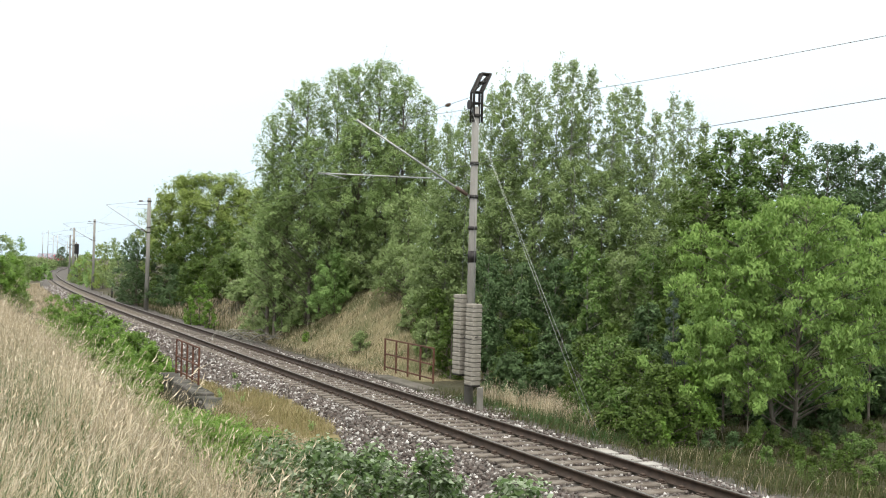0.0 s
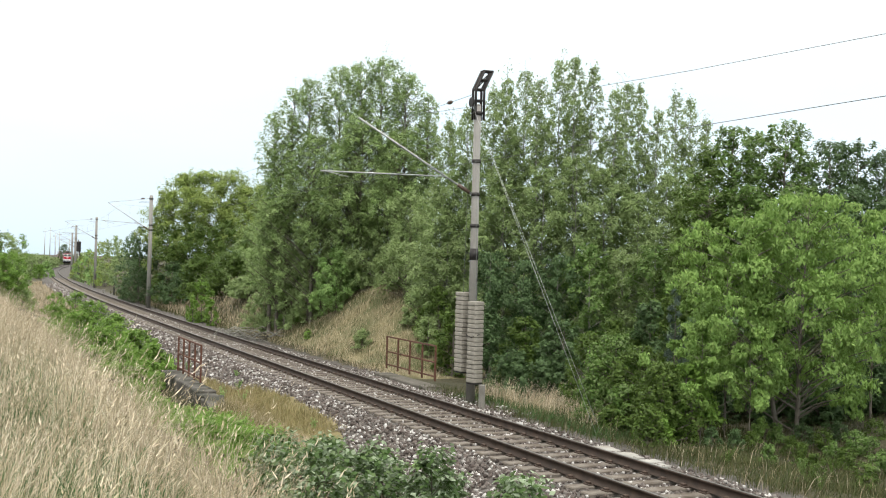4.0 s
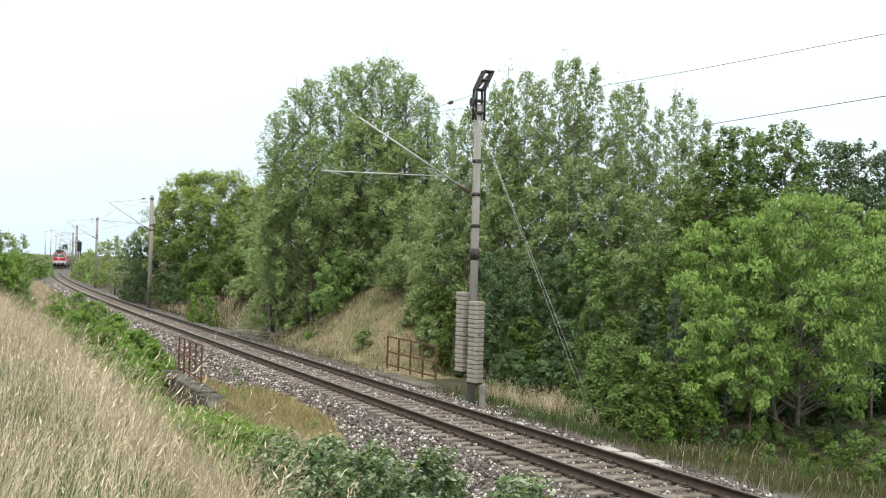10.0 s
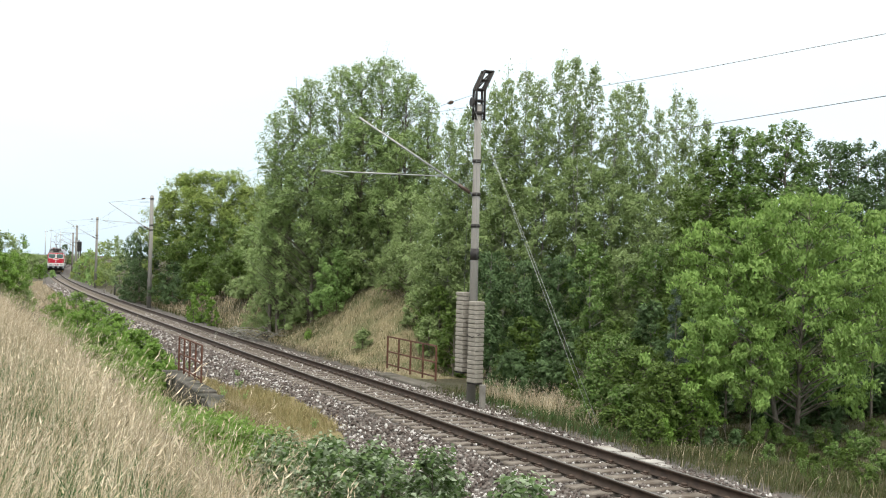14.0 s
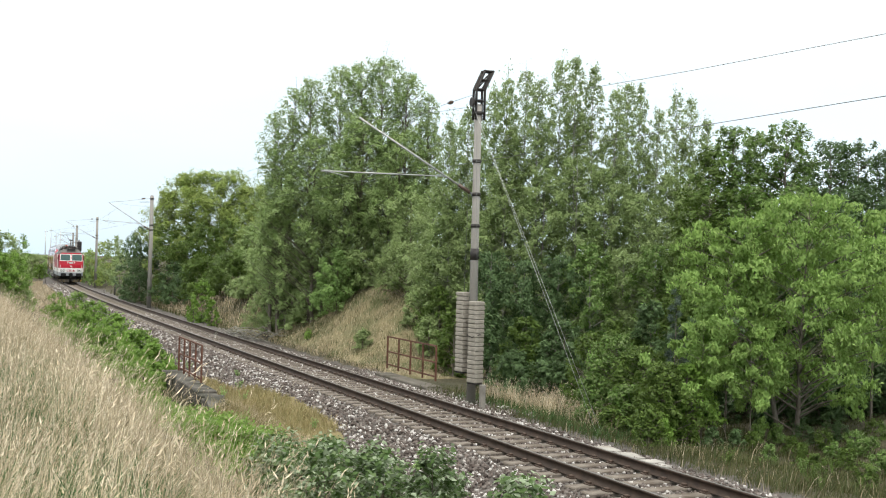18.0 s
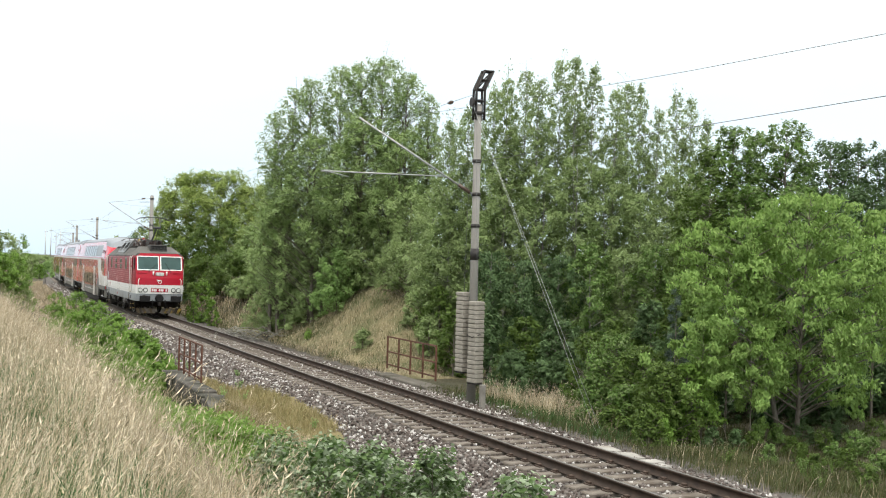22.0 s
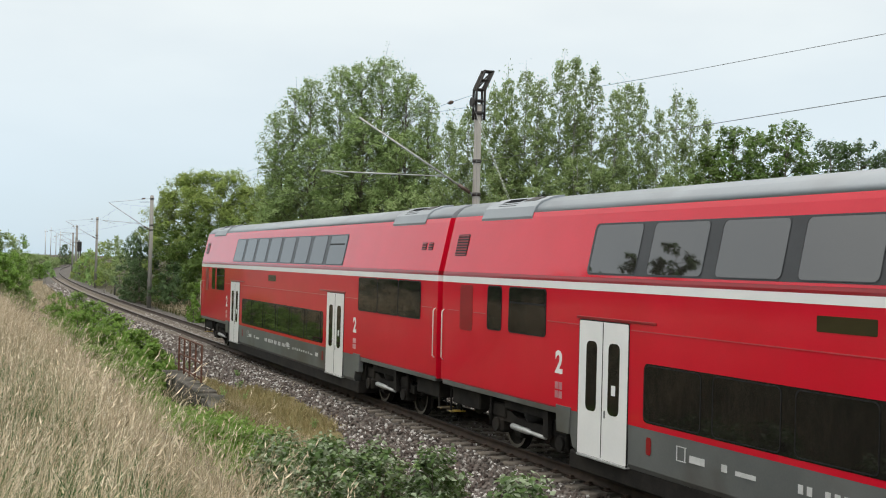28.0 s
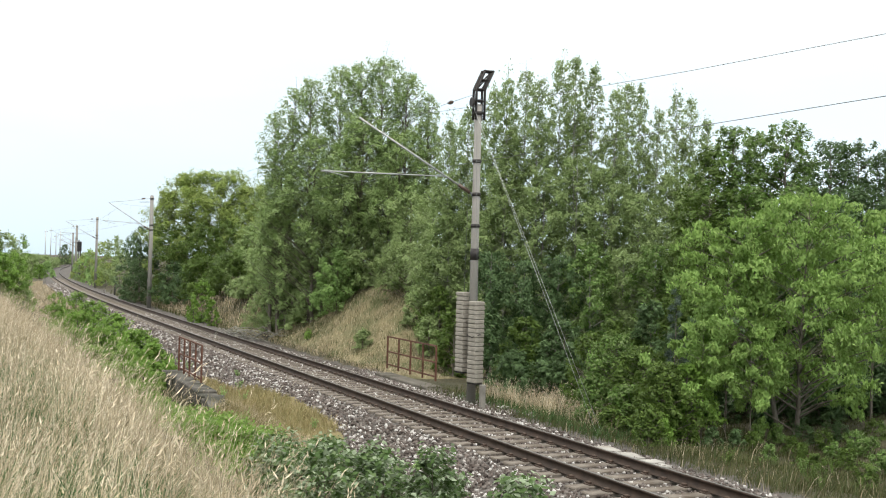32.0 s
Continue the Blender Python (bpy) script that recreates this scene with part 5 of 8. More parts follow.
# out of view: a hedge added to darken reflections, and trees the windows mirror
for i, s in enumerate(range(-100, 42, 5)):
    along(s, 25 + 1.5 * math.sin(i * 2.7), ("hedge_shrub", "unseen dark hedge shrub added to block low sky and darken reflections", "shrub"), 4.2 + 0.8 * math.sin(i * 1.9), radius=2.7, leaf_count=2400, leaf_size=0.30, leaf_mat=M_LEAF_DARK, lobes=20, group="hedge across the path")
for i, s in enumerate(range(-120, 45, 8)):
    o = 31 + 5 * math.sin(i * 2.1)
    tp = 9.5 + 3.2 * math.sin(i * 1.7) + 1.5 * math.sin(i * 4.1)
    along(s, o, ("broadleaf_tree", "green broadleaf tree across the path behind the bank", "tree"), tp, radius=2.6, leaf_count=4500, leaf_size=0.32, leaf_mat=M_LEAF_OAK, lobes=24, sprays=10, base=0.06, shape="oval", trunk_r=0.16, group="trees behind the bank")
for x, y, tp, r in ((-29.5, 40.5, 14.6, 2.2), (-33.5, 42.5, 13.4, 2.0), (-25.0, 41.0, 11.0, 2.4)):
    z = height_at(x, y)
    plant("broadleaf_tree", "tall green tree across the path behind the bank", "tree", x, y, z, tp - z, r, 5000, 0.30, M_LEAF_DARK, lobes=22, sprays=10, base=0.3, shape="oval", trunk_r=0.18, seed=int(tp * 10), group="trees behind the bank")

# ---- masts, wires, railings, culvert ----
def at_line(s, o, z, turn=0.0):
    p = line(s, o)
    return pose(float(p[0]), float(p[1]), z, 0, 0, math.degrees(heading(s)) + turn)


def local_tube(name, pts, r, mat_, parent, sides=8, label=""):
    return part(name, rod(pts, r, sides), mat_, parent, label)


def mast(s, o, top, label, first=False, width=0.15):
    """A spun concrete mast; its space has x along the line and y towards the camera's side."""
    z = float(ground_height(s, o)) - 0.1
    m = thing("catenary_mast", label, "catenary mast", "catenary masts", at=at_line(s, o, z))
    h = top - z
    part("pole", rod([(0, 0, 0), (0, 0, h * 0.5), (0, 0, h)], [width * 1.15, width, width * 0.88], 16), M_POLE, m)
    reach = 0.25 - o
    zb, ze = 5.5 - z, 7.45 - z
    local_tube("cantilever_tube", [(0, 0.12, zb), (0, reach + 0.45, ze)], 0.028, M_GALV, m, label="galvanised cantilever tube")
    local_tube("insulator", [(0, 0.2, zb + 0.05), (0, 0.55, zb + 0.05 + 0.35 * (ze - zb) / (reach + 0.33))], 0.055, M_INSULATOR, m)
    fr = 0.24
    zt = zb + fr * (ze - zb)
    local_tube("steady_tube", [(0, 0.12 + fr * (reach + 0.33), zt), (0, reach + (1.5 if first else 0.95), zt + (-0.04 if first else 0.15))], 0.02, M_GALV, m, 6)
    local_tube("steady_arm", [(0, reach + 1.35, zt - 0.04), (0, reach + 0.7, zt - 0.16)] if first else [(0, reach + 0.85, zt + 0.12), (0, reach + 0.02, 5.9 - z)], 0.014, M_GALV, m, 6)
    for zz in (zb, zb + 0.95, zb - 0.9, h * 0.97) if first else (zb, h * 0.74, h * 0.97):
        part("clamp", drum((0, 0, zz - 0.05), (0, 0, zz + 0.05), width * 1.06 + 0.012, 16), M_DARKSTEEL, m)
    if not first:
        local_tube("top_tie", [(0, 0.1, h - 0.25), (0, reach + 0.5, ze + 0.03)], 0.018, M_GALV, m, 6)
        part("insulator", drum((0, 0.5, h - 0.26), (0, 0.75, h - 0.28), 0.06, 10), M_INSULATOR, m)
        local_tube("feeder_bracket", [(0, -0.1, h - 0.5), (0, 0.9, h - 0.55)], 0.02, M_DARKSTEEL, m, 6)
    return m, z, h


m1, mz, mh = mast(-16.5, -2.87, 8.08, "grey concrete catenary mast with a black band and steel head", True, 0.114)
part("painted_band", drum((0, 0, 3.62 - mz), (0, 0, 3.95 - mz), 0.124, 16), M_DARKSTEEL, m1, "black painted band")
# the steel head, bent towards the far side
bm = bmesh.new()
for xx in (-0.10, 0.10):
    for yy in (0.11, -0.15):
        rod([(xx, yy, mh - 0.45), (xx, yy, mh + 0.42), (xx, yy - 0.26, mh + 0.98)], [0.04, 0.04, 0.04], 4, bm)
    for zz, yo in ((mh - 0.25, 0), (mh + 0.1, 0), (mh + 0.42, 0), (mh + 0.70, -0.13), (mh + 0.96, -0.25)):
        rod([(xx, 0.11 + yo, zz), (xx, -0.15 + yo, zz)], 0.032, 4, bm)
    rod([(xx, 0.11, mh + 0.42), (xx, -0.4, mh + 0.95)], 0.018, 4, bm)
for yy, zz in ((0.11, mh - 0.25), (-0.15, mh - 0.25), (0.11, mh + 0.42), (-0.15, mh + 0.42), (-0.15, mh + 0.97), (-0.41, mh + 0.97)):
    rod([(-0.10, yy, zz), (0.10, yy, zz)], 0.03, 4, bm)
part("head_frame", bm, M_DARKSTEEL, m1, "black steel head frame")
part("pulley", drum((0.0, 0.16, mh + 0.05), (0.0, 0.22, mh + 0.05), 0.14, 16), M_DARKSTEEL, m1)
mast(44.5, -2.45, 8.15, "grey concrete catenary mast with cantilever arms")
mast(101, -2.9, 8.1, "grey concrete catenary mast with cantilever arms")
mast(168, -3.2, 8.6, "dark concrete catenary mast down the line", width=0.2)
mast(225, -3.4, 8.3, "dark concrete catenary mast down the line", width=0.2)
mast(290, -3.4, 8.3, "far concrete catenary mast", width=0.2)
mast(350, -3.4, 8.3, "far concrete catenary mast", width=0.2)

# tension weights hanging beside the first mast
for dx, dy, z0, n, lab in ((0.30, 0.15, 0.42, 18, "stack of grey concrete tension weights beside the mast"), (-0.50, 0.22, 0.18, 18, "stack of pale concrete tension weights before the mast")):
    w = thing("tension_weight_stack", lab, "tension weight", "tension weights", at=at_line(-16.5, -2.89, 0.0, 8))
    me = None
    for i in range(n):
        if me is None:
            blk = part("weight_block", box(-0.205, 0.205, -0.15, 0.15, 0, 0.118, 0.018), M_WEIGHT, w)
            me = blk.data
        else:
            blk = put("weight_block", me, w)
        blk.matrix_basis = pose(dx + 0.004 * math.sin(i * 5), dy + 0.004 * math.cos(i * 3), z0 + i * 0.127, 0, 0, 1.2 * math.sin(i * 7))
    ztop = z0 + n * 0.127
    local_tube("hanger_rod", [(dx, dy, z0 - 0.06), (dx, dy, ztop + 0.5), (dx * 0.3, dy * 0.4 + 0.1, 8.0)], [0.014, 0.005, 0.004], M_WIRE, w, 6)
    part("bottom_plate", box(dx - 0.2, dx + 0.2, dy - 0.14, dy + 0.14, z0 - 0.045, z0 - 0.005, 0.005), M_DARKSTEEL, w)
    if dx < 0:
        local_tube("guide_loop", [(dx - 0.25, dy, 1.55), (dx - 0.1, dy + 0.2, 1.45), (dx + 0.2, dy + 0.18, 1.5), (dx + 0.4, dy - 0.3, 1.75)], 0.014, M_DARKSTEEL, w, 6)

# wires
wires = thing("overhead_wire", "thin overhead contact wire and sagging carrier wire", "overhead wire", kind="structure")
MASTS = [-76, -16.5, 44.5, 101, 168, 225, 290, 350]


def run_wire(name, zs, sag, r, stagger):
    pts = []
    for i, (a, b) in enumerate(zip(MASTS, MASTS[1:])):
        for k in range(12):
            t = k / 12
            o0, o1 = (0.25 if i % 2 else -0.25) * stagger, (-0.25 if i % 2 else 0.25) * stagger
            p = line(a + (b - a) * t, o0 + (o1 - o0) * t)
            pts.append((p[0], p[1], zs - sag * 4 * t * (1 - t)))
    return part(name, rod(pts, r, 5), M_WIRE, wires)


run_wire("contact_wire", 5.79, 0.03, 0.0055, 1)
run_wire("carrier_wire", 7.43, 1.0, 0.0045, 1)
for a, b in zip(MASTS[1:4], MASTS[2:5]):
    for k in range(1, 8):
        t = k / 8
        p = line(a + (b - a) * t, 0)
        part("dropper", rod([(p[0], p[1], 5.86), (p[0], p[1], 7.43 - 0.95 * 4 * t * (1 - t))], 0.003, 4), M_WIRE, wires)
# anchored wire at the first mast's head, with its insulator
p0, p1 = line(-16.5, -2.72), line(12.0, -0.3)
tail = [Vector((p0[0], p0[1], 8.35)).lerp(Vector((p1[0], p1[1], 7.0)), t) for t in (0, 0.045, 0.056, 0.3, 0.6, 1)]
part("anchor_wire", rod(tail, 0.006, 5), M_WIRE, wires)
part("anchor_insulator", rod([tail[1], tail[1].lerp(tail[2], 0.3), tail[1].lerp(tail[2], 0.6), tail[2]], [0.03, 0.058, 0.058, 0.03], 10), M_INSULATOR, wires)
# stays from the mast's head to the ground
q = line(-23.0, -3.3)
for dx in (0, 0.14):
    part("stay_wire", rod([(p0[0], p0[1], 8.0), (q[0] + dx, q[1] + dx, float(ground_height(-23, -3.3)) - 0.05)], 0.0045, 5), M_GALV, wires)


def railing(s0, s1, o, z0, h, posts, label, thick=0.027):
    r = thing("railing", label, "railing", "culvert railings", at=at_line(s0, o, z0))
    L = abs(s1 - s0)
    sg = 1 if s1 > s0 else -1
    for i in range(posts):
        x = sg * L * i / (posts - 1)
        part("post", box(x - thick, x + thick, -thick, thick, -0.05, h, 0.004), M_RUST, r)
    for zz in (h - 0.02, h * 0.5, 0.09):
        part("rail_bar", box(min(0, sg * L) - 0.02, max(0, sg * L) + 0.02, -thick * 0.7, thick * 0.7, zz - thick * 0.9, zz + thick * 0.9, 0.004), M_RUST, r)
    return r


railing(-10.9, -6.9, 3.75, -0.34, 1.14, 5, "rusty brown angle-iron railing on the culvert wall")
railing(-13.1, -8.6, -3.15, -0.14, 1.07, 5, "rusty red railing on the concrete kerb")
cul = thing("culvert_wall", "old grey concrete culvert wall under the railing", "wall", kind="structure", at=at_line(-10.5, 3.95, -1.28))
M_CULVERT = surface("culvert_concrete", (0.058, 0.053, 0.046), (0.136, 0.126, 0.112), 3, 0.95, 0, 0.7, 40, stain=(0.034, 0.034, 0.024), stain_at=0.52)
bm = bmesh.new()
rnd_c = random.Random(3)
for i in range(13):
    x0 = -3.6 + i * 0.6
    box(x0, x0 + 0.6, -0.28 + rnd_c.uniform(-0.02, 0.02), 0.30 + rnd_c.uniform(-0.025, 0.03), 0, 0.90 - (0.14 if i == 0 else 0.07 if i == 1 else 0) + rnd_c.uniform(-0.018, 0.018), 0.03, bm)
part("parapet", bm, M_CULVERT, cul)
bm = bmesh.new()
vs = [bm.verts.new(c) for c in ((-3.58, -0.26, 0.2), (-3.58, 0.3, 0.2), (-5.6, 0.5, 0.2), (-5.6, 0.1, 0.2), (-3.58, -0.26, 0.9), (-3.58, 0.3, 0.9), (-5.6, 0.5, 0.62), (-5.6, 0.1, 0.62))]
for f in ((3, 2, 1, 0), (4, 5, 6, 7), (0, 1, 5, 4), (1, 2, 6, 5), (2, 3, 7, 6), (3, 0, 4, 7)):
    bm.faces.new([vs[i] for i in f])
part("wing_wall", bm, M_CULVERT, cul)
M_KERB = surface("kerb_concrete", (0.093, 0.084, 0.069), (0.167, 0.152, 0.130), 3, 0.95, 0, 0.5, 50, stain=(0.062, 0.056, 0.040))
def loft_end(top, deep):
    """A block under a four-cornered top."""
    bm = bmesh.new()
    a = [bm.verts.new(c) for c in top]
    b = [bm.verts.new((c[0], c[1], c[2] - deep)) for c in top]
    bm.faces.new(a)
    bm.faces.new(b[::-1])
    for i in range(4):
        bm.faces.new((a[i], b[i], b[(i + 1) % 4], a[(i + 1) % 4]))
    bmesh.ops.recalc_face_normals(bm, faces=bm.faces)
    bmesh.ops.bevel(bm, geom=bm.edges[:], offset=0.02, segments=1, affect="EDGES")
    return bm


kerb = thing("culvert_kerb", "pale concrete kerb of the culvert beside the track", "kerb", kind="structure", at=at_line(-11.3, -3.1, -0.88))
part("kerb_beam", box(-1.95, 2.8, -0.25, 0.36, 0, 0.535, 0.03), M_KERB, kerb)
part("broken_end", loft_end([(-1.93, -0.22, 0.50), (-1.93, 0.34, 0.50), (-2.7, 0.42, 0.36), (-2.35, -0.10, 0.38)], 0.3), M_KERB, kerb, "sunken broken end of the kerb")
slab = thing("concrete_slab", "pale broken concrete edge beside the track", "concrete slab", at=at_line(-27.0, -1.52, -0.36))
bm = bmesh.new()
for i in range(9):
    box(-1.35 + i * 0.3, -1.03 + i * 0.3 + 0.03 * (i % 2), -0.24 - 0.06 * (i % 3), 0.06 + 0.04 * (i % 2), 0, 0.14 + 0.03 * math.sin(i * 2.2), 0.012, bm)
part("edge_block", bm, M_SLAB, slab)
post = thing("marker_post", "short weathered concrete post beside the mast", "post", at=at_line(-18.1, -2.5, -0.55))
part("post_body", box(-0.07, 0.07, -0.07, 0.07, 0, 0.78, 0.015), M_CONCRETE, post)

# sleepers, nearest first, with their rail plates
sl = box(-0.13, 0.13, -1.28, 1.28, -0.20, 0.0, 0.02)
sl_me = None
pl_me = None
for i in range(300):
    s = -40 + i * 0.6
    p = line(s)
    at = pose(float(p[0]), float(p[1]), -0.185, 0, 0, math.degrees(heading(s)) + 0.6 * math.sin(i * 9.7))
    if sl_me is None:
        ob = part("sleeper", sl, M_SLEEPER, track, "", at)
        sl_me = ob.data
    else:
        ob = put("sleeper", sl_me, track, "", at)
    if i < 70:
        for yy in (0.7535, -0.7535):
            if pl_me is None:
                bm = box(-0.10, 0.10, -0.17, 0.17, 0.0, 0.022, 0.004)
                for e in (-0.115, 0.115):
                    box(-0.055, 0.055, e - 0.035, e + 0.035, 0.02, 0.06, 0.01, bm)
                q_ = part("rail_plate", bm, M_PLATE, ob, "", pose(0, yy, 0))
                pl_me = q_.data
            else:
                put("rail_plate", pl_me, ob, "", pose(0, yy, 0))

# ---- small things along the line ----
def sight(px, d, z=None):
    """A point d metres off, px / 1000 to the side; on the ground unless z is given."""
    x = px * d / 1000
    return x, d, (height_at(x, d) if z is None else z)


# brush heap of dead branches below the shrubs
rnd_b = random.Random(8)
x, y, z = sight(-163, 57)
heap = thing("brush_heap", "heap of dry grey cut branches on the bank", "brush heap", at=pose(x, y, z))
for i in range(34):
    a, ln = rnd_b.uniform(-0.5, 0.6) + (3.14 if rnd_b.random() < 0.5 else 0), rnd_b.uniform(0.7, 1.9)
    cx, cy, cz = rnd_b.gauss(0, 0.75), rnd_b.gauss(0, 0.5), rnd_b.uniform(0.05, 0.6)
    p0 = Vector((cx - math.cos(a) * ln / 2, cy - math.sin(a) * ln / 2, max(0.02, cz - 0.25)))
    p1 = Vector((cx, cy, cz + rnd_b.uniform(0, 0.22)))
    p2 = Vector((cx + math.cos(a) * ln / 2, cy + math.sin(a) * ln / 2, max(0.02, cz - rnd_b.uniform(-0.1, 0.35))))
    part("branch", rod([p0, p1, p2], [0.026, 0.02, 0.008], 5), M_BARK_PALE, heap)

# marker posts and the signal down the line
x, y, z = sight(-277, 118)
mk = thing("marker_post", "short dark wooden marker post beside the track", "post", "marker posts", at=pose(x, y, z - 0.1))
part("post", box(-0.08, 0.08, -0.08, 0.08, 0, 0.95, 0.02), M_DARKSTEEL, mk)
x, y, z = sight(-286, 120)
mk = thing("marker_post", "low white marker stone beside the track", "post", "marker posts", at=pose(x, y, z - 0.1))
part("post", box(-0.13, 0.13, -0.1, 0.1, 0, 0.62, 0.03), M_CONCRETE, mk)
x, y, z = sight(-337, 150)
mk = thing("marker_post", "low white marker stone beside the track", "post", "marker posts", at=pose(x, y, z - 0.1))
part("post", box(-0.16, 0.16, -0.12, 0.12, 0, 1.0, 0.04), M_CONCRETE, mk)
x, y, z = sight(-308, 190)
sg = thing("railway_signal", "light signal with a black head on a slim post", "railway signal", at=pose(x, y, z - 0.1))
hh = 5.6 - z
part("post", rod([(0, 0, 0), (0, 0, hh)], 0.07, 8), M_GALV, sg)
hd = part("signal_head", box(-0.36, 0.36, -0.14, 0.0, hh - 1.55, hh + 0.1, 0.08), M_BLACKHEAD, sg, "black signal head")
for k in range(4):
    part("lens_hood", rod([(0, -0.14, hh - 0.15 - 0.38 * k), (0, -0.36, hh - 0.15 - 0.38 * k)], 0.12, 10), M_DARKSTEEL, hd)
part("ladder", box(-0.2, 0.2, 0.12, 0.16, 0.3, hh - 1.5), M_DARKSTEEL, sg)

# thin poles far away
for px, top in ((-337, 13.4), (-332.5, 13.8), (-328, 11.5), (-324.5, 12.4), (-316, 9.5)):
    x, y, z = sight(px, 450)
    pl = thing("lattice_pole", "slender pale pole far beyond the curve", "pole", "far poles", at=pose(x, y, z - 0.2))
    part("shaft", rod([(0, 0, 0), (0, 0, top - z)], [0.22, 0.12], 6), M_GALV, pl)
    part("cross_arm", box(-0.8, 0.8, -0.06, 0.06, top - z - 1.3, top - z - 1.16), M_GALV, pl)


# loose weeds on the ballast and by the slab
def weed(s, o, h, n, material, label, seed):
    rnd = np.random.default_rng(seed)
    p = line(s, o)
    z = float(np.interp(o, [q[0] for q in prof[::-1]], [q[1] for q in prof[::-1]])) if abs(o) < 3.7 else float(ground_height(s, o))
    wd = thing("weed", label, "weed", "weeds by the track", at=pose(float(p[0]), float(p[1]), z))
    seg = []
    for k in range(n):
        a, r = rnd.uniform(0, 6.28), rnd.uniform(0.1, 0.5) * h
        seg.append((np.array([0, 0, -0.02]), np.array([math.cos(a) * r, math.sin(a) * r, h * rnd.uniform(0.5, 1.0)]), 0.006, 0.003))
    tv, tf = tubes(seg, 4)
    put("stalk", mesh_of("stalk", tv, tf, material), wd)["kind"] = "stuff"
    c = np.concatenate([g[0] + (g[1] - g[0]) * rnd.uniform(0.15, 1.0, (26, 1)) for g in seg])
    c += rnd.normal(0, 0.012, c.shape)
    out = c / np.maximum(np.linalg.norm(c, axis=1), 1e-3)[:, None]
    lv, lf = leaves(c, out * 0.6 + np.array([0, 0, 0.6]), np.full(len(c), 0.055), 0.42, rnd, 0.1)
    put("foliage", mesh_of("foliage", lv, lf, material), wd)["kind"] = "stuff"


for i, (s, o, h, n) in enumerate(((-33.2, 2.4, 0.30, 12), (-33.6, 2.75, 0.34, 14), (-20.5, 2.9, 0.35, 9), (-14.4, 3.2, 0.42, 10), (-11.5, 2.7, 0.3, 8), (-9.0, 2.2, 0.25, 8), (-26.4, 2.6, 0.3, 10), (-4.5, 3.0, 0.4, 8), (-13.2, 3.5, 0.5, 12), (-23.6, 4.0, 0.55, 10), (-19.2, 4.4, 0.7, 7))):
    weed(s, o, h, n, M_LEAF_BUSH_GREY if i > 0 else M_LEAF_SHRUB, "small grey-green weed growing among the stones", 40 + i)
weed(-35.4, 2.55, 0.34, 12, M_LEAF_YELLOW, "yellow-green weed growing among the stones", 60)
rnd_w = random.Random(21)
for i in range(26):
    s, o = rnd_w.uniform(-38, -27), -rnd_w.uniform(3.6, 8.5)
    weed(s, o, rnd_w.uniform(0.22, 0.5), rnd_w.randint(7, 13), (M_LEAF_SHRUB, M_LEAF_OAK, M_LEAF_OAK)[i % 3], "leafy green weed on the ground under the trees", 80 + i)

# ---- the train ----
def front(t):
    """Place of the locomotive's front along the line at t seconds."""
    u = 25.5 - t
    return -45.48 + 19.15 * u + 0.03 * u * u + 0.0641 * max(0.0, t - 26.5) ** 2.64 + 0.75 * math.tanh(max(0.0, u - 0.5) / 3.5)


def car_pose(t, back0, length, pivot):
    """Pose of a car whose front end is back0 behind the train's front; x forward, y away from the camera's side."""
    s0 = front(t) + back0
    a, b = line(s0 + pivot), line(s0 + length - pivot)
    c, d = (a + b) / 2, a - b
    return pose(float(c[0]), float(c[1]), 0, 0, 0, math.degrees(math.atan2(d[1], d[0])))


def glassy(name, colour, ior, rough):
    m, nt, n, l, b = nodes_of(name)
    co = n.new("ShaderNodeTexCoord")
    t = n.new("ShaderNodeTexNoise")
    t.inputs["Scale"].default_value = 2.0
    l.new(co.outputs["Object"], t.inputs["Vector"])
    r = n.new("ShaderNodeValToRGB")
    r.color_ramp.elements[0].color = (*[c * 0.7 for c in colour], 1)
    r.color_ramp.elements[1].color = (*[c * 1.3 for c in colour], 1)
    l.new(t.outputs["Fac"], r.inputs["Fac"])
    l.new(r.outputs["Color"], b.inputs["Base Color"])
    b.inputs["Roughness"].default_value, b.inputs["IOR"].default_value = rough, ior
    return m


M_COACH_RED = surface("coach_paint_red", (0.56, 0.005, 0.022), (0.62, 0.006, 0.028), 0.9, 0.4, 0, 0.01, 30, coat=1.0, spec=0.06)
M_CREASE = surface("crease_highlight_red", (0.42, 0.035, 0.05), (0.50, 0.05, 0.07), 3, 0.4, 0, 0.0, 40, coat=0.6)
M_COACH_DEEP = surface("coach_deep_red_and_rim_shade", (0.22, 0.005, 0.010), (0.28, 0.007, 0.013), 0.9, 0.35, 0, 0.01, 30, coat=0.5, spec=0.2)
M_COACH_WHITE = surface("coach_paint_white", (0.798, 0.807, 0.817), (0.855, 0.860, 0.864), 1.5, 0.35, 0, 0.01, 30, coat=0.6)
M_COACH_GREY = surface("coach_paint_grey", (0.100, 0.108, 0.108), (0.136, 0.144, 0.144), 1.2, 0.45, 0, 0.02, 40, coat=0.2, stain=(0.076, 0.072, 0.064))
M_COACH_ROOF = surface("coach_roof_grey", (0.221, 0.247, 0.277), (0.264, 0.294, 0.323), 0.8, 0.5, 0, 0.03, 30, coat=0.15, stain=(0.198, 0.211, 0.228))
M_COACH_ANTHRACITE = surface("coach_paint_anthracite", (0.036, 0.038, 0.042), (0.052, 0.055, 0.06), 1, 0.35, 0, 0.01, 30, coat=0.08, spec=0.25)
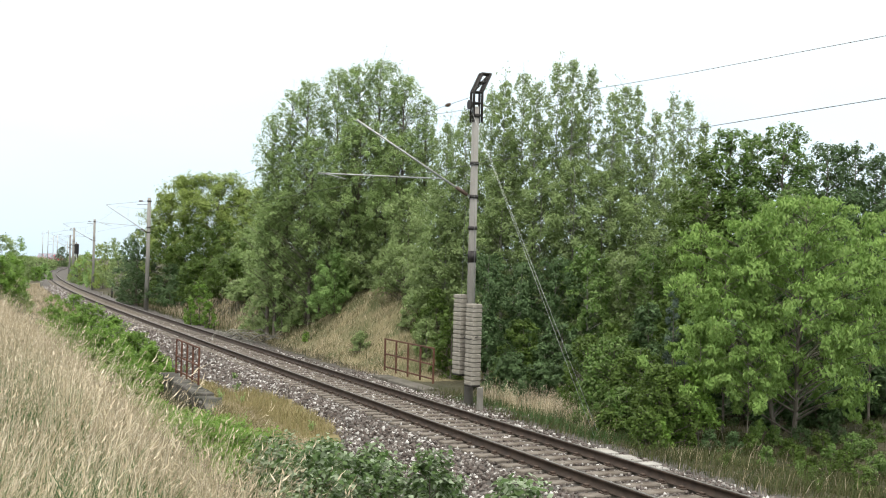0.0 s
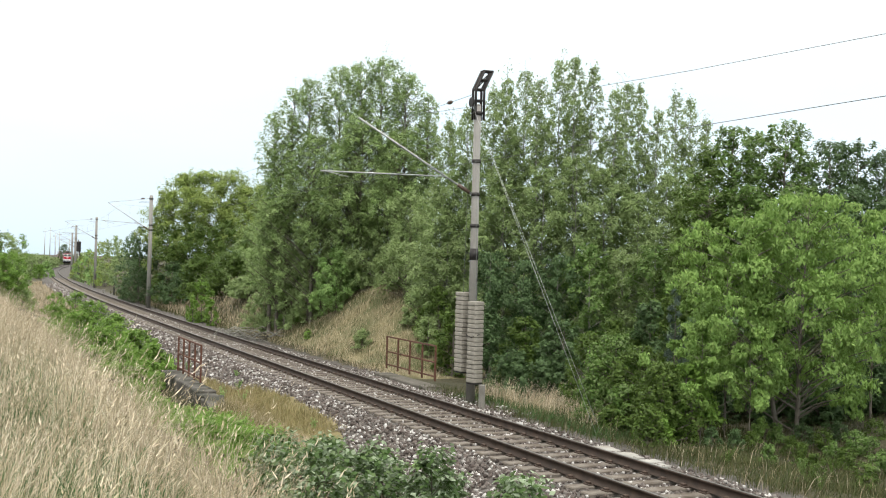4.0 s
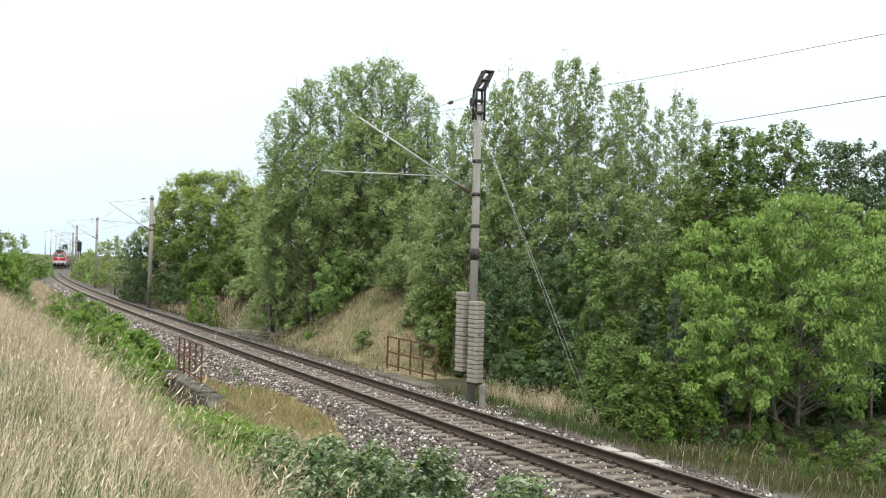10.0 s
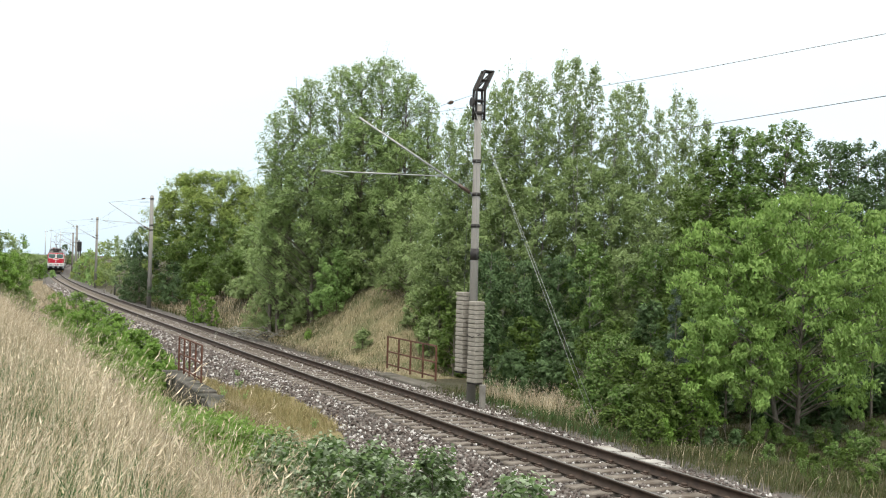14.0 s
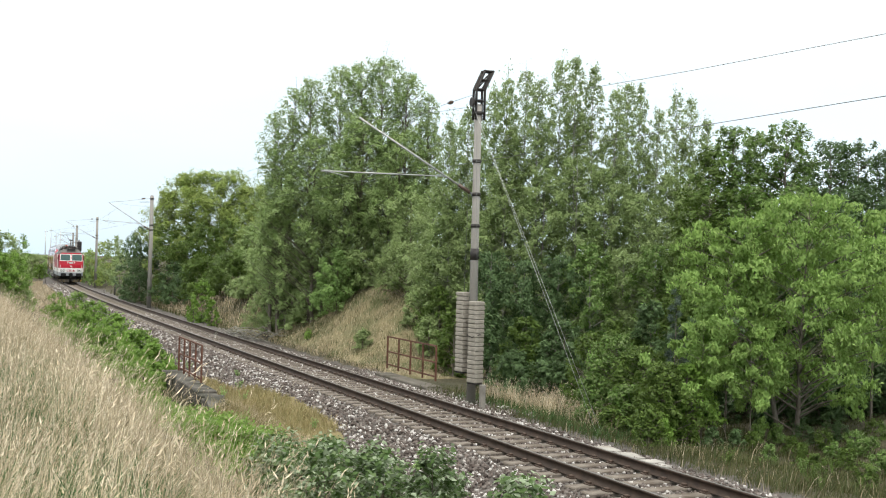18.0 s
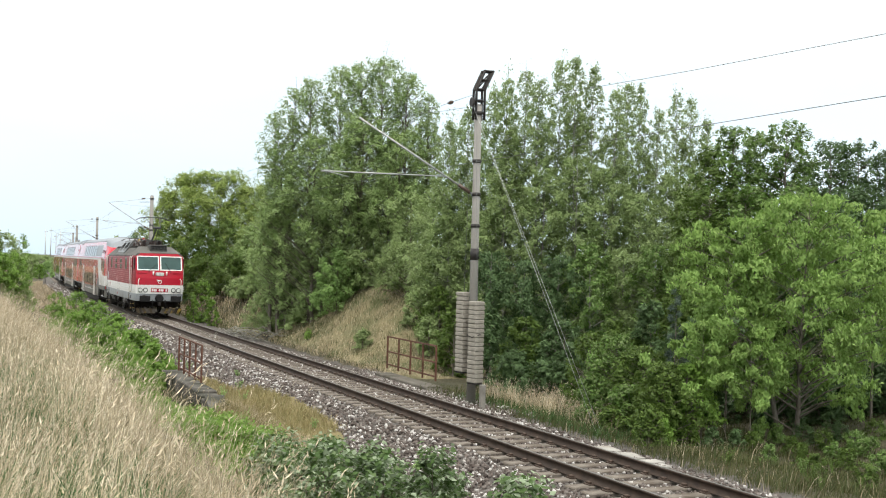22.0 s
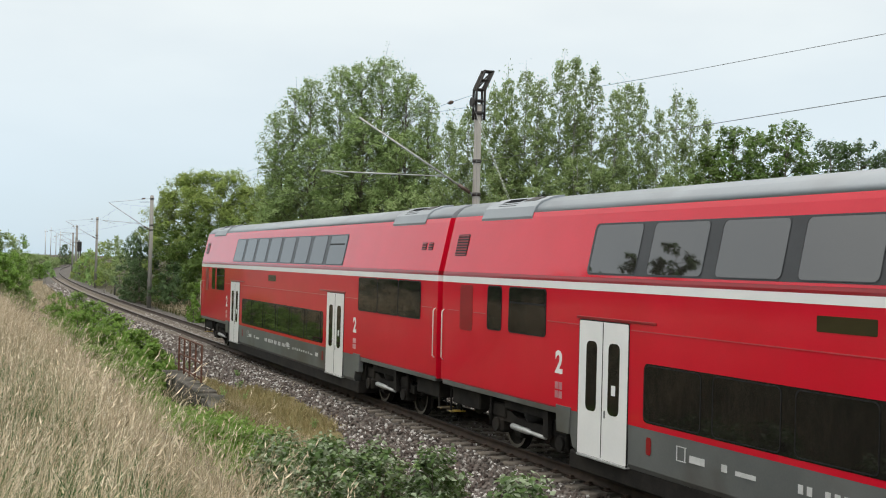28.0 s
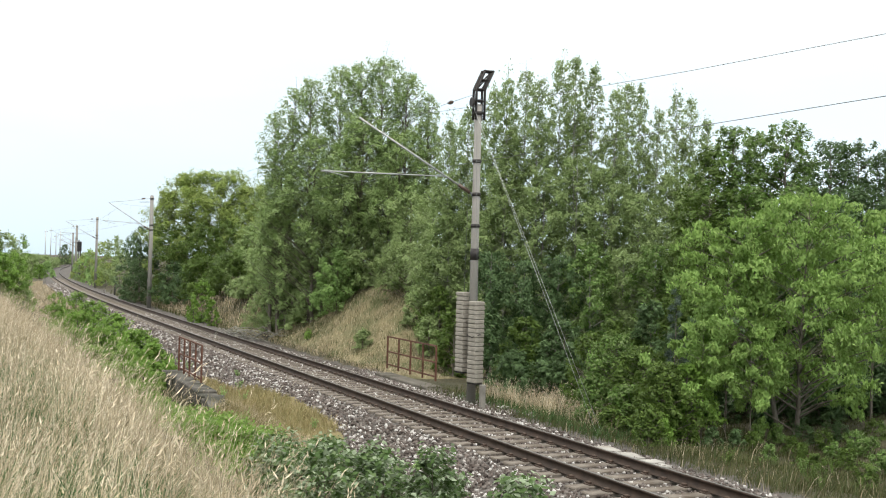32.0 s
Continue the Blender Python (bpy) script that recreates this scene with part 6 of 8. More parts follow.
M_LOCO_RED = surface("loco_paint_red", (0.275, 0.006, 0.024), (0.353, 0.009, 0.033), 1.2, 0.42, 0, 0.02, 30, coat=0.25, stain=(0.232, 0.012, 0.026), spec=0.2)
M_LOCO_RED_LIT = surface("loco_red_lit_front", (0.359, 0.006, 0.020), (0.423, 0.008, 0.028), 1.2, 0.38, 0, 0.02, 30, coat=0.35, spec=0.2)
# pale marks and plates; on the ribs it stands in for sky highlight
M_LOCO_LINE = surface("loco_pale_mark_and_rib_glint", (0.40, 0.14, 0.16), (0.58, 0.31, 0.33), 3, 0.5, 0, 0.0, 40)
M_LOCO_WHITE = surface("loco_paint_white", (0.766, 0.771, 0.761), (0.844, 0.849, 0.844), 1.4, 0.45, 0, 0.04, 40, coat=0.3, stain=(0.679, 0.660, 0.611), stain_at=0.68)
M_LOCO_GREY = surface("loco_paint_grey", (0.276, 0.304, 0.331), (0.368, 0.396, 0.423), 1.4, 0.5, 0, 0.04, 40, coat=0.15, stain=(0.221, 0.221, 0.212))
M_LOCO_ROOF = surface("loco_roof_grey", (0.075, 0.072, 0.066), (0.117, 0.113, 0.104), 1.2, 0.7, 0, 0.1, 40, stain=(0.056, 0.049, 0.041), spec=0.3)
# grimy running gear, darkened further for the shadow under the train
M_BOGIE = surface("bogie_grime_and_shade", (0.006, 0.005, 0.005), (0.019, 0.017, 0.015), 3, 0.85, 0.1, 0.3, 30, stain=(0.027, 0.023, 0.019), spec=0.3)
M_WHEEL = surface("wheel_steel", (0.12, 0.11, 0.10), (0.22, 0.205, 0.19), 4, 0.5, 0.6, 0.1)
M_BLACK = surface("rubber_black", (0.008, 0.008, 0.009), (0.020, 0.020, 0.021), 6, 0.6, 0, 0.05, spec=0.2)
M_CHROME = surface("handrail_pale_steel", (0.68, 0.67, 0.64), (0.78, 0.77, 0.74), 6, 0.35, 0.2, 0.0)
M_YELLOW = surface("warning_yellow", (0.40, 0.27, 0.045), (0.56, 0.40, 0.075), 4, 0.6, 0, 0.1, 40, stain=(0.10, 0.078, 0.05), stain_at=0.48)
M_MARK = surface("lettering_grey_white", (0.50, 0.51, 0.51), (0.60, 0.61, 0.61), 8, 0.5, 0, 0.0)
M_CERAMIC = surface("roof_insulator_maroon", (0.045, 0.026, 0.023), (0.10, 0.058, 0.05), 6, 0.4, 0, 0.0)
M_VOID = surface("louvre_depth_black", (0.004, 0.004, 0.004), (0.010, 0.010, 0.010), 6, 0.95, 0, 0.0, spec=0.03)
M_PANTO = surface("pantograph_steel", (0.06, 0.062, 0.062), (0.11, 0.112, 0.11), 6, 0.6, 0.3, 0.05)
M_GLASS_PALE = glassy("cab_door_glass", (0.16, 0.18, 0.18), 1.5, 0.06)
M_HOUSING = surface("loco_housing_grey", (0.083, 0.084, 0.084), (0.116, 0.117, 0.116), 1.4, 0.6, 0, 0.04, 40, stain=(0.061, 0.058, 0.052), spec=0.3)
M_BLIND = glassy("engine_room_glass", (0.019, 0.019, 0.019), 1.45, 0.08)
M_BREAKER = surface("breaker_yellow", (0.62, 0.40, 0.03), (0.72, 0.48, 0.05), 6, 0.5, 0, 0.0)
M_BUSRED = surface("bus_bar_red", (0.35, 0.03, 0.03), (0.45, 0.05, 0.04), 6, 0.5, 0, 0.0)


M_GLASS = glassy("coach_glass_dark", (0.012, 0.011, 0.010), 1.46, 0.03)
M_GLASS_UP = glassy("coach_glass_coated", (0.020, 0.018, 0.016), 2.25, 0.02)
# teal base stands in for mirrored sky; the low IOR reflects little
M_GLASS_CAB = glassy("cab_glass", (0.058, 0.102, 0.098), 1.22, 0.03)
M_DISPLAY = glassy("display_olive", (0.035, 0.03, 0.012), 1.45, 0.15)
M_LAMP = glassy("lamp_glass", (0.62, 0.64, 0.62), 1.6, 0.1)


def loft(sections, bm=None):
    """Closed skin through rings of equal length, capped at both ends."""
    bm = bm or bmesh.new()
    rings = [[bm.verts.new(p) for p in sec] for sec in sections]
    k = len(rings[0])
    for a, b in zip(rings, rings[1:]):
        for i in range(k):
            bm.faces.new((a[i], a[(i + 1) % k], b[(i + 1) % k], b[i]))
    bm.faces.new(rings[0][::-1])
    bm.faces.new(rings[-1])
    bmesh.ops.recalc_face_normals(bm, faces=bm.faces)
    return bm


def prism(poly, x0, x1, bm=None):
    """A (y, z) outline drawn out from x0 to x1."""
    return loft([[(x0, y, z) for y, z in poly], [(x1, y, z) for y, z in poly]], bm)


def both(half):
    """A half outline (y > 0, going up) mirrored into a closed one."""
    return list(half) + [(-y, z) for y, z in reversed(half)]


def rounded(x0, x1, z0, z1, r, n=4):
    pts = []
    for cx, cz, a0 in ((x1 - r, z1 - r, 0), (x0 + r, z1 - r, 90), (x0 + r, z0 + r, 180), (x1 - r, z0 + r, 270)):
        for i in range(n + 1):
            a = radians(a0 + 90 * i / n)
            pts.append((cx + r * math.cos(a), cz + r * math.sin(a)))
    return pts


def side_y(z):
    """Half width of a coach's side at height z."""
    return 1.40 if z <= 3.28 else 1.40 - (z - 3.28) * 0.215


def plate(outline, wide, proud=0.006, depth=0.03, side=-1, bm=None):
    """A plate on a car's side: outline in (x, z); wide(z) is the half width there."""
    bm = bm or bmesh.new()
    outer = [bm.verts.new((x, side * (wide(z) + proud), z)) for x, z in outline]
    inner = [bm.verts.new((x, side * (wide(z) - depth), z)) for x, z in outline]
    k = len(outer)
    bm.faces.new(outer)
    bm.faces.new(inner[::-1])
    for i in range(k):
        bm.faces.new((outer[i], inner[i], inner[(i + 1) % k], outer[(i + 1) % k]))
    bmesh.ops.recalc_face_normals(bm, faces=bm.faces)
    return bm


def frame_ring(outline, inset, wide, proud, side=-1, bm=None):
    """A flat frame of the given breadth round an outline on a car's side."""
    bm = bm or bmesh.new()
    cx = sum(p[0] for p in outline) / len(outline)
    cz = sum(p[1] for p in outline) / len(outline)
    hx = max(abs(p[0] - cx) for p in outline)
    hz = max(abs(p[1] - cz) for p in outline)
    inn = [(cx + (x - cx) * (1 - inset / hx), cz + (z - cz) * (1 - inset / hz)) for x, z in outline]
    k = len(outline)
    rings = []
    for pts, pr in ((outline, -0.01), (outline, proud), (inn, proud), (inn, -0.01)):
        rings.append([bm.verts.new((x, side * (wide(z) + pr), z)) for x, z in pts])
    for a, b in zip(rings, rings[1:]):
        for i in range(k):
            bm.faces.new((a[i], a[(i + 1) % k], b[(i + 1) % k], b[i]))
    bmesh.ops.recalc_face_normals(bm, faces=bm.faces)
    return bm


def wheelset(parent, x, r, name="wheelset"):
    """Axle and two wheels with rims and discs; turns about y."""
    ws = thing(name, "", "", at=pose(x, 0, r))
    ws.parent = parent
    bm = bmesh.new()
    rod([(0, -0.95, 0), (0, 0.95, 0)], 0.085, 10, bm)
    for sd in (-1, 1):
        prof_ = [(0.11, 0.65), (0.11, 0.80), (r * 0.42, 0.735), (r * 0.80, 0.745), (r * 0.86, 0.80), (r, 0.805), (r, 0.715), (r + 0.028, 0.70), (r + 0.028, 0.675), (r * 0.86, 0.675), (r * 0.80, 0.72), (r * 0.42, 0.71)]
        rings = []
        for rr, yy in prof_:
            rings.append([bm.verts.new((rr * math.cos(a * math.pi / 14), sd * yy, rr * math.sin(a * math.pi / 14))) for a in range(28)])
        for a, b in zip(rings, rings[1:]):
            for i in range(28):
                bm.faces.new((a[i], a[(i + 1) % 28], b[(i + 1) % 28], b[i]))
        for a in range(5):
            an = a * 1.2566
            box(-0.03, 0.03, -0.012, 0.012, -0.03, 0.03, 0, bm)
            bmesh.ops.translate(bm, verts=bm.verts[-8:], vec=(r * 0.62 * math.cos(an), sd * 0.755, r * 0.62 * math.sin(an)))
    bmesh.ops.recalc_face_normals(bm, faces=bm.faces)
    me = bpy.data.meshes.new("wheels")
    bm.to_mesh(me)
    bm.free()
    me.materials.append(M_BOGIE)
    me.materials.append(M_WHEEL)
    for f in me.polygons:
        far_out = math.hypot(f.center.x, f.center.z)
        f.material_index = 1 if r * 0.83 < far_out < r * 0.99 else 0
    return ws, me


WHEELS = []


def add_wheels(bogie, xs, r, me_box):
    for x in xs:
        if not me_box:
            ws, me = wheelset(bogie, x, r)
            bpy.data.objects.remove(ws)
            me_box.append(me)
        w = put("wheelset", me_box[0], bogie, "", pose(x, 0, r))
        WHEELS.append((w, x, r))


def coach_bogie(car, x):
    """A coach bogie: bent side frames, axle boxes, air springs, dampers and brake gear."""
    bg = thing("bogie", "", "", at=pose(x, 0, 0))
    bg.parent = car
    bm = bmesh.new()
    for sd in (-1, 1):
        y0, y1 = sorted((sd * 0.98, sd * 1.16))
        loft([[(px, y0, pz + h) for px, pz in ((-1.75, 0.52), (-0.8, 0.55), (-0.5, 0.42), (0.5, 0.42), (0.8, 0.55), (1.75, 0.52))] +
              [(px, y0, pz + h) for px, pz in ((1.75, 0.70), (0.8, 0.76), (0.5, 0.66), (-0.5, 0.66), (-0.8, 0.76), (-1.75, 0.70))] for h in (0,)] +
             [[(px, y1, pz) for px, pz in ((-1.75, 0.52), (-0.8, 0.55), (-0.5, 0.42), (0.5, 0.42), (0.8, 0.55), (1.75, 0.52), (1.75, 0.70), (0.8, 0.76), (0.5, 0.66), (-0.5, 0.66), (-0.8, 0.76), (-1.75, 0.70))]], bm)
    for px in (-1.7, 0, 1.7):
        box(px - 0.14, px + 0.14, -1.0, 1.0, 0.48, 0.68, 0.02, bm)
    part("side_frame", bm, M_BOGIE, bg)
    part("bolster", box(-0.9, 0.9, -1.25, 1.25, 0.80, 1.03, 0.03), M_BOGIE, bg)
    # solid beam added so no light shows through between bogie and body
    part("under_beam", box(-2.3, 2.3, -0.85, 0.85, 0.72, 1.03, 0.03), M_BOGIE, bg)
    for sd in (-1, 1):
        for ax in (-1.25, 1.25):
            part("brake_unit", box(ax * 0.55 - 0.16, ax * 0.55 + 0.16, sd * 0.9 - 0.16, sd * 0.9 + 0.16, 0.28, 0.55, 0.05), M_BOGIE, bg)
            part("vertical_damper", rod([(ax * 1.2, sd * 1.22, 0.42), (ax * 1.2, sd * 1.22, 0.98)], 0.04, 8), M_BOGIE, bg)
            part("axle_guide", box(ax - 0.30, ax + 0.30, sd * 1.15 - 0.05, sd * 1.15 + 0.05, 0.60, 0.86, 0.03), M_BOGIE, bg)
            bm = box(ax - 0.19, ax + 0.19, sd * 1.08 - 0.13, sd * 1.08 + 0.13, 0.32, 0.60, 0.05)
            rod([(ax, sd * 1.2, 0.46), (ax, sd * 1.26, 0.46)], 0.13, 14, bm)
            part("axle_box", bm, M_BOGIE, bg)
            part("coil_spring", rod([(ax - 0.3, sd * 1.08, 0.38), (ax - 0.3, sd * 1.08, 0.74)], 0.085, 10), M_BOGIE, bg)
        part("air_spring", rod([(0, sd * 0.98, 0.66), (0, sd * 0.98, 0.76), (0, sd * 0.98, 0.92), (0, sd * 0.98, 1.04)], [0.22, 0.27, 0.27, 0.2], 16), M_BLACK, bg)
        part("damper", rod([(-0.55, sd * 1.24, 0.52), (0.1, sd * 1.24, 0.5), (0.12, sd * 1.24, 0.5), (0.75, sd * 1.24, 0.48)], [0.055, 0.055, 0.035, 0.035], 10), M_GALV, bg, "pale steel damper")
        part("damper_bracket", prism([(sd * 1.2, 0.5), (sd * 1.28, 0.5), (sd * 1.3, 1.08), (sd * 1.2, 1.08)], 0.72, 0.9), M_BOGIE, bg)
        part("sand_pipe", rod([(1.95, sd * 0.8, 0.9), (2.0, sd * 0.8, 0.5), (1.92, sd * 0.78, 0.2)], 0.03, 6), M_BOGIE, bg)
    return bg


def car_ends(car, x, sgn, yellow=True):
    """Buffers, coupling, hoses and gangway at one end of a coach."""
    for yy in (-0.875, 0.875):
        bm = rod([(x, yy, 1.05), (x + sgn * 0.18, yy, 1.05), (x + sgn * 0.185, yy, 1.05), (x + sgn * 0.2, yy, 1.05)], [0.11, 0.10, 0.25, 0.25], 18)
        part("buffer", bm, M_DARKSTEEL, car)
    part("gangway_bellows", box(min(x, x + sgn * 0.19), max(x, x + sgn * 0.19), -0.62, 0.62, 1.15, 3.25, 0.05), M_BLACK, car)
    part("coupling_hook", box(min(x - sgn * 0.1, x + sgn * 0.19), max(x - sgn * 0.1, x + sgn * 0.19), -0.06, 0.06, 0.92, 1.06, 0.02), M_DARKSTEEL, car)
    for k in (-1, 1):
        part("hose", rod([(x, k * 0.4, 0.95), (x + sgn * 0.15, k * 0.42, 0.6), (x + sgn * 0.12, k * 0.5, 0.42), (x - sgn * 0.05, k * 0.55, 0.55)], 0.022, 6), M_BLACK, car)
        part("brake_hose", rod([(x - sgn * 0.05, k * 0.75, 1.0), (x + sgn * 0.12, k * 0.8, 0.7), (x + sgn * 0.1, k * 0.95, 0.45), (x - sgn * 0.2, k * 1.0, 0.42), (x - sgn * 0.3, k * 1.05, 0.62)], 0.02, 6), M_BLACK, car)
        part("step_hanger", box(min(x - sgn * 0.16, x - sgn * 0.2), max(x - sgn * 0.16, x - sgn * 0.2), k * 1.08 - 0.16, k * 1.08 - 0.13, 0.44, 1.02, 0.004), M_BOGIE, car)
        part("shunter_step", box(min(x - sgn * 0.02, x - sgn * 0.24), max(x - sgn * 0.02, x - sgn * 0.24), k * 1.08 - 0.17, k * 1.08 + 0.17, 0.42, 0.45, 0.008), M_YELLOW, car, "yellow step")
        part("handrail", rod([(x - sgn * 0.10, k * 1.405, 1.5), (x - sgn * 0.10, k * 1.45, 1.55), (x - sgn * 0.10, k * 1.45, 2.5), (x - sgn * 0.10, k * 1.405, 2.55)], 0.012, 6), M_CHROME, car, "pale handrail")


def digit(text, size, x, z, car, side, material, wide=1.405):
    """A character from the built-in font, laid on the car's side."""
    cu = bpy.data.curves.new("class_number", "FONT")
    cu.body, cu.size, cu.extrude, cu.align_x, cu.offset = text, size, 0.002, "CENTER", 0.016
    tmp = bpy.data.objects.new("tmp", cu)
    me = bpy.data.meshes.new_from_object(tmp)
    bpy.data.objects.remove(tmp)
    bpy.data.curves.remove(cu)
    me.materials.append(material)
    return put("class_number", me, car, "white class number two", pose(x, side * wide, z, 90, 0, 0 if side < 0 else 180))


def bars(name, rows, car, wide, material, side=-1, proud=0.003):
    """Unreadable or numbered lettering as plain bars: rows of (x, z, length, height)."""
    for x, z, ln, h in rows:
        part(name, box(x - ln, x, side * wide - proud, side * wide + proud, z, z + h), material, car)


def slats(name, x0, x1, z0, z1, n, car, wide, side=-1):
    """A dark recess plate with slanting slats."""
    g = part(name, plate(rounded(x0, x1, z0, z1, 0.03), wide, 0.003, 0.02, side), M_BLACK, car, "dark louvre")
    for i in range(n):
        z = z0 + (i + 0.5) * (z1 - z0) / n
        h = (z1 - z0) / n * 0.25
        part("slat", plate([(x0 + 0.02, z - h), (x1 - 0.02, z - h), (x1 - 0.02, z + h), (x0 + 0.02, z + h)], wide, 0.018, 0.0, side), M_COACH_DEEP, g)


def build_coach(L, cab=False):
    """A double-deck coach. Distances d run back from its front end; x = L / 2 - d."""
    nm = "control_coach" if cab else "double_deck_coach"
    lab = "red and white double-deck control coach with a sloping cab end" if cab else "red double-deck passenger coach with white doors and grey roof"
    car = thing(nm, lab, "rail coach", "train cars")

    def X(d):
        return L / 2 - d

    low = [(1.36, 1.06), (1.40, 1.12), (1.40, 3.12)]
    stripe = [(1.404, 3.12), (1.404, 3.245)]
    rim = [(1.402, 3.245), (1.400, 3.285), (1.385, 3.335)]
    upper = [(side_y(3.335), 3.335), (side_y(3.95), 3.95), (side_y(4.38), 4.38), (1.135, 4.47)]
    roof = [(1.135, 4.47), (1.07, 4.57), (0.95, 4.67), (0.72, 4.755), (0.40, 4.81), (0.0, 4.825)]

    def skin(half, far=0.0):
        poly = both(half)
        if half[-1][0] == 0.0:
            poly = list(half) + [(-y, z) for y, z in reversed(half[:-1])]
        if not cab:
            return prism(poly, X(L), X(0))
        secs = []
        for d, k, w in ((0.0, 1.0, 0.80), (0.12, 0.97, 0.88), (0.45, 0.8, 0.95), (1.0, 0.45, 0.985), (1.6, 0.15, 1.0), (2.3, 0.0, 1.0), (far or L, 0.0, 1.0)):
            sec = []
            for y, z in poly:
                zz = z - (max(0, z - 3.3) * 0.17) * k ** 1.3
                sec.append((X(d) + (0.02 if far and d < 2 else 0.0) - max(0.0, z - 2.1) * 0.20 * k - max(0.0, z - 3.95) * 0.55 * k, y * w * (1 - 0.10 * k * max(0, z - 3.2)), zz))
            secs.append(sec)
        return loft(secs[::-1])

    part("body", skin(low), M_COACH_RED, car)
    if cab:
        part("shoulder", skin([(1.402, 3.12), (1.402, 3.245)]), M_COACH_RED, car)
        part("white_stripe", prism(both([(1.404, 3.125), (1.404, 3.24)]), X(L), X(3.8)), M_COACH_WHITE, car, "white stripe")
    else:
        part("white_stripe", skin(stripe), M_COACH_WHITE, car, "white stripe")
    # shade along the fold below the upper side, put in as deep red
    part("rim", skin(rim), M_COACH_DEEP, car)
    part("upper_body", skin(upper), M_COACH_RED, car, "glossy red sloping upper side")
    rf = part("roof", skin(roof), M_COACH_ROOF, car, "light grey roof")
    for q in rf.data.polygons:
        q.use_smooth = abs(q.normal.x) < 0.5
    if cab:
        cap = part("roof_cap", skin([(side_y(4.2) + 0.008, 4.2), (side_y(4.38) + 0.008, 4.38), (1.145, 4.475), (1.08, 4.58), (0.96, 4.68), (0.72, 4.765), (0.40, 4.82)], 2.35), M_COACH_ROOF, car, "grey rounded roof cap over the cab")
        for q in cap.data.polygons:
            q.use_smooth = False
        part("cap_seam", box(X(1.75) - 0.012, X(1.75) + 0.012, -0.42, 0.42, 4.70, 4.823, 0.003), M_COACH_GREY, cap)
    # grey skirt between the bogies, cut slantwise at its ends
    f0, f1 = (5.35, 20.75)
    bm = bmesh.new()
    loft([[(X(f1 + e1), y, z), (X(f0 - e0), y, z)] + [(X(f0 - e0), -y, z), (X(f1 + e1), -y, z)] for y, z, e0, e1 in ((1.33, 0.44, -0.25, -0.25), (1.385, 0.52, -0.2, -0.2), (1.398, 1.16, 0.1, 0.1))], bm)
    part("skirt", bm, M_COACH_GREY, car, "grey skirt")
    for a, b in ((0.35 if cab else 0.06, f0 + 0.05), (f1 - 0.05, L - 0.06)):
        part("sole_bar", box(X(b), X(a), -1.385, 1.385, 1.0, 1.10, 0.01), M_COACH_GREY, car)
    # box drawn low and wide to keep the track beneath dark
    part("underfloor", box(X(f1), X(f0), -1.34, 1.34, 0.15, 0.46, 0.03), M_BOGIE, car)
    for a, b in ((0.6 if cab else 0.22, 1.55), (L - 1.55, L - 0.22)):
        part("underframe_box", box(X(b), X(a), -1.22, 1.22, 0.62, 1.0, 0.03), M_BOGIE, car)
    for a, b in ((5.0, 5.55), (20.6, 21.1)):
        part("equipment_box", box(X(b), X(a), -1.2, 1.2, 0.45, 1.0, 0.03), M_BOGIE, car)
    flat = lambda z: 1.40
    doors = ((8.1, 9.6), (18.6, 20.08)) if cab else ((6.48, 8.01), (18.88, 20.36))
    for sd in (-1, 1):
        # crease at the waist, its highlight put in as a lighter red strip
        runs = [(doors[1][1] + 0.05, 21.5), (24.0, 24.55), (25.25, L - 0.3)]
        runs += [(6.75, doors[1][0] - 0.05)] if cab else [(0.3, 0.92), (5.35, doors[0][0] - 0.05), (doors[0][1] + 0.05, doors[1][0] - 0.05)]
        for a, b in runs:
            part("waist_line", plate([(X(b), 2.545), (X(a), 2.545), (X(a), 2.56), (X(b), 2.56)], flat, 0.008, 0.01, sd), M_CREASE, car)
        for a, b in doors:
            dr = part("door", plate(rounded(X(b), X(a), 0.47, 2.63, 0.03), flat, 0.012, 0.03, sd), M_COACH_WHITE, car, "white double-leaf sliding door")
            part("door_gap", plate([((X(a) + X(b)) / 2 - 0.012, 0.49), ((X(a) + X(b)) / 2 + 0.012, 0.49), ((X(a) + X(b)) / 2 + 0.012, 2.62), ((X(a) + X(b)) / 2 - 0.012, 2.62)], flat, 0.014, 0.0, sd), M_BLACK, dr)
            part("door_seal", frame_ring(rounded(X(b) - 0.02, X(a) + 0.02, 0.45, 2.65, 0.04), 0.02, flat, 0.010, sd), M_BLACK, dr)
            for cx in (X(a) - 0.40, X(b) + 0.40):
                part("door_window", plate(rounded(cx - 0.165, cx + 0.165, 1.19, 2.31, 0.1), flat, 0.015, 0.0, sd), M_GLASS, dr, "dark rounded door window")
            part("sticker", plate(rounded(X(a) - 0.46, X(a) - 0.34, 1.50, 1.66, 0.01), flat, 0.0165, 0.0, sd), M_COACH_WHITE, dr, "small white sticker")
            part("door_step", box(X(b), X(a), min(sd * 1.3, sd * 1.43), max(sd * 1.3, sd * 1.43), 0.43, 0.465, 0.005), M_GALV, dr)
            part("button", plate(rounded((X(a) + X(b)) / 2 + 0.07, (X(a) + X(b)) / 2 + 0.11, 1.12, 1.24, 0.015), flat, 0.017, 0, sd), M_COACH_GREY, dr)
            part("door_rail", box(X(b) - 0.75 if a < 12 else X(b) - 0.1, X(a) + 0.1 if a < 12 else X(a) + 0.75, min(sd * 1.40, sd * 1.415), max(sd * 1.40, sd * 1.415), 2.66, 2.70, 0.004), M_COACH_DEEP, dr)
        # upper deck: band of eight panes
        t0 = 19.95 if cab else 20.2
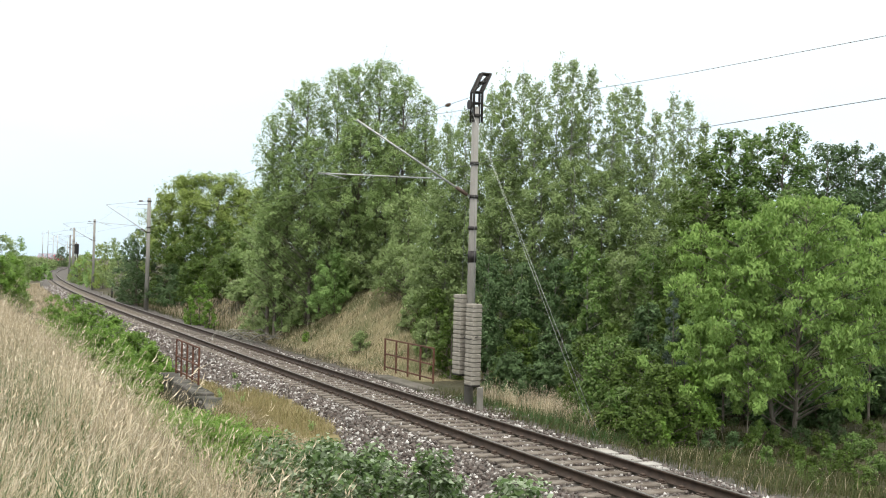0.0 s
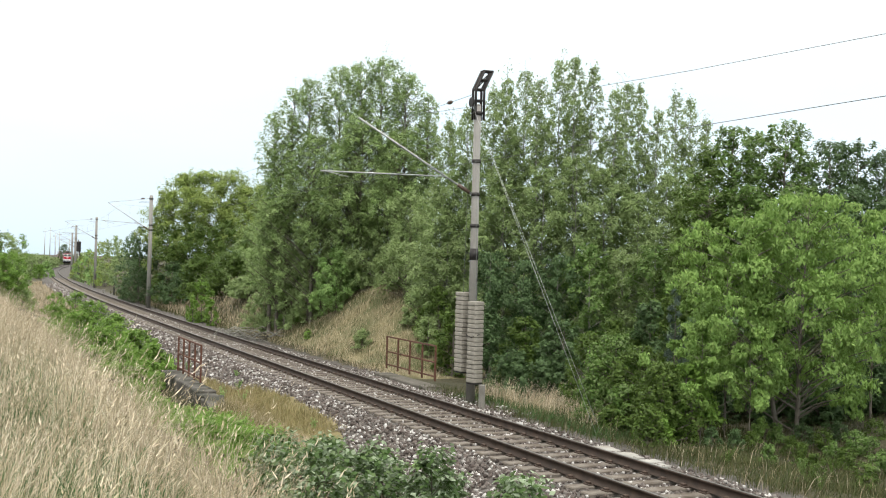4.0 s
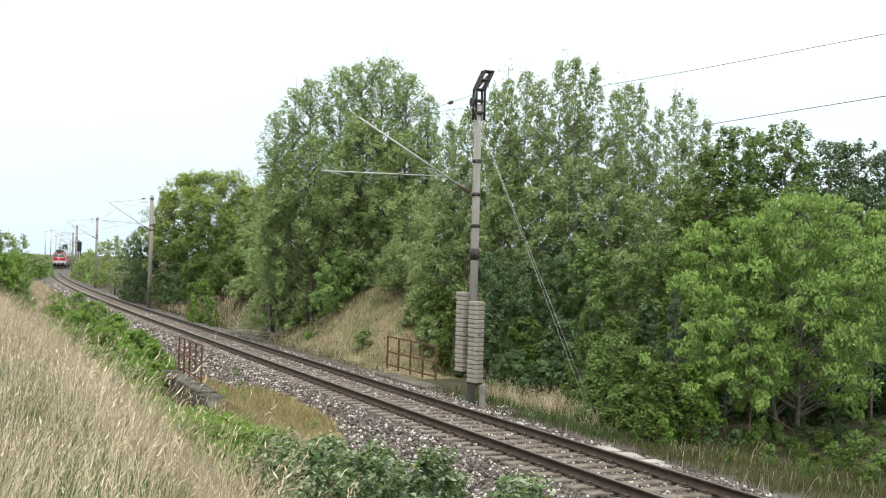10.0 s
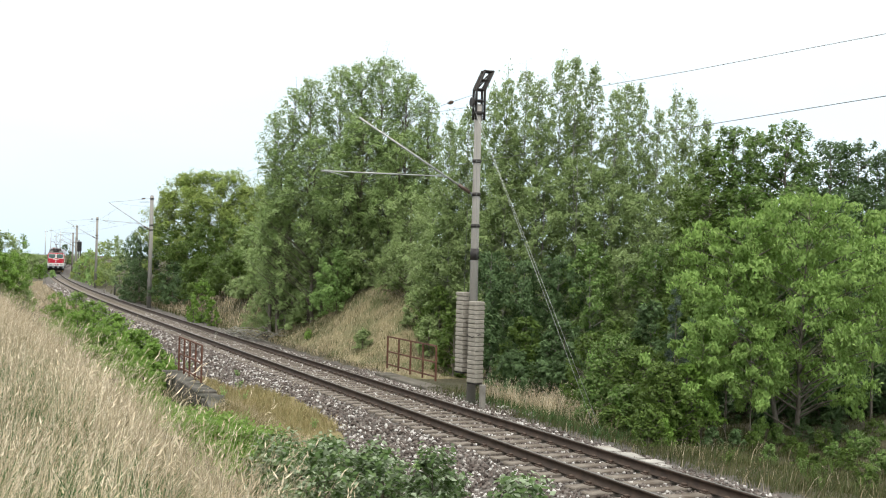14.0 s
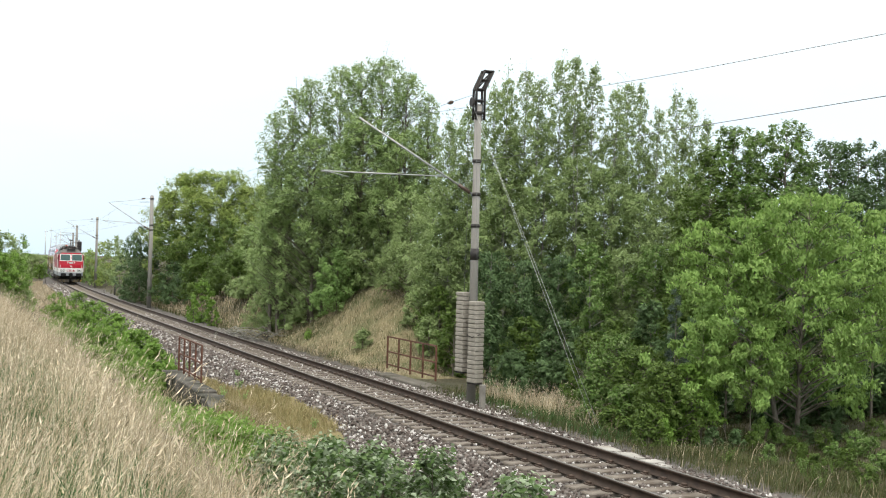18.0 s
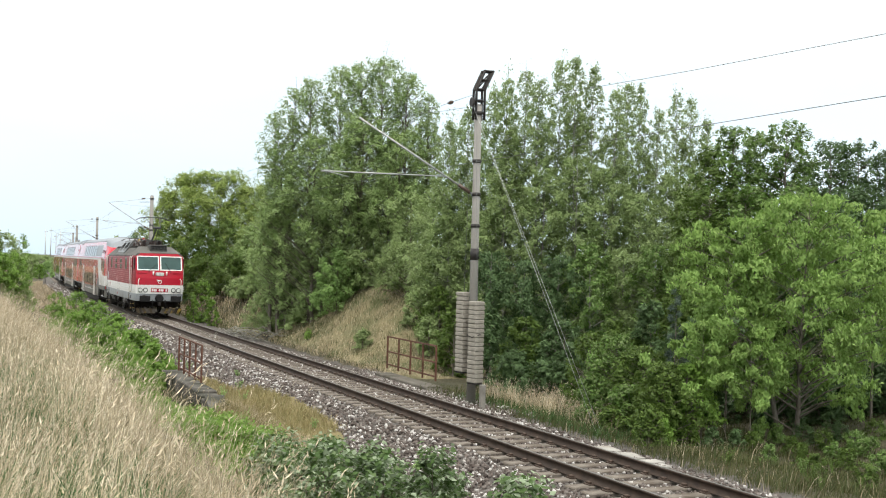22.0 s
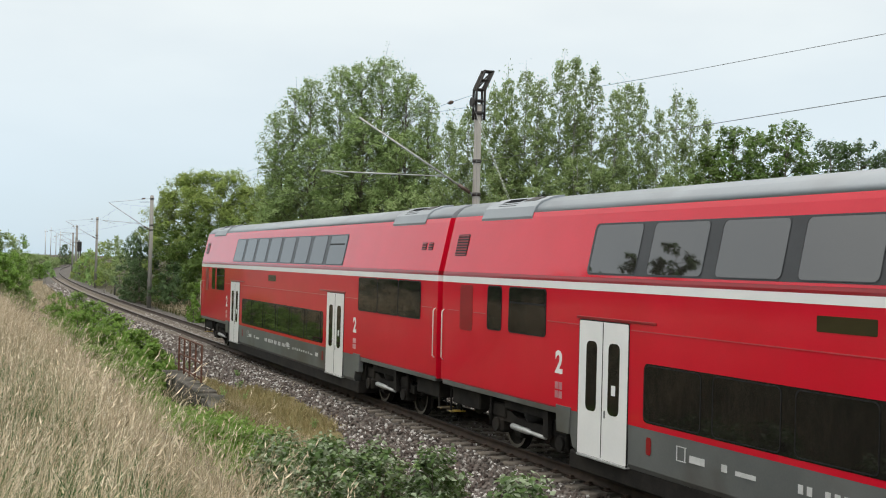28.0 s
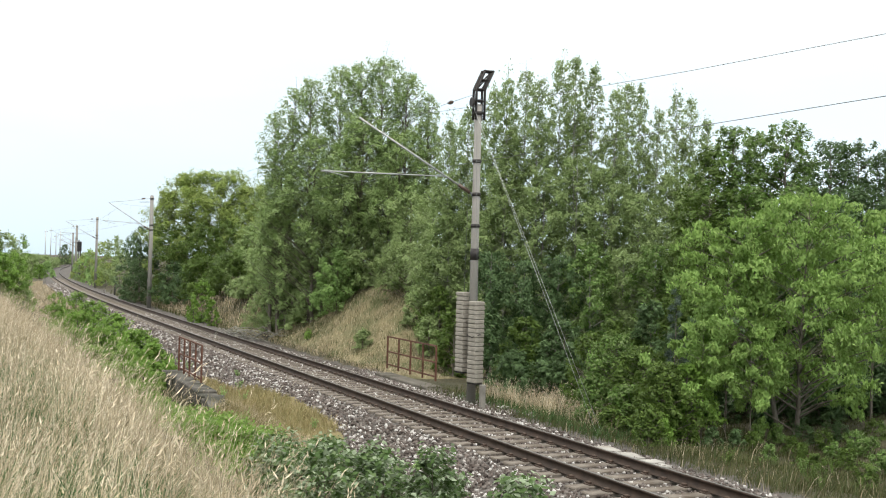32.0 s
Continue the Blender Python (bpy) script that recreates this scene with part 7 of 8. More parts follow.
        n_up = 7 if cab else 8
        last = t0 - 1.69 * n_up + (0.28 if cab else 0.14)
        part("window_band", plate(rounded(X(t0 + 0.05), X(last - 0.05), 3.375, 4.215, 0.10), side_y, 0.004, 0.02, sd), M_COACH_ANTHRACITE, car, "dark grey window band")
        if cab:
            part("grey_panel", plate([(X(last), 3.38), (X(3.75), 3.38), (X(4.0), 4.22), (X(last), 4.22)], side_y, 0.004, 0.02, sd), M_COACH_ROOF, car, "grey painted panel")
        for i in range(n_up):
            b = t0 - 1.69 * i
            o_ = rounded(X(b), X(b - (1.54 if i == n_up - 1 and not cab else 1.40)), 3.395, 4.20, 0.09)
            w = part("window", plate(o_, side_y, 0.008, 0.0, sd), M_GLASS_UP, car, "reflecting upper-deck window")
            part("window_seal", frame_ring(o_, 0.012, side_y, 0.012, sd), M_COACH_ANTHRACITE, w)
            if i == n_up - 1:
                part("vent_bar", plate([(X(b) + 0.05, 3.93), (X(b - 1.4) - 0.05, 3.93), (X(b - 1.4) - 0.05, 3.97), (X(b) + 0.05, 3.97)], side_y, 0.014, 0, sd), M_BLACK, w)
        # lower deck
        l0, l1 = (18.15, 10.05) if cab else (18.45, 8.36)
        n_lo = 5 if cab else 6
        pitch = (l0 - l1) / n_lo
        part("window_band", plate(rounded(X(l0), X(l1), 1.205, 2.085, 0.10), flat, 0.003, 0.02, sd), M_GLASS, car, "black window band")
        for i in range(n_lo):
            b = l0 - pitch * i
            o_ = rounded(X(b) + 0.02, X(b - pitch + 0.24), 1.225, 2.065, 0.09)
            w = part("window", plate(o_, flat, 0.007, 0.0, sd), M_GLASS, car, "dark lower-deck window")
            part("window_seal", frame_ring(o_, 0.018, flat, 0.010, sd), M_BLACK, w)
        # windows over the bogies
        spots = [(21.55, 23.0), (23.3, 23.92)]
        if not cab:
            spots += [(0.97, 2.40), (2.405, 3.85), (3.855, 5.3)]
        for a, b in spots:
            o_ = rounded(X(b), X(a), 2.26, 3.10, 0.08)
            w = part("window", plate(o_, flat, 0.007, 0.02, sd), M_GLASS, car, "dark window over the bogie")
            part("window_seal", frame_ring(o_, 0.02, flat, 0.010, sd), M_BLACK, w)
            if a == 21.55:
                part("vent_bar", plate([(X(b) + 0.03, 2.80), (X(a) - 0.03, 2.80), (X(a) - 0.03, 2.83), (X(b) + 0.03, 2.83)], flat, 0.011, 0, sd), M_BLACK, w)
        part("blind_panel", plate(rounded(X(25.2), X(24.6), 2.18, 3.08, 0.07), flat, 0.006, 0.02, sd), M_COACH_DEEP, car, "dark red blind panel")
        part("destination_display", plate(rounded(X(14.72), X(13.72), 2.79, 2.985, 0.02), flat, 0.005, 0.02, sd), M_DISPLAY, car, "dark olive destination display")
        slats("air_louvre", X(25.72), X(25.15), 3.66, 4.10, 8, car, side_y, sd)
        if not cab:
            for a in (0.62, 1.0):
                slats("small_louvre", X(a + 0.28), X(a), 3.78, 3.95, 3, car, side_y, sd)
        # roof units with grilles at both ends
        for a, b, sl_ in ((22.6, 24.75, 1), (1.4, 3.5, 1)):
            if cab and a < 5:
                continue
            ry = [(1.165, 4.33), (1.175, 4.40), (1.10, 4.585), (0.98, 4.69), (0.70, 4.79), (0.5, 4.822), (0.5, 4.7), (1.0, 4.4)]
            u = part("roof_unit", prism([(sd * y, z + 0.006) for y, z in ry], X(b), X(a)), M_COACH_ROOF, car, "grey roof unit")
            for i in range(7):
                y = 1.06 - i * 0.045
                z = float(np.interp(y, [0.70, 0.98, 1.10], [4.79, 4.69, 4.585])) + 0.009
                part("grille_slot", box(X(b) + 0.5, X(b) + 1.25, min(sd * y, sd * (y - 0.022)), max(sd * y, sd * (y - 0.022)), z, z + 0.008), M_BLACK, u)
            part("dark_grille", loft([[(X(b) + 1.4, sd * y, z), (X(b) + 1.85, sd * y, z)] + [(X(b) + 1.85, sd * y, z - 0.03), (X(b) + 1.4, sd * y, z - 0.03)] for y, z in ((0.96, 4.713), (0.72, 4.80))]), M_DARKSTEEL, u)
        for xx, hh in ((X(5.55 if not cab else 6.95), 0.0), (X(21.05), 0.0)):
            digit("2", 0.52, xx, 1.70, car, sd, M_COACH_WHITE)
            bars("pictogram", [(xx + 0.12 - 0.13 * (k % 2), 1.42 - 0.15 * (k // 2), 0.11, 0.12) for k in range(4)], car, 1.402, M_LOCO_LINE, sd)
        rowsb = [(X(17.6) + 0.25, 0.78, 0.02, 0.2), (X(17.6) + 0.27, 0.98, 0.24, 0.012), (X(17.6) + 0.27, 0.78, 0.24, 0.012), (X(17.6) + 0.05, 0.78, 0.02, 0.2)]
        bars("sign_outline", rowsb, car, 1.40, M_MARK, sd)
        bars("lettering", [(X(16.9) + 0.0, 0.80, 0.35, 0.10), (X(16.4), 0.80, 0.12, 0.10), (X(15.8), 0.80, 0.42, 0.06)], car, 1.40, M_MARK, sd)
        bars("lettering", [(X(14.9 - 0.16 * k), 0.80, 0.09, 0.11) for k in range(17) if k not in (2, 7, 10, 13)], car, 1.40, M_MARK, sd)
        bars("lettering", [(X(12.2 - 0.05 * k), 0.83, 0.035, 0.13) for k in range(6)] + [(X(11.85 - 0.03 * k), 0.78 + 0.06 * (k % 3), 0.22, 0.018) for k in range(3)] + [(X(11.4 - 0.24 * k), 0.80 + 0.012 * (k % 2), 0.09, 0.06) for k in range(8)] + [(X(9.35), 0.80, 0.22, 0.03), (X(8.8), 0.80, 0.26, 0.10)], car, 1.40, M_MARK, sd)
        part("red_marker", plate(rounded(X(8.42), X(8.29), 0.74, 1.0, 0.04), flat, 0.004, 0.0, sd), M_COACH_DEEP, car)
        part("red_marker", plate(rounded(X(18.35), X(18.22), 0.74, 1.0, 0.04), flat, 0.004, 0.0, sd), M_COACH_DEEP, car)
        part("jacking_plate", plate([(X(5.55), 0.72), (X(5.1), 0.72), (X(5.05), 1.16), (X(5.6), 1.16)], flat, 0.02, 0.1, sd), M_COACH_GREY, car)
        part("jacking_plate", plate([(X(21.05), 0.72), (X(20.65), 0.72), (X(20.6), 1.16), (X(21.1), 1.16)], flat, 0.02, 0.1, sd), M_COACH_GREY, car)
    if cab:
        for sd in (-1, 1):
            # white slash down to the cab
            bm = plate([(X(6.58), 3.12), (X(4.75), 1.30), (X(0.95), 1.30), (X(0.95), 2.03), (X(2.26), 2.03), (X(2.7), 2.14), (X(3.7), 3.12)], flat, 0.004, 0.01, sd)
            part("white_slash", bm, M_COACH_WHITE, car, "white painted slash")
            part("grey_band", plate([(X(5.4), 1.05), (X(0.6), 1.05), (X(0.6), 1.296), (X(4.78), 1.296)], flat, 0.004, 0.01, sd), M_COACH_GREY, car)
            part("grey_slash", plate([(X(7.2), 1.16), (X(4.65), 1.16), (X(4.62), 1.2), (X(5.6), 2.0)], flat, 0.003, 0.01, sd), M_COACH_GREY, car)
            o_ = rounded(X(7.95), X(7.32), 1.22, 2.10, 0.06)
            w = part("window", plate(o_, flat, 0.007, 0.02, sd), M_GLASS, car, "dark lower-deck window")
            part("window_seal", frame_ring(o_, 0.02, flat, 0.010, sd), M_BLACK, w)
            part("cab_window", plate(rounded(X(2.42), X(1.5), 2.30, 3.08, 0.08), flat, 0.008, 0.02, sd), M_GLASS_CAB, car, "cab side window")
            cd = part("cab_door", frame_ring(rounded(X(3.65), X(2.85), 1.15, 3.1, 0.05), 0.012, flat, 0.008, sd), M_COACH_GREY, car)
            part("cab_door_window", plate(rounded(X(3.4), X(3.05), 2.3, 3.02, 0.08), flat, 0.01, 0.01, sd), M_GLASS, cd)
            for q in (3.72, 2.78):
                part("handrail", rod([(X(q), sd * 1.405, 1.3), (X(q), sd * 1.46, 1.35), (X(q), sd * 1.46, 2.3), (X(q), sd * 1.405, 2.35)], 0.016, 6), M_CHROME, car, "pale handrail")
            lamp = part("headlight", rod([(X(0.45), sd * 1.02, 1.66), (X(-0.02), sd * 1.10, 1.66)], 0.15, 18), M_BLACK, car, "black ringed headlight")
            part("lens", rod([(X(-0.02), sd * 1.10, 1.66), (X(-0.035), sd * 1.102, 1.66)], 0.115, 18), M_LAMP, lamp)
            slats("side_louvre", X(3.6), X(2.35), 3.64, 3.86, 5, car, side_y, sd)
            slats("side_louvre", X(1.95), X(1.65), 3.58, 3.82, 4, car, side_y, sd)
        wn_ = part("cab_apron", loft([[(X(d) + e, y * w, z) for y, z in ((1.41, 0.50), (1.41, 1.295), (-1.41, 1.295), (-1.41, 0.50))] for d, e, w in ((0.95, 0, 0.99), (0.3, 0, 0.92), (0.0, 0.02, 0.80))]), M_COACH_GREY, car, "grey apron")
        part("white_front", loft([[(X(d), y * w, z) for y, z in ((1.405, 1.30), (1.405, 2.03), (-1.405, 2.03), (-1.405, 1.30))] for d, w in ((0.95, 0.986), (0.45, 0.952), (0.12, 0.886), (-0.012, 0.81))]), M_COACH_WHITE, car, "white cab front")
        part("windscreen", loft([[(X(0.10) - (z - 2.1) * 0.195 + 0.09 + e, y, z) for y, z in ((0.98, 2.2), (0.92, 3.05), (-0.92, 3.05), (-0.98, 2.2))] for e in (0.0, 0.03)]), M_GLASS_CAB, car, "dark windscreen")
        part("obstacle_plough", prism([(1.1, 0.2), (1.1, 0.45), (-1.1, 0.45), (-1.1, 0.2)], X(0.5), X(0.3)), M_YELLOW, car, "yellow obstacle guard")
        car_ends(car, X(L), -1)
    else:
        car_ends(car, X(L), -1)
        car_ends(car, X(0), 1)
    bogies = [coach_bogie(car, X(3.6)), coach_bogie(car, X(L - 3.6))]
    return car, bogies


COACH_WHEEL = []
coach_a, bog_a = build_coach(26.2, True)
coach_b, bog_b = build_coach(26.1)
coach_c = copy_thing(coach_b, pose(0, 0, 0))
bog_c = [o for o in coach_c.children if o.name.startswith("bogie")]
for bg in bog_a + bog_b + bog_c:
    add_wheels(bg, (-1.25, 1.25), 0.46, COACH_WHEEL)
coach_c["label"] = "last red double-deck coach of the train with white doors"


# ---- locomotive ----
M_FRAME = surface("window_frame_dull", (0.22, 0.16, 0.15), (0.34, 0.27, 0.26), 4, 0.5, 0.2, 0.0)
M_NOTICE = surface("notice_white", (0.60, 0.62, 0.64), (0.70, 0.72, 0.73), 6, 0.5, 0, 0.0)
M_NOTICE_BLUE = surface("notice_blue", (0.22, 0.34, 0.50), (0.30, 0.42, 0.58), 6, 0.5, 0, 0.0)
M_ROOFBOX = surface("roof_box_dark", (0.055, 0.054, 0.052), (0.09, 0.088, 0.083), 3, 0.7, 0, 0.05, 40, spec=0.3)
M_PLOUGH = surface("plough_grime", (0.07, 0.062, 0.053), (0.24, 0.22, 0.195), 3, 0.8, 0, 0.2, 30, stain=(0.05, 0.042, 0.035), stain_at=0.5)
M_HOPPER = surface("hopper_grey", (0.10, 0.10, 0.10), (0.22, 0.22, 0.22), 3, 0.7, 0, 0.2, 30, stain=(0.05, 0.045, 0.04), stain_at=0.5)
M_CABLE = surface("roof_cable_grey", (0.12, 0.115, 0.11), (0.2, 0.19, 0.18), 6, 0.7, 0, 0.0)

def build_loco(L):
    car = thing("electric_locomotive", "red, white and grey electric locomotive with ribbed sides", "locomotive", "train cars")

    def X(d):
        return L / 2 - d

    W = 1.44

    def ends(half, d_of, w_of):
        """Skin of an outline with a shaped cab at both ends: d_of(z) is the face's set-back, w_of the half-width factor at the face."""
        poly = both(half)
        secs = []
        for end in (1, -1):
            cols = []
            for k, wf in ((1.0, 0.0), (0.9, 0.30), (0.62, 0.72), (0.0, 1.0)):
                sec = []
                for y, z in poly:
                    f = w_of(z)
                    w = f + (1 - f) * wf
                    sec.append((end * (L / 2 - d_of(z) - (1.0 - k) * 1.3), y * w, z))
                cols.append(sec)
            secs += cols if end == 1 else cols[::-1]
        return loft(secs)

    def face(z):
        return float(np.interp(z, [0.9, 1.33, 1.83, 2.24, 2.6, 3.66, 4.0], [0.10, 0.02, -0.05, -0.03, 0.05, 0.42, 0.9]))

    narrow = lambda z: 0.925
    part("sill", ends([(W - 0.03, 0.90), (W + 0.005, 0.94), (W + 0.005, 1.30), (W, 1.335)], face, narrow), M_LOCO_GREY, car, "grey sill")
    part("lower_body", ends([(W, 1.335), (W, 1.83)], face, narrow), M_LOCO_WHITE, car, "white lower body with ribs")
    ub = part("upper_body", ends([(W, 1.83), (W, 2.24), (W, 2.6), (W, 3.52)], face, narrow), M_LOCO_RED, car)
    ub.data.materials.append(M_LOCO_RED_LIT)
    # faces that look forward or back take a lighter red, as if better lit
    for q in ub.data.polygons:
        if abs(q.normal.x) > 0.5:
            q.material_index = 1
    rface = lambda z: float(np.interp(z, [3.5, 3.66, 3.99], [0.37, 0.41, 0.75]))
    part("brow", ends([(W - 0.06, 3.50), (W - 0.30, 3.66)], rface, narrow), M_LOCO_RED_LIT, car)

    def roof_end(end):
        secs = []
        for d, top, w in ((0.45, 3.68, 0.955), (1.75, 4.06, 1.0), (2.75, 4.06, 1.0)):
            half = [(W * w, 3.50), (W * w - 0.02, 3.55), (W * w - 0.02 - (top - 3.55) * 1.0, top), (0.3, top + 0.015)]
            secs.append([(end * (L / 2 - d), y, z) for y, z in both(half)])
        return loft(secs)

    for end in (1, -1):
        part("cab_roof", roof_end(end), M_LOCO_ROOF, car, "weathered grey cab roof")
        bm = box(min(end * (L / 2 - 0.78), end * (L / 2 - 2.0)), max(end * (L / 2 - 0.78), end * (L / 2 - 2.0)), -0.5, 0.5, 3.72, 4.17, 0.03)
        ac = part("air_conditioner", bm, M_ROOFBOX, car, "dark grey roof air conditioner")
        xa = end * (L / 2 - 0.775)
        part("grille", box(xa - 0.012, xa + 0.012, -0.44, 0.44, 3.90, 4.12), M_BLACK, ac, "black grille")
        for i in range(11):
            y = -0.42 + i * 0.084
            part("grille_bar", box(xa - 0.02, xa + 0.02, y - 0.01, y + 0.01, 3.92, 4.02), M_HOUSING, ac)
    part("roof", prism(both([(W, 3.50), (W - 0.02, 3.55), (1.02, 3.98), (0.95, 4.0)]), X(L - 2.75), X(2.75)), M_LOCO_ROOF, car, "weathered grey roof")
    part("rain_gutter", prism(both([(W + 0.015, 3.48), (W + 0.025, 3.515), (W - 0.05, 3.52), (W - 0.05, 3.48)]), X(L - 1.5), X(1.5)), M_LOCO_ROOF, car)
    for a, b in ((2.95, 5.85), (9.95, 12.4)):
        for sd in (-1, 1):
            for zz in (3.70, 3.82):
                y = 1.42 - (zz - 3.55) * 0.93 + 0.004
                part("roof_rib", box(X(b) + 0.3, X(a) - 0.3, min(sd * y, sd * (y - 0.05)), max(sd * y, sd * (y - 0.05)), zz, zz + 0.025, 0.006), M_LOCO_ROOF, car)
    # raised cooling housing with two louvred panels a side
    sl = lambda z: 1.41 - (z - 3.57) * 0.66
    part("cooling_housing", prism(both([(1.41, 3.52), (1.41, 3.58), (0.83, 4.45), (0.70, 4.49)]), X(9.78), X(6.0)), M_HOUSING, car, "grey cooling housing")
    for sd in (-1, 1):
        for a, b in ((6.22, 7.78), (8.0, 9.56)):
            o_ = rounded(X(b), X(a), 3.78, 4.36, 0.02, 1)
            lv = part("louvre_panel", plate(o_, sl, 0.004, 0.02, sd), M_VOID, car, "black louvred panel")
            part("louvre_frame", frame_ring([(X(b) - 0.03, 3.75), (X(a) + 0.03, 3.75), (X(a) + 0.03, 4.39), (X(b) - 0.03, 4.39)], 0.05, sl, 0.02, sd), M_LOCO_GREY, lv)
            for i in range(6):
                z = 3.83 + i * 0.09
                part("louvre", plate([(X(b) + 0.05, z), (X(a) - 0.05, z), (X(a) - 0.05, z + 0.012), (X(b) + 0.05, z + 0.012)], sl, 0.012, 0.0, sd), M_PANTO, lv)
        part("slot", plate([(X(9.5), 3.67), (X(6.3), 3.67), (X(6.3), 3.695), (X(9.5), 3.695)], sl, 0.004, 0, sd), M_BLACK, car)
    flat = lambda z: W
    for sd in (-1, 1):
        wins = [(11.48, 12.36, 2.70, 3.38, False), (8.80, 9.78, 2.68, 3.28, True), (6.20, 7.17, 2.68, 3.28, True), (3.64, 4.60, 2.70, 3.38, False)]
        # ribs on the sides, broken at the windows; their pale colour holds the sky's highlight
        for i in range(13):
            z = 1.93 + i * 0.122
            cuts = sorted([(a - 0.06, b + 0.06) for a, b, z0, z1, _ in wins if z0 - 0.05 < z < z1 + 0.05])
            x = 2.45
            spans = []
            for a, b in cuts:
                spans.append((x, a))
                x = b
            spans.append((x, L - 1.75))
            for a, b in spans:
                part("side_rib", plate([(X(b), z), (X(a), z), (X(a), z + 0.016), (X(b), z + 0.016)], flat, 0.012, 0.01, sd), M_LOCO_LINE, car)
        for e0, e1 in ((0.2, 0.95), (L - 0.52, L - 0.2)):
            for i in range(6):
                z = 1.95 + i * 0.122
                part("side_rib", plate([(X(e1), z), (X(e0), z), (X(e0), z + 0.014), (X(e1), z + 0.014)], lambda q: W * 0.975, 0.02, 0.01, sd), M_LOCO_LINE, car)
        for i in range(3):
            z = 1.45 + i * 0.12
            for a, b in ((0.25, 0.93), (2.35, 6.9), (8.5, 11.7), (12.45, L - 1.85)):
                bm = bmesh.new()
                for (p_, q_, zz) in (((0.012), (0.0), z),):
                    plate([(X(b), zz), (X(a), zz), (X(a), zz + 0.06), (X(b), zz + 0.06)], flat, 0.016, 0.01, sd, bm)
                bmesh.ops.bevel(bm, geom=bm.edges[:], offset=0.006, segments=1, affect="EDGES")
                part("white_rib", bm, M_LOCO_WHITE, car)
        ht = part("hatch", plate(rounded(X(8.42), X(6.98), 1.38, 1.80, 0.02), flat, 0.014, 0.01, sd), M_LOCO_WHITE, car, "white access hatch")
        part("hatch_gap", frame_ring(rounded(X(8.44), X(6.96), 1.365, 1.815, 0.02), 0.014, flat, 0.010, sd), M_HOPPER, ht)
        for q in (7.2, 7.7, 8.2):
            part("latch", plate(rounded(X(q) - 0.03, X(q) + 0.03, 1.72, 1.76, 0.01), flat, 0.02, 0, sd), M_HOPPER, ht)
        part("emblem_panel", plate(rounded(X(12.38), X(11.78), 1.40, 1.80, 0.03), flat, 0.02, 0.01, sd), M_LOCO_WHITE, car)
        part("emblem", frame_ring(rounded(X(12.2), X(11.96), 1.48, 1.72, 0.11), 0.03, flat, 0.024, sd), M_LOCO_RED, car, "small red emblem")
        for a, b, z0, z1, split in wins:
            o_ = rounded(X(b), X(a), z0, z1, 0.08 if split else 0.05)
            w = part("window", plate(o_, flat, 0.008, 0.02, sd), M_BLIND, car, "grimy engine-room window")
            part("window_frame", frame_ring(rounded(X(b) - 0.02, X(a) + 0.02, z0 - 0.02, z1 + 0.02, 0.09), 0.02, flat, 0.014, sd), M_FRAME, w)
            if split:
                zz = z1 - 0.27
                part("transom", plate([(X(b) - 0.015, zz - 0.045), (X(a) + 0.015, zz - 0.045), (X(a) + 0.015, zz + 0.035), (X(b) - 0.015, zz + 0.035)], flat, 0.016, 0, sd), M_LOCO_RED, w)
                for q in (zz - 0.055, zz + 0.035):
                    part("transom_edge", plate([(X(b), q), (X(a), q), (X(a), q + 0.014), (X(b), q + 0.014)], flat, 0.018, 0, sd), M_FRAME, w)
        for base in (0, 1):
            D = (lambda d: X(d)) if base == 0 else (lambda d: X(L - (d - 0.42 * min(1.0, (d - 0.2) / 0.8) if d < 2.0 else d)))
            x0, x1 = sorted((D(1.08), D(1.64)))
            dr = part("cab_door", plate(rounded(x0, x1, 1.86, 3.44, 0.03), flat, 0.006, 0.01, sd), M_LOCO_RED, car, "red cab door")
            part("door_gap", frame_ring(rounded(x0 - 0.015, x1 + 0.015, 1.40, 3.46, 0.03), 0.012, flat, 0.009, sd), M_BLACK, dr)
            part("door_window", plate(rounded(x0 + 0.09, x1 - 0.09, 2.72, 3.40, 0.03), flat, 0.012, 0, sd), M_GLASS_PALE, dr)
            part("kick_panel", plate(rounded(x0, x1, 1.37, 1.80, 0.02), flat, 0.006, 0, sd), M_LOCO_WHITE, dr)
            for d in (1.0, 1.72):
                part("handrail", rod([(D(d), sd * W, 1.40), (D(d), sd * (W + 0.07), 1.45), (D(d), sd * (W + 0.07), 3.42), (D(d), sd * W, 3.50)], 0.021, 8), M_CHROME, car, "cream vertical handrail")
            a0, a1 = sorted((D(0.40), D(0.80)))
            part("cab_side_window", plate(rounded(a0, a1, 2.72, 3.40, 0.05), lambda q: W * 0.972, 0.016, 0.03, sd), M_BLIND, car, "cab side window")
            m0, m1 = sorted((D(0.86), D(0.98)))
            part("mirror", box(m0, m1, min(sd * 1.46, sd * 1.52), max(sd * 1.46, sd * 1.52), 2.80, 3.38, 0.03), M_LOCO_RED, car)
            s0, s1 = sorted((D(1.25), D(1.60)))
            part("step_recess", plate(rounded(s0, s1, 1.02, 1.18, 0.04), lambda q: W + 0.005, 0.004, 0, sd), M_BLACK, car)
            part("step", box(s0, s1, min(sd * 1.42, sd * 1.54), max(sd * 1.42, sd * 1.54), 1.40, 1.43, 0.005), M_YELLOW, car)
            for zz in (0.42, 0.68):
                part("ladder_step", box(s0, s1, min(sd * 1.2, sd * 1.45), max(sd * 1.2, sd * 1.45), zz, zz + 0.03, 0.005), M_YELLOW, car)
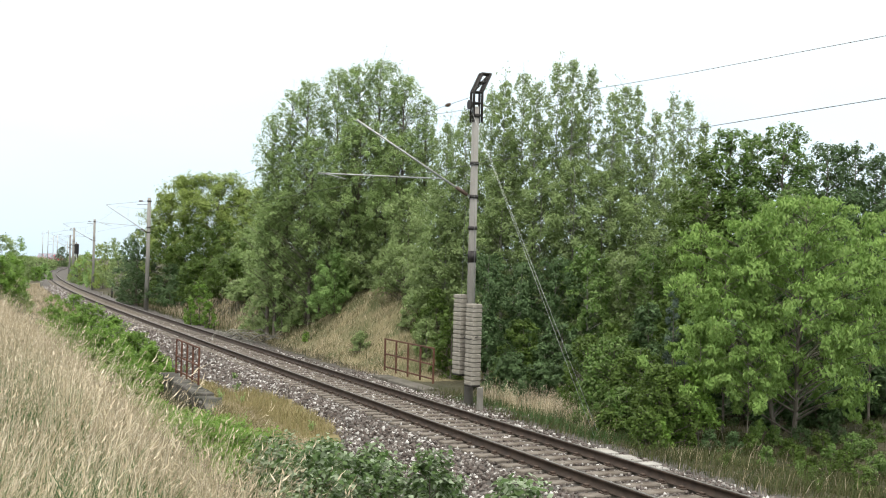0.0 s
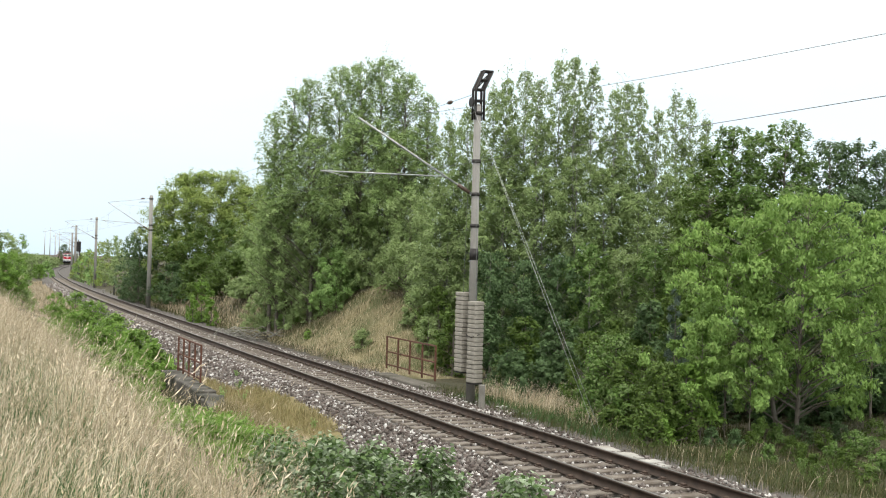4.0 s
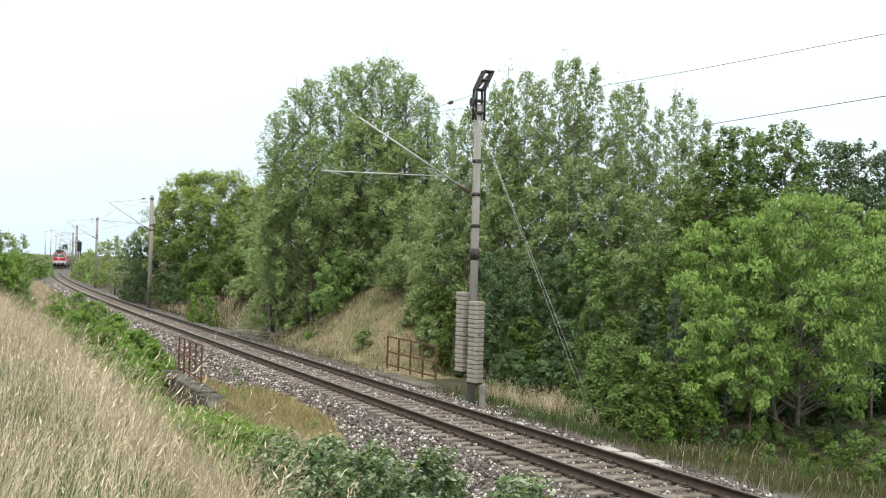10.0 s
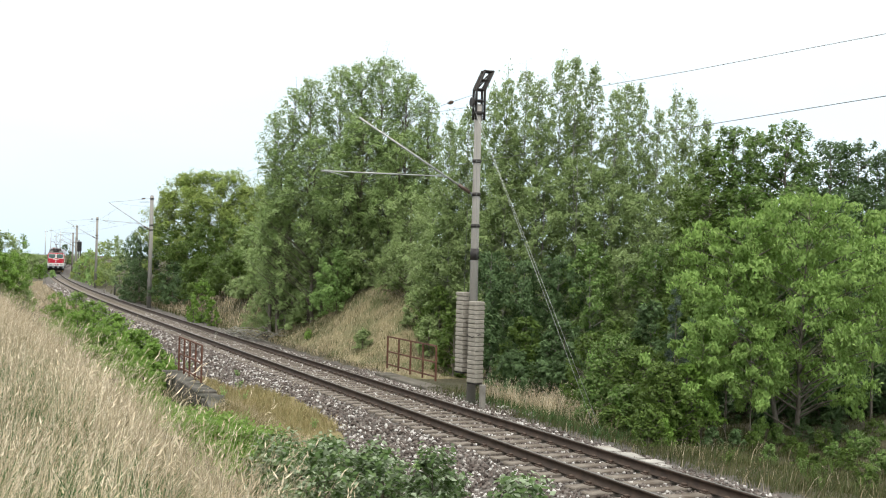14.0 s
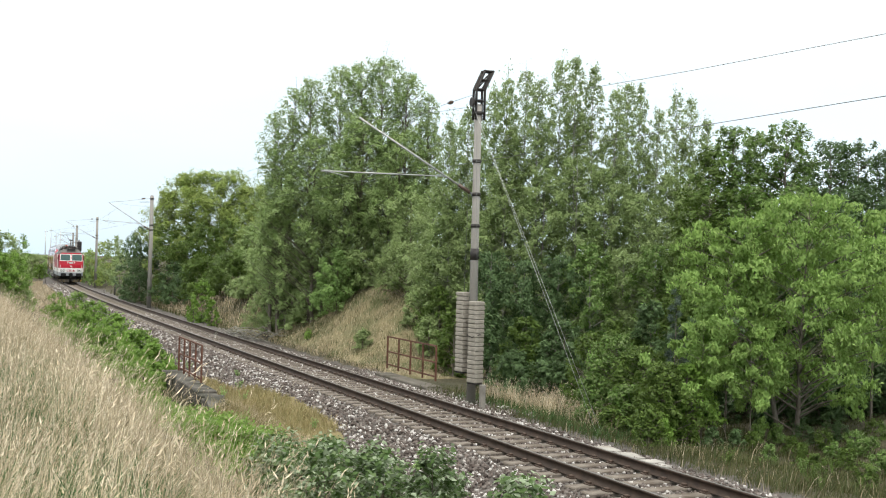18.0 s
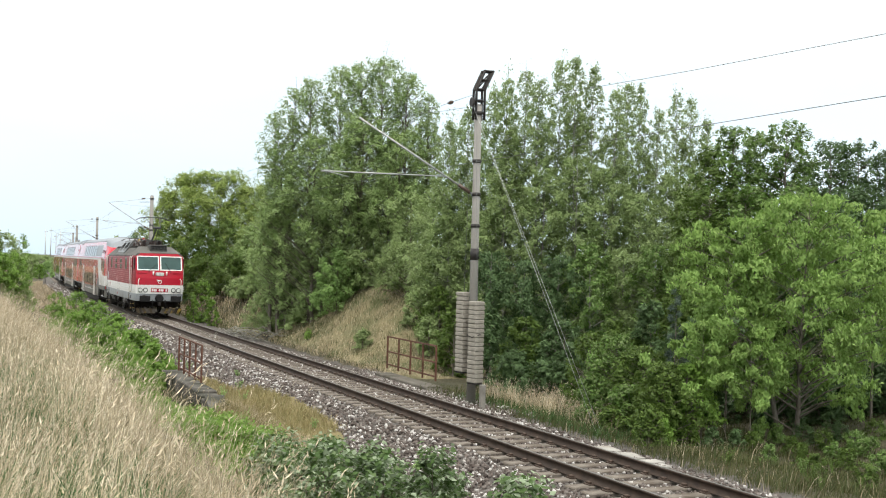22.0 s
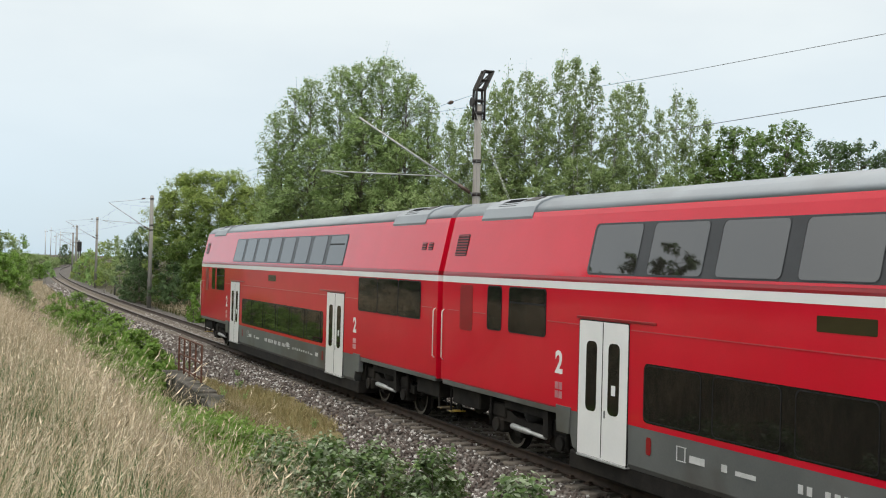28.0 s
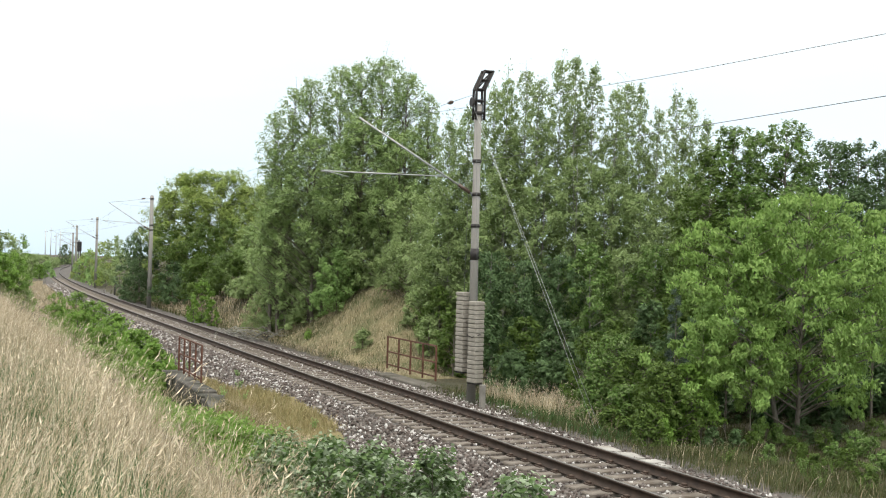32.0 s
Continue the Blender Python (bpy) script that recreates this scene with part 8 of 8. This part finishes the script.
            for q in (s0, s1):
                part("ladder_side", box(q - 0.015, q + 0.015, min(sd * 1.36, sd * 1.42), max(sd * 1.36, sd * 1.42), 0.38, 0.95), M_BOGIE, car)
            part("data_plate", plate(rounded(*sorted((D(2.0), D(2.36))), 0.93, 1.32, 0.01), lambda q: W + 0.008, 0.008, 0, sd), M_BLACK, car, "black inspection plate")
            bars("lettering", [(max(D(2.06), D(2.3)), 1.0 + 0.07 * k, 0.22 - 0.03 * (k % 2), 0.018) for k in range(4)], car, W + 0.02, M_YELLOW, sd)
            part("grille", plate(rounded(*sorted((D(2.07), D(2.24))), 1.42, 1.72, 0.01), flat, 0.01, 0, sd), M_BLACK, car)
        nt_ = part("notice", plate(rounded(X(L - 1.34), X(L - 1.62), 1.90, 2.42, 0.01), flat, 0.008, 0, sd), M_NOTICE, car, "white and blue notice sheet")
        part("notice_field", plate(rounded(X(L - 1.37), X(L - 1.59), 1.93, 2.18, 0.01), flat, 0.010, 0, sd), M_NOTICE_BLUE, nt_)
        part("number_plate", frame_ring(rounded(X(8.96), X(7.92), 1.89, 2.13, 0.015), 0.014, flat, 0.018, sd), M_LOCO_LINE, car)
        bars("number_bars", [(X(8.86 - 0.1 * k), 1.94, 0.07, 0.14) for k in range(9) if k not in (3,)], car, W + 0.015, M_LOCO_LINE, sd)
        for d in (3.6, 7.65, 11.7):
            part("sill_lamp", box(X(d) - 0.06, X(d) + 0.06, min(sd * 1.40, sd * 1.46), max(sd * 1.40, sd * 1.46), 0.76, 0.92, 0.02), M_HOPPER, car)
        part("sand_hopper", box(X(4.9), X(4.15), min(sd * 1.28, sd * 1.46), max(sd * 1.28, sd * 1.46), 0.62, 0.89, 0.04), M_HOPPER, car, "grimy grey sand hopper")
        part("sand_hopper", box(X(L - 4.2), X(L - 4.8), min(sd * 1.28, sd * 1.46), max(sd * 1.28, sd * 1.46), 0.62, 0.89, 0.04), M_HOPPER, car, "grimy grey sand hopper")
        part("red_flag_plate", plate(rounded(X(8.35), X(8.05), 1.03, 1.16, 0.02), lambda q: W + 0.005, 0.004, 0, sd), M_LOCO_RED, car)
    # faces
    for end in (1, -1):
        def F(z, e=0.0):
            return end * (L / 2 - face(z) + e)

        for k in (-1, 1):
            y0, y1 = 0.035 * k, 1.29 * k
            def quad(ya, yb, za, zb, e0, e1):
                return [[(F(z, e), y, z) for y, z in ((ya, za), (yb, za), (yb * 0.985, zb), (ya, zb))] for e in (e0, e1)]
            ws = part("windscreen", loft(quad(y0 + 0.05 * k, y1 - 0.06 * k, 2.72, 3.46, 0.0, 0.02)), M_GLASS_CAB, car, "windscreen with the sky's reflection in its teal colour")
            bm = bmesh.new()
            for ya, yb, za, zb in ((y0, y1, 2.68, 2.735), (y0, y1, 3.455, 3.51), (y0, y0 + 0.06 * k, 2.68, 3.51), (y1 - 0.065 * k, y1, 2.68, 3.51)):
                loft(quad(ya, yb, za, zb, -0.01, 0.035), bm)
            part("windscreen_frame", bm, M_LOCO_WHITE, ws, "white windscreen frame")
            part("wiper", rod([(F(2.66, 0.05), k * 0.62, 2.62), (F(3.1, 0.05), k * 0.22 + 0.1, 3.12)], 0.012, 5), M_BLACK, ws)
            part("wiper_arm", rod([(F(2.6, 0.05), k * 0.62, 2.55), (F(2.66, 0.05), k * 0.62, 2.64)], 0.02, 6), M_BLACK, ws)
            for yy, lit in ((0.80, True), (1.09, False)):
                lp = part("headlight", rod([(F(1.53, -0.05), k * yy, 1.53), (F(1.53, 0.05), k * yy, 1.53)], 0.135, 20), M_BLACK, car, "black ringed headlight")
                part("lens", rod([(F(1.53, 0.05), k * yy, 1.53), (F(1.53, 0.062), k * yy, 1.53)], 0.10, 20), M_LAMP, lp)
            part("horn", rod([(F(2.4, 0.0), k * 0.38, 2.42), (F(2.4, 0.08), k * 0.38, 2.42), (F(2.4, 0.08), k * 0.38, 2.62)], [0.03, 0.035, 0.05], 8), M_LOCO_WHITE, car)
            part("front_handrail", rod([(F(1.4, 0.02), k * 1.22, 1.38), (F(1.4, 0.09), k * 1.22, 1.44), (F(2.2, 0.09), k * 1.22, 2.1), (F(2.2, 0.0), k * 1.16, 2.2)], 0.02, 8), M_CHROME, car, "cream handrail")
            bfr = rod([(F(1.05, -0.02), k * 0.875, 1.05), (F(1.05, 0.25), k * 0.875, 1.05), (F(1.05, 0.26), k * 0.875, 1.05), (F(1.05, 0.56), k * 0.875, 1.05)], [0.19, 0.17, 0.12, 0.12], 18)
            bf_ = part("buffer", bfr, M_DARKSTEEL, car, "black buffer")
            part("buffer_head", box(min(F(1.05, 0.55), F(1.05, 0.62)), max(F(1.05, 0.55), F(1.05, 0.62)), k * 0.875 - 0.30, k * 0.875 + 0.30, 0.86, 1.22, 0.03), M_BLACK, bf_)
            part("hose", rod([(F(1.0, 0.02), k * 0.36, 0.95), (F(1.0, 0.14), k * 0.36, 0.75), (F(1.0, 0.12), k * 0.4, 0.48), (F(1.0, 0.02), k * 0.44, 0.55)], 0.028, 6), M_BLACK, car)
            part("mirror_bar", box(min(F(2.5, 0.0), F(2.5, 0.03)), max(F(2.5, 0.0), F(2.5, 0.03)), min(k * 0.75, k * 1.25), max(k * 0.75, k * 1.25), 2.50, 2.53), M_LOCO_RED, car)
            # plough half with warning stripes
            pl = part("snow_plough", loft([[(F(0.9, e - 0.10 * (z < 0.3)), y, z) for y, z in ((k * 0.18, 0.18), (k * 1.25, 0.18), (k * 1.28, 0.48), (k * 0.18, 0.48))] for e in (0.0, 0.04)]), M_PLOUGH, car, "grimy grey plough with yellow warning stripes")
            for j in range(3):
                ya = k * (0.30 + 0.36 * j)
                part("yellow_stripe", loft([[(F(0.9, e - 0.10 * (z < 0.3)), y, z) for y, z in ((ya, 0.185), (ya + k * 0.16, 0.185), (ya + k * 0.30, 0.475), (ya + k * 0.14, 0.475))] for e in (0.03, 0.046)]), M_YELLOW, pl)
        tl = part("top_lamp", box(min(F(2.46, -0.05), F(2.46, 0.06)), max(F(2.46, -0.05), F(2.46, 0.06)), -0.24, 0.24, 2.36, 2.56, 0.03), M_GALV, car, "twin top lamp")
        for k in (-1, 1):
            part("lens", rod([(F(2.46, 0.055), k * 0.11, 2.46), (F(2.46, 0.075), k * 0.11, 2.46)], 0.085, 16), M_LAMP, tl)
        npl = part("number_plate", box(min(F(1.53, 0), F(1.53, 0.015)), max(F(1.53, 0), F(1.53, 0.015)), -0.48, 0.48, 1.42, 1.64), M_LOCO_RED, car, "red plate with pale bars")
        for j in range(9):
            if j not in (3, 7):
                part("plate_bar", box(min(F(1.53, 0.012), F(1.53, 0.02)), max(F(1.53, 0.012), F(1.53, 0.02)), -0.43 + 0.098 * j, -0.36 + 0.098 * j, 1.46, 1.60), M_LOCO_WHITE, npl)
        bm = bmesh.new()
        ring = []
        for a in range(25):
            an = radians(-100 + a * 13.5)
            ring.append(((F(2.03, 0.02)), 0.10 * math.cos(an), 2.02 + 0.10 * math.sin(an)))
        rod(ring, 0.02, 6, bm)
        rod([(F(2.08, 0.02), -0.17, 2.13), (F(2.06, 0.02), 0.0, 2.06)], [0.02, 0.03], 6, bm)
        part("emblem", bm, M_LOCO_WHITE, car, "round white emblem")
        part("coupler_cover", rod([(F(1.0, 0.0), 0, 1.06), (F(1.0, 0.2), 0, 1.06), (F(1.0, 0.28), 0, 1.06)], [0.24, 0.24, 0.18], 20), M_BLACK, car)
        part("coupling_hook", box(min(F(1.0, 0), F(1.0, 0.3)), max(F(1.0, 0), F(1.0, 0.3)), -0.07, 0.07, 0.62, 0.84, 0.03), M_DARKSTEEL, car)
        part("white_lip", loft([[(F(1.33, e), y, z) for y, z in ((1.33, 1.32), (-1.33, 1.32), (-1.33, 1.365), (1.33, 1.365))] for e in (0.0, 0.035)]), M_LOCO_WHITE, car)
    # roof gear
    def insulator(x, y, z, h=0.26, r=0.075, mat_=None):
        pts, rr = [], []
        for i in range(8):
            for q, k in ((0.0, 0.6), (0.35, 0.6), (0.45, 1.0), (0.75, 1.0), (0.85, 0.6)):
                pts.append((x, y, z + h * (i + q) / 8))
                rr.append(r * k)
        ins = rod(pts, rr, 12)
        for f in ins.faces:
            f.smooth = False
        return part("roof_insulator", ins, mat_ or M_CERAMIC, car, "ribbed maroon insulator")

    for d, y, h, r in ((4.25, -0.5, 0.40, 0.13), (4.25, 0.5, 0.40, 0.13), (3.55, -0.5, 0.44, 0.17), (3.75, 0.5, 0.44, 0.17), (3.25, 0.0, 0.42, 0.15), (4.55, -0.35, 0.44, 0.10), (4.95, -0.30, 0.44, 0.10),
                       (4.2, 0.1, 0.44, 0.10), (4.7, 0.45, 0.44, 0.10), (5.2, 0.5, 0.42, 0.10), (5.5, -0.82, 0.32, 0.09), (5.3, -0.62, 0.34, 0.09), (5.75, 0.2, 0.40, 0.10), (5.8, -0.35, 0.40, 0.09),
                       (10.5, -0.5, 0.24, 0.10), (10.5, 0.5, 0.24, 0.10), (13.3, -0.5, 0.24, 0.10), (13.3, 0.5, 0.24, 0.10), (11.9, 0.5, 0.24, 0.09), (11.9, -0.5, 0.24, 0.09), (10.05, -0.2, 0.62, 0.08), (10.2, 0.25, 0.55, 0.08)):
        insulator(X(d), y, 4.0, h, r)
    part("bus_bar", rod([(X(4.2), -0.2, 4.45), (X(5.2), -0.25, 4.5), (X(5.75), -0.1, 4.42)], 0.03, 8), M_BUSRED, car, "red roof conductor")
    part("bus_bar", rod([(X(5.5), -0.45, 4.52), (X(6.2), -0.2, 4.62), (X(9.9), -0.05, 4.70)], 0.014, 6), M_YELLOW, car, "yellow roof conductor")
    part("breaker", rod([(X(5.62), -0.48, 4.44), (X(5.36), -0.48, 4.48)], 0.085, 12), M_BREAKER, car, "yellow breaker cap")
    part("breaker", rod([(X(5.3), -0.45, 4.50), (X(4.98), -0.42, 4.53), (X(4.7), -0.4, 4.50)], [0.05, 0.07, 0.06], 12), M_DARKSTEEL, car)
    part("breaker", rod([(X(4.62), -0.4, 4.55), (X(4.42), -0.4, 4.58)], 0.06, 12), M_BUSRED, car, "red breaker cap")
    part("breaker_frame", box(X(5.3), X(4.35), -0.5, -0.2, 4.42, 4.46, 0.01), M_DARKSTEEL, car)
    for k, (d0, d1, y0, y1, zl) in enumerate(((5.9, 4.9, -0.55, -0.75, 4.10), (5.3, 4.2, -0.7, -0.62, 4.08), (5.0, 3.9, -0.6, -0.55, 4.14), (4.5, 3.3, -0.62, -0.6, 4.2))):
        pts = [(X(d0 + (d1 - d0) * q), y0 + (y1 - y0) * q, 4.46 - (4.46 - zl) * math.sin(math.pi * q) ** 0.7) for q in (0, 0.08, 0.25, 0.5, 0.75, 0.92, 1.0)]
        part("cable", rod(pts, 0.032, 7), M_CABLE if k % 2 else M_CERAMIC, car)
    for q in range(5):
        part("cable_sleeve", rod([(X(5.72 - 0.07 * q), -0.66, 4.36 - 0.07 * q), (X(5.69 - 0.07 * q), -0.665, 4.33 - 0.07 * q)], 0.045, 8), M_LOCO_WHITE, car)
    part("roof_mast", rod([(X(3.0), 0.2, 4.0), (X(3.0), 0.2, 4.5)], 0.045, 8), M_DARKSTEEL, car)
    for a in [2.95 + 0.42 * q for q in range(7)] + [10.0 + 0.42 * q for q in range(7)]:
        for sd in (-1, 1):
            part("pipe_clamp", box(X(a) - 0.05, X(a) + 0.05, sd * 0.96 - 0.07, sd * 0.96 + 0.07, 3.97, 4.10, 0.015), M_DARKSTEEL, car)
    for a, b in ((2.9, 5.9), (9.9, 12.6)):
        for sd in (-1, 1):
            part("roof_pipe", rod([(X(a), sd * 0.96, 4.03), (X(b), sd * 0.96, 4.03)], 0.045, 8), M_DARKSTEEL, car)
    for sd in (-1, 1):
        part("catwalk", box(X(5.9), X(2.9), sd * 0.82 - 0.14, sd * 0.82 + 0.14, 4.03, 4.06, 0.005), M_LOCO_ROOF, car)
    # raised pantograph, knee forward
    pg = part("pantograph", box(X(4.35), X(3.15), -0.52, 0.52, 4.43, 4.48, 0.01), M_PANTO, car, "raised dark pantograph")
    part("lower_arm", rod([(X(3.5), 0, 4.50), (X(1.75), 0, 5.22)], [0.05, 0.042], 10), M_PANTO, pg)
    part("lower_link", rod([(X(3.1), 0.12, 4.48), (X(1.68), 0.12, 5.12)], 0.02, 6), M_PANTO, pg)
    part("knee", rod([(X(1.75), -0.25, 5.2), (X(1.75), 0.25, 5.2)], 0.07, 10), M_PANTO, pg)
    for sd in (-1, 1):
        part("upper_arm", rod([(X(1.75), sd * 0.2, 5.22), (X(3.55), sd * 0.42, 5.80)], [0.03, 0.022], 8), M_PANTO, pg)
    for d in (3.4, 3.8):
        part("contact_strip", rod([(X(d), -0.95, 5.70), (X(d), -0.72, 5.83), (X(d), -0.5, 5.86), (X(d), 0.5, 5.86), (X(d), 0.72, 5.83), (X(d), 0.95, 5.70)], 0.02, 6), M_PANTO, pg)
    part("head_link", box(X(3.85), X(3.35), -0.52, -0.48, 5.79, 5.84), M_PANTO, pg)
    part("head_link", box(X(3.85), X(3.35), 0.48, 0.52, 5.79, 5.84), M_PANTO, pg)
    # folded pantograph at the rear
    pf = part("pantograph", box(X(13.6), X(10.4), -0.55, 0.55, 4.26, 4.31, 0.01), M_PANTO, car, "folded dark pantograph")
    part("lower_arm", rod([(X(11.0), 0, 4.36), (X(13.3), 0, 4.46)], 0.055, 10), M_PANTO, pf)
    for sd in (-1, 1):
        part("upper_arm", rod([(X(13.3), sd * 0.2, 4.48), (X(11.0), sd * 0.42, 4.58)], 0.03, 8), M_PANTO, pf)
    for d in (10.9, 11.3):
        part("contact_strip", rod([(X(d), -0.95, 4.47), (X(d), -0.72, 4.61), (X(d), -0.5, 4.65), (X(d), 0.5, 4.65), (X(d), 0.72, 4.61), (X(d), 0.95, 4.47)], 0.022, 6), M_PANTO, pf)
    # bogies
    bogies = []
    for d in (3.5, L - 3.5):
        bg = thing("bogie", "", "", at=pose(X(d), 0, 0))
        bg.parent = car
        bm = bmesh.new()
        for sd in (-1, 1):
            y0, y1 = sorted((sd * 1.0, sd * 1.2))
            pr_ = ((-2.4, 0.62), (-0.9, 0.62), (-0.6, 0.48), (0.6, 0.48), (0.9, 0.62), (2.4, 0.62), (2.4, 0.84), (-2.4, 0.84))
            loft([[(px, y, pz) for px, pz in pr_] for y in (y0, y1)], bm)
        for px in (-2.3, 0, 2.3):
            box(px - 0.16, px + 0.16, -1.02, 1.02, 0.52, 0.80, 0.02, bm)
        part("side_frame", bm, M_BOGIE, bg)
        for sd in (-1, 1):
            for ax in (-1.6, 1.6):
                bm = box(ax - 0.24, ax + 0.24, sd * 1.12 - 0.15, sd * 1.12 + 0.15, 0.44, 0.80, 0.06)
                rod([(ax, sd * 1.26, 0.625), (ax, sd * 1.33, 0.625)], 0.16, 16, bm)
                part("axle_box", bm, M_BOGIE, bg)
                for q in (-0.42, 0.42):
                    part("coil_spring", rod([(ax + q, sd * 1.12, 0.5), (ax + q, sd * 1.12, 0.92)], 0.10, 10), M_BOGIE, bg)
                part("brake_shoe", box(ax - 0.82, ax - 0.68, sd * 0.76 - 0.06, sd * 0.76 + 0.06, 0.35, 0.75, 0.03), M_BOGIE, bg)
            part("damper", rod([(-0.5, sd * 1.3, 0.72), (0.5, sd * 1.3, 0.60)], 0.05, 8), M_BOGIE, bg)
            for q in (-0.35, 0.35):
                part("body_spring", rod([(q, sd * 1.1, 0.55), (q, sd * 1.1, 0.95)], 0.13, 12), M_BOGIE, bg)
            part("sand_box", box(2.1, 2.5, sd * 1.12 - 0.14, sd * 1.12 + 0.14, 0.55, 0.9, 0.03), M_BOGIE, bg)
        bogies.append(bg)
    for k, (a, b) in enumerate(((6.3, 7.2), (7.3, 8.2), (8.3, 9.1))):
        part("underfloor_box", box(X(b), X(a), -1.2, 1.2, 0.36 + 0.06 * (k % 2), 0.92, 0.03), M_BOGIE, car)
    for sd in (-1, 1):
        part("air_tank", rod([(X(9.0), sd * 1.22, 0.72), (X(7.9), sd * 1.22, 0.72)], 0.16, 14), M_BOGIE, car)
    return car, bogies


LOCO_WHEEL = []
loco, bog_l = build_loco(15.3)
for bg in bog_l:
    add_wheels(bg, (-1.6, 1.6), 0.625, LOCO_WHEEL)
CARS = [(loco, 0.0, 15.3, 3.5), (coach_a, 15.88, 26.2, 3.6), (coach_b, 42.33, 26.1, 3.6), (coach_c, 68.73, 26.1, 3.6)]


def motions():
    for c, b0, L, pv in CARS:
        walk(c, [(k * 0.5, car_pose(k * 0.5, b0, L, pv)) for k in range(65)])
    for w, x, r in WHEELS:
        walk(w, [(k / 30, pose(x, 0, r, 0, math.degrees((front(0) - front(k / 30)) / r) % 360, 0)) for k in range(961)])


motions()
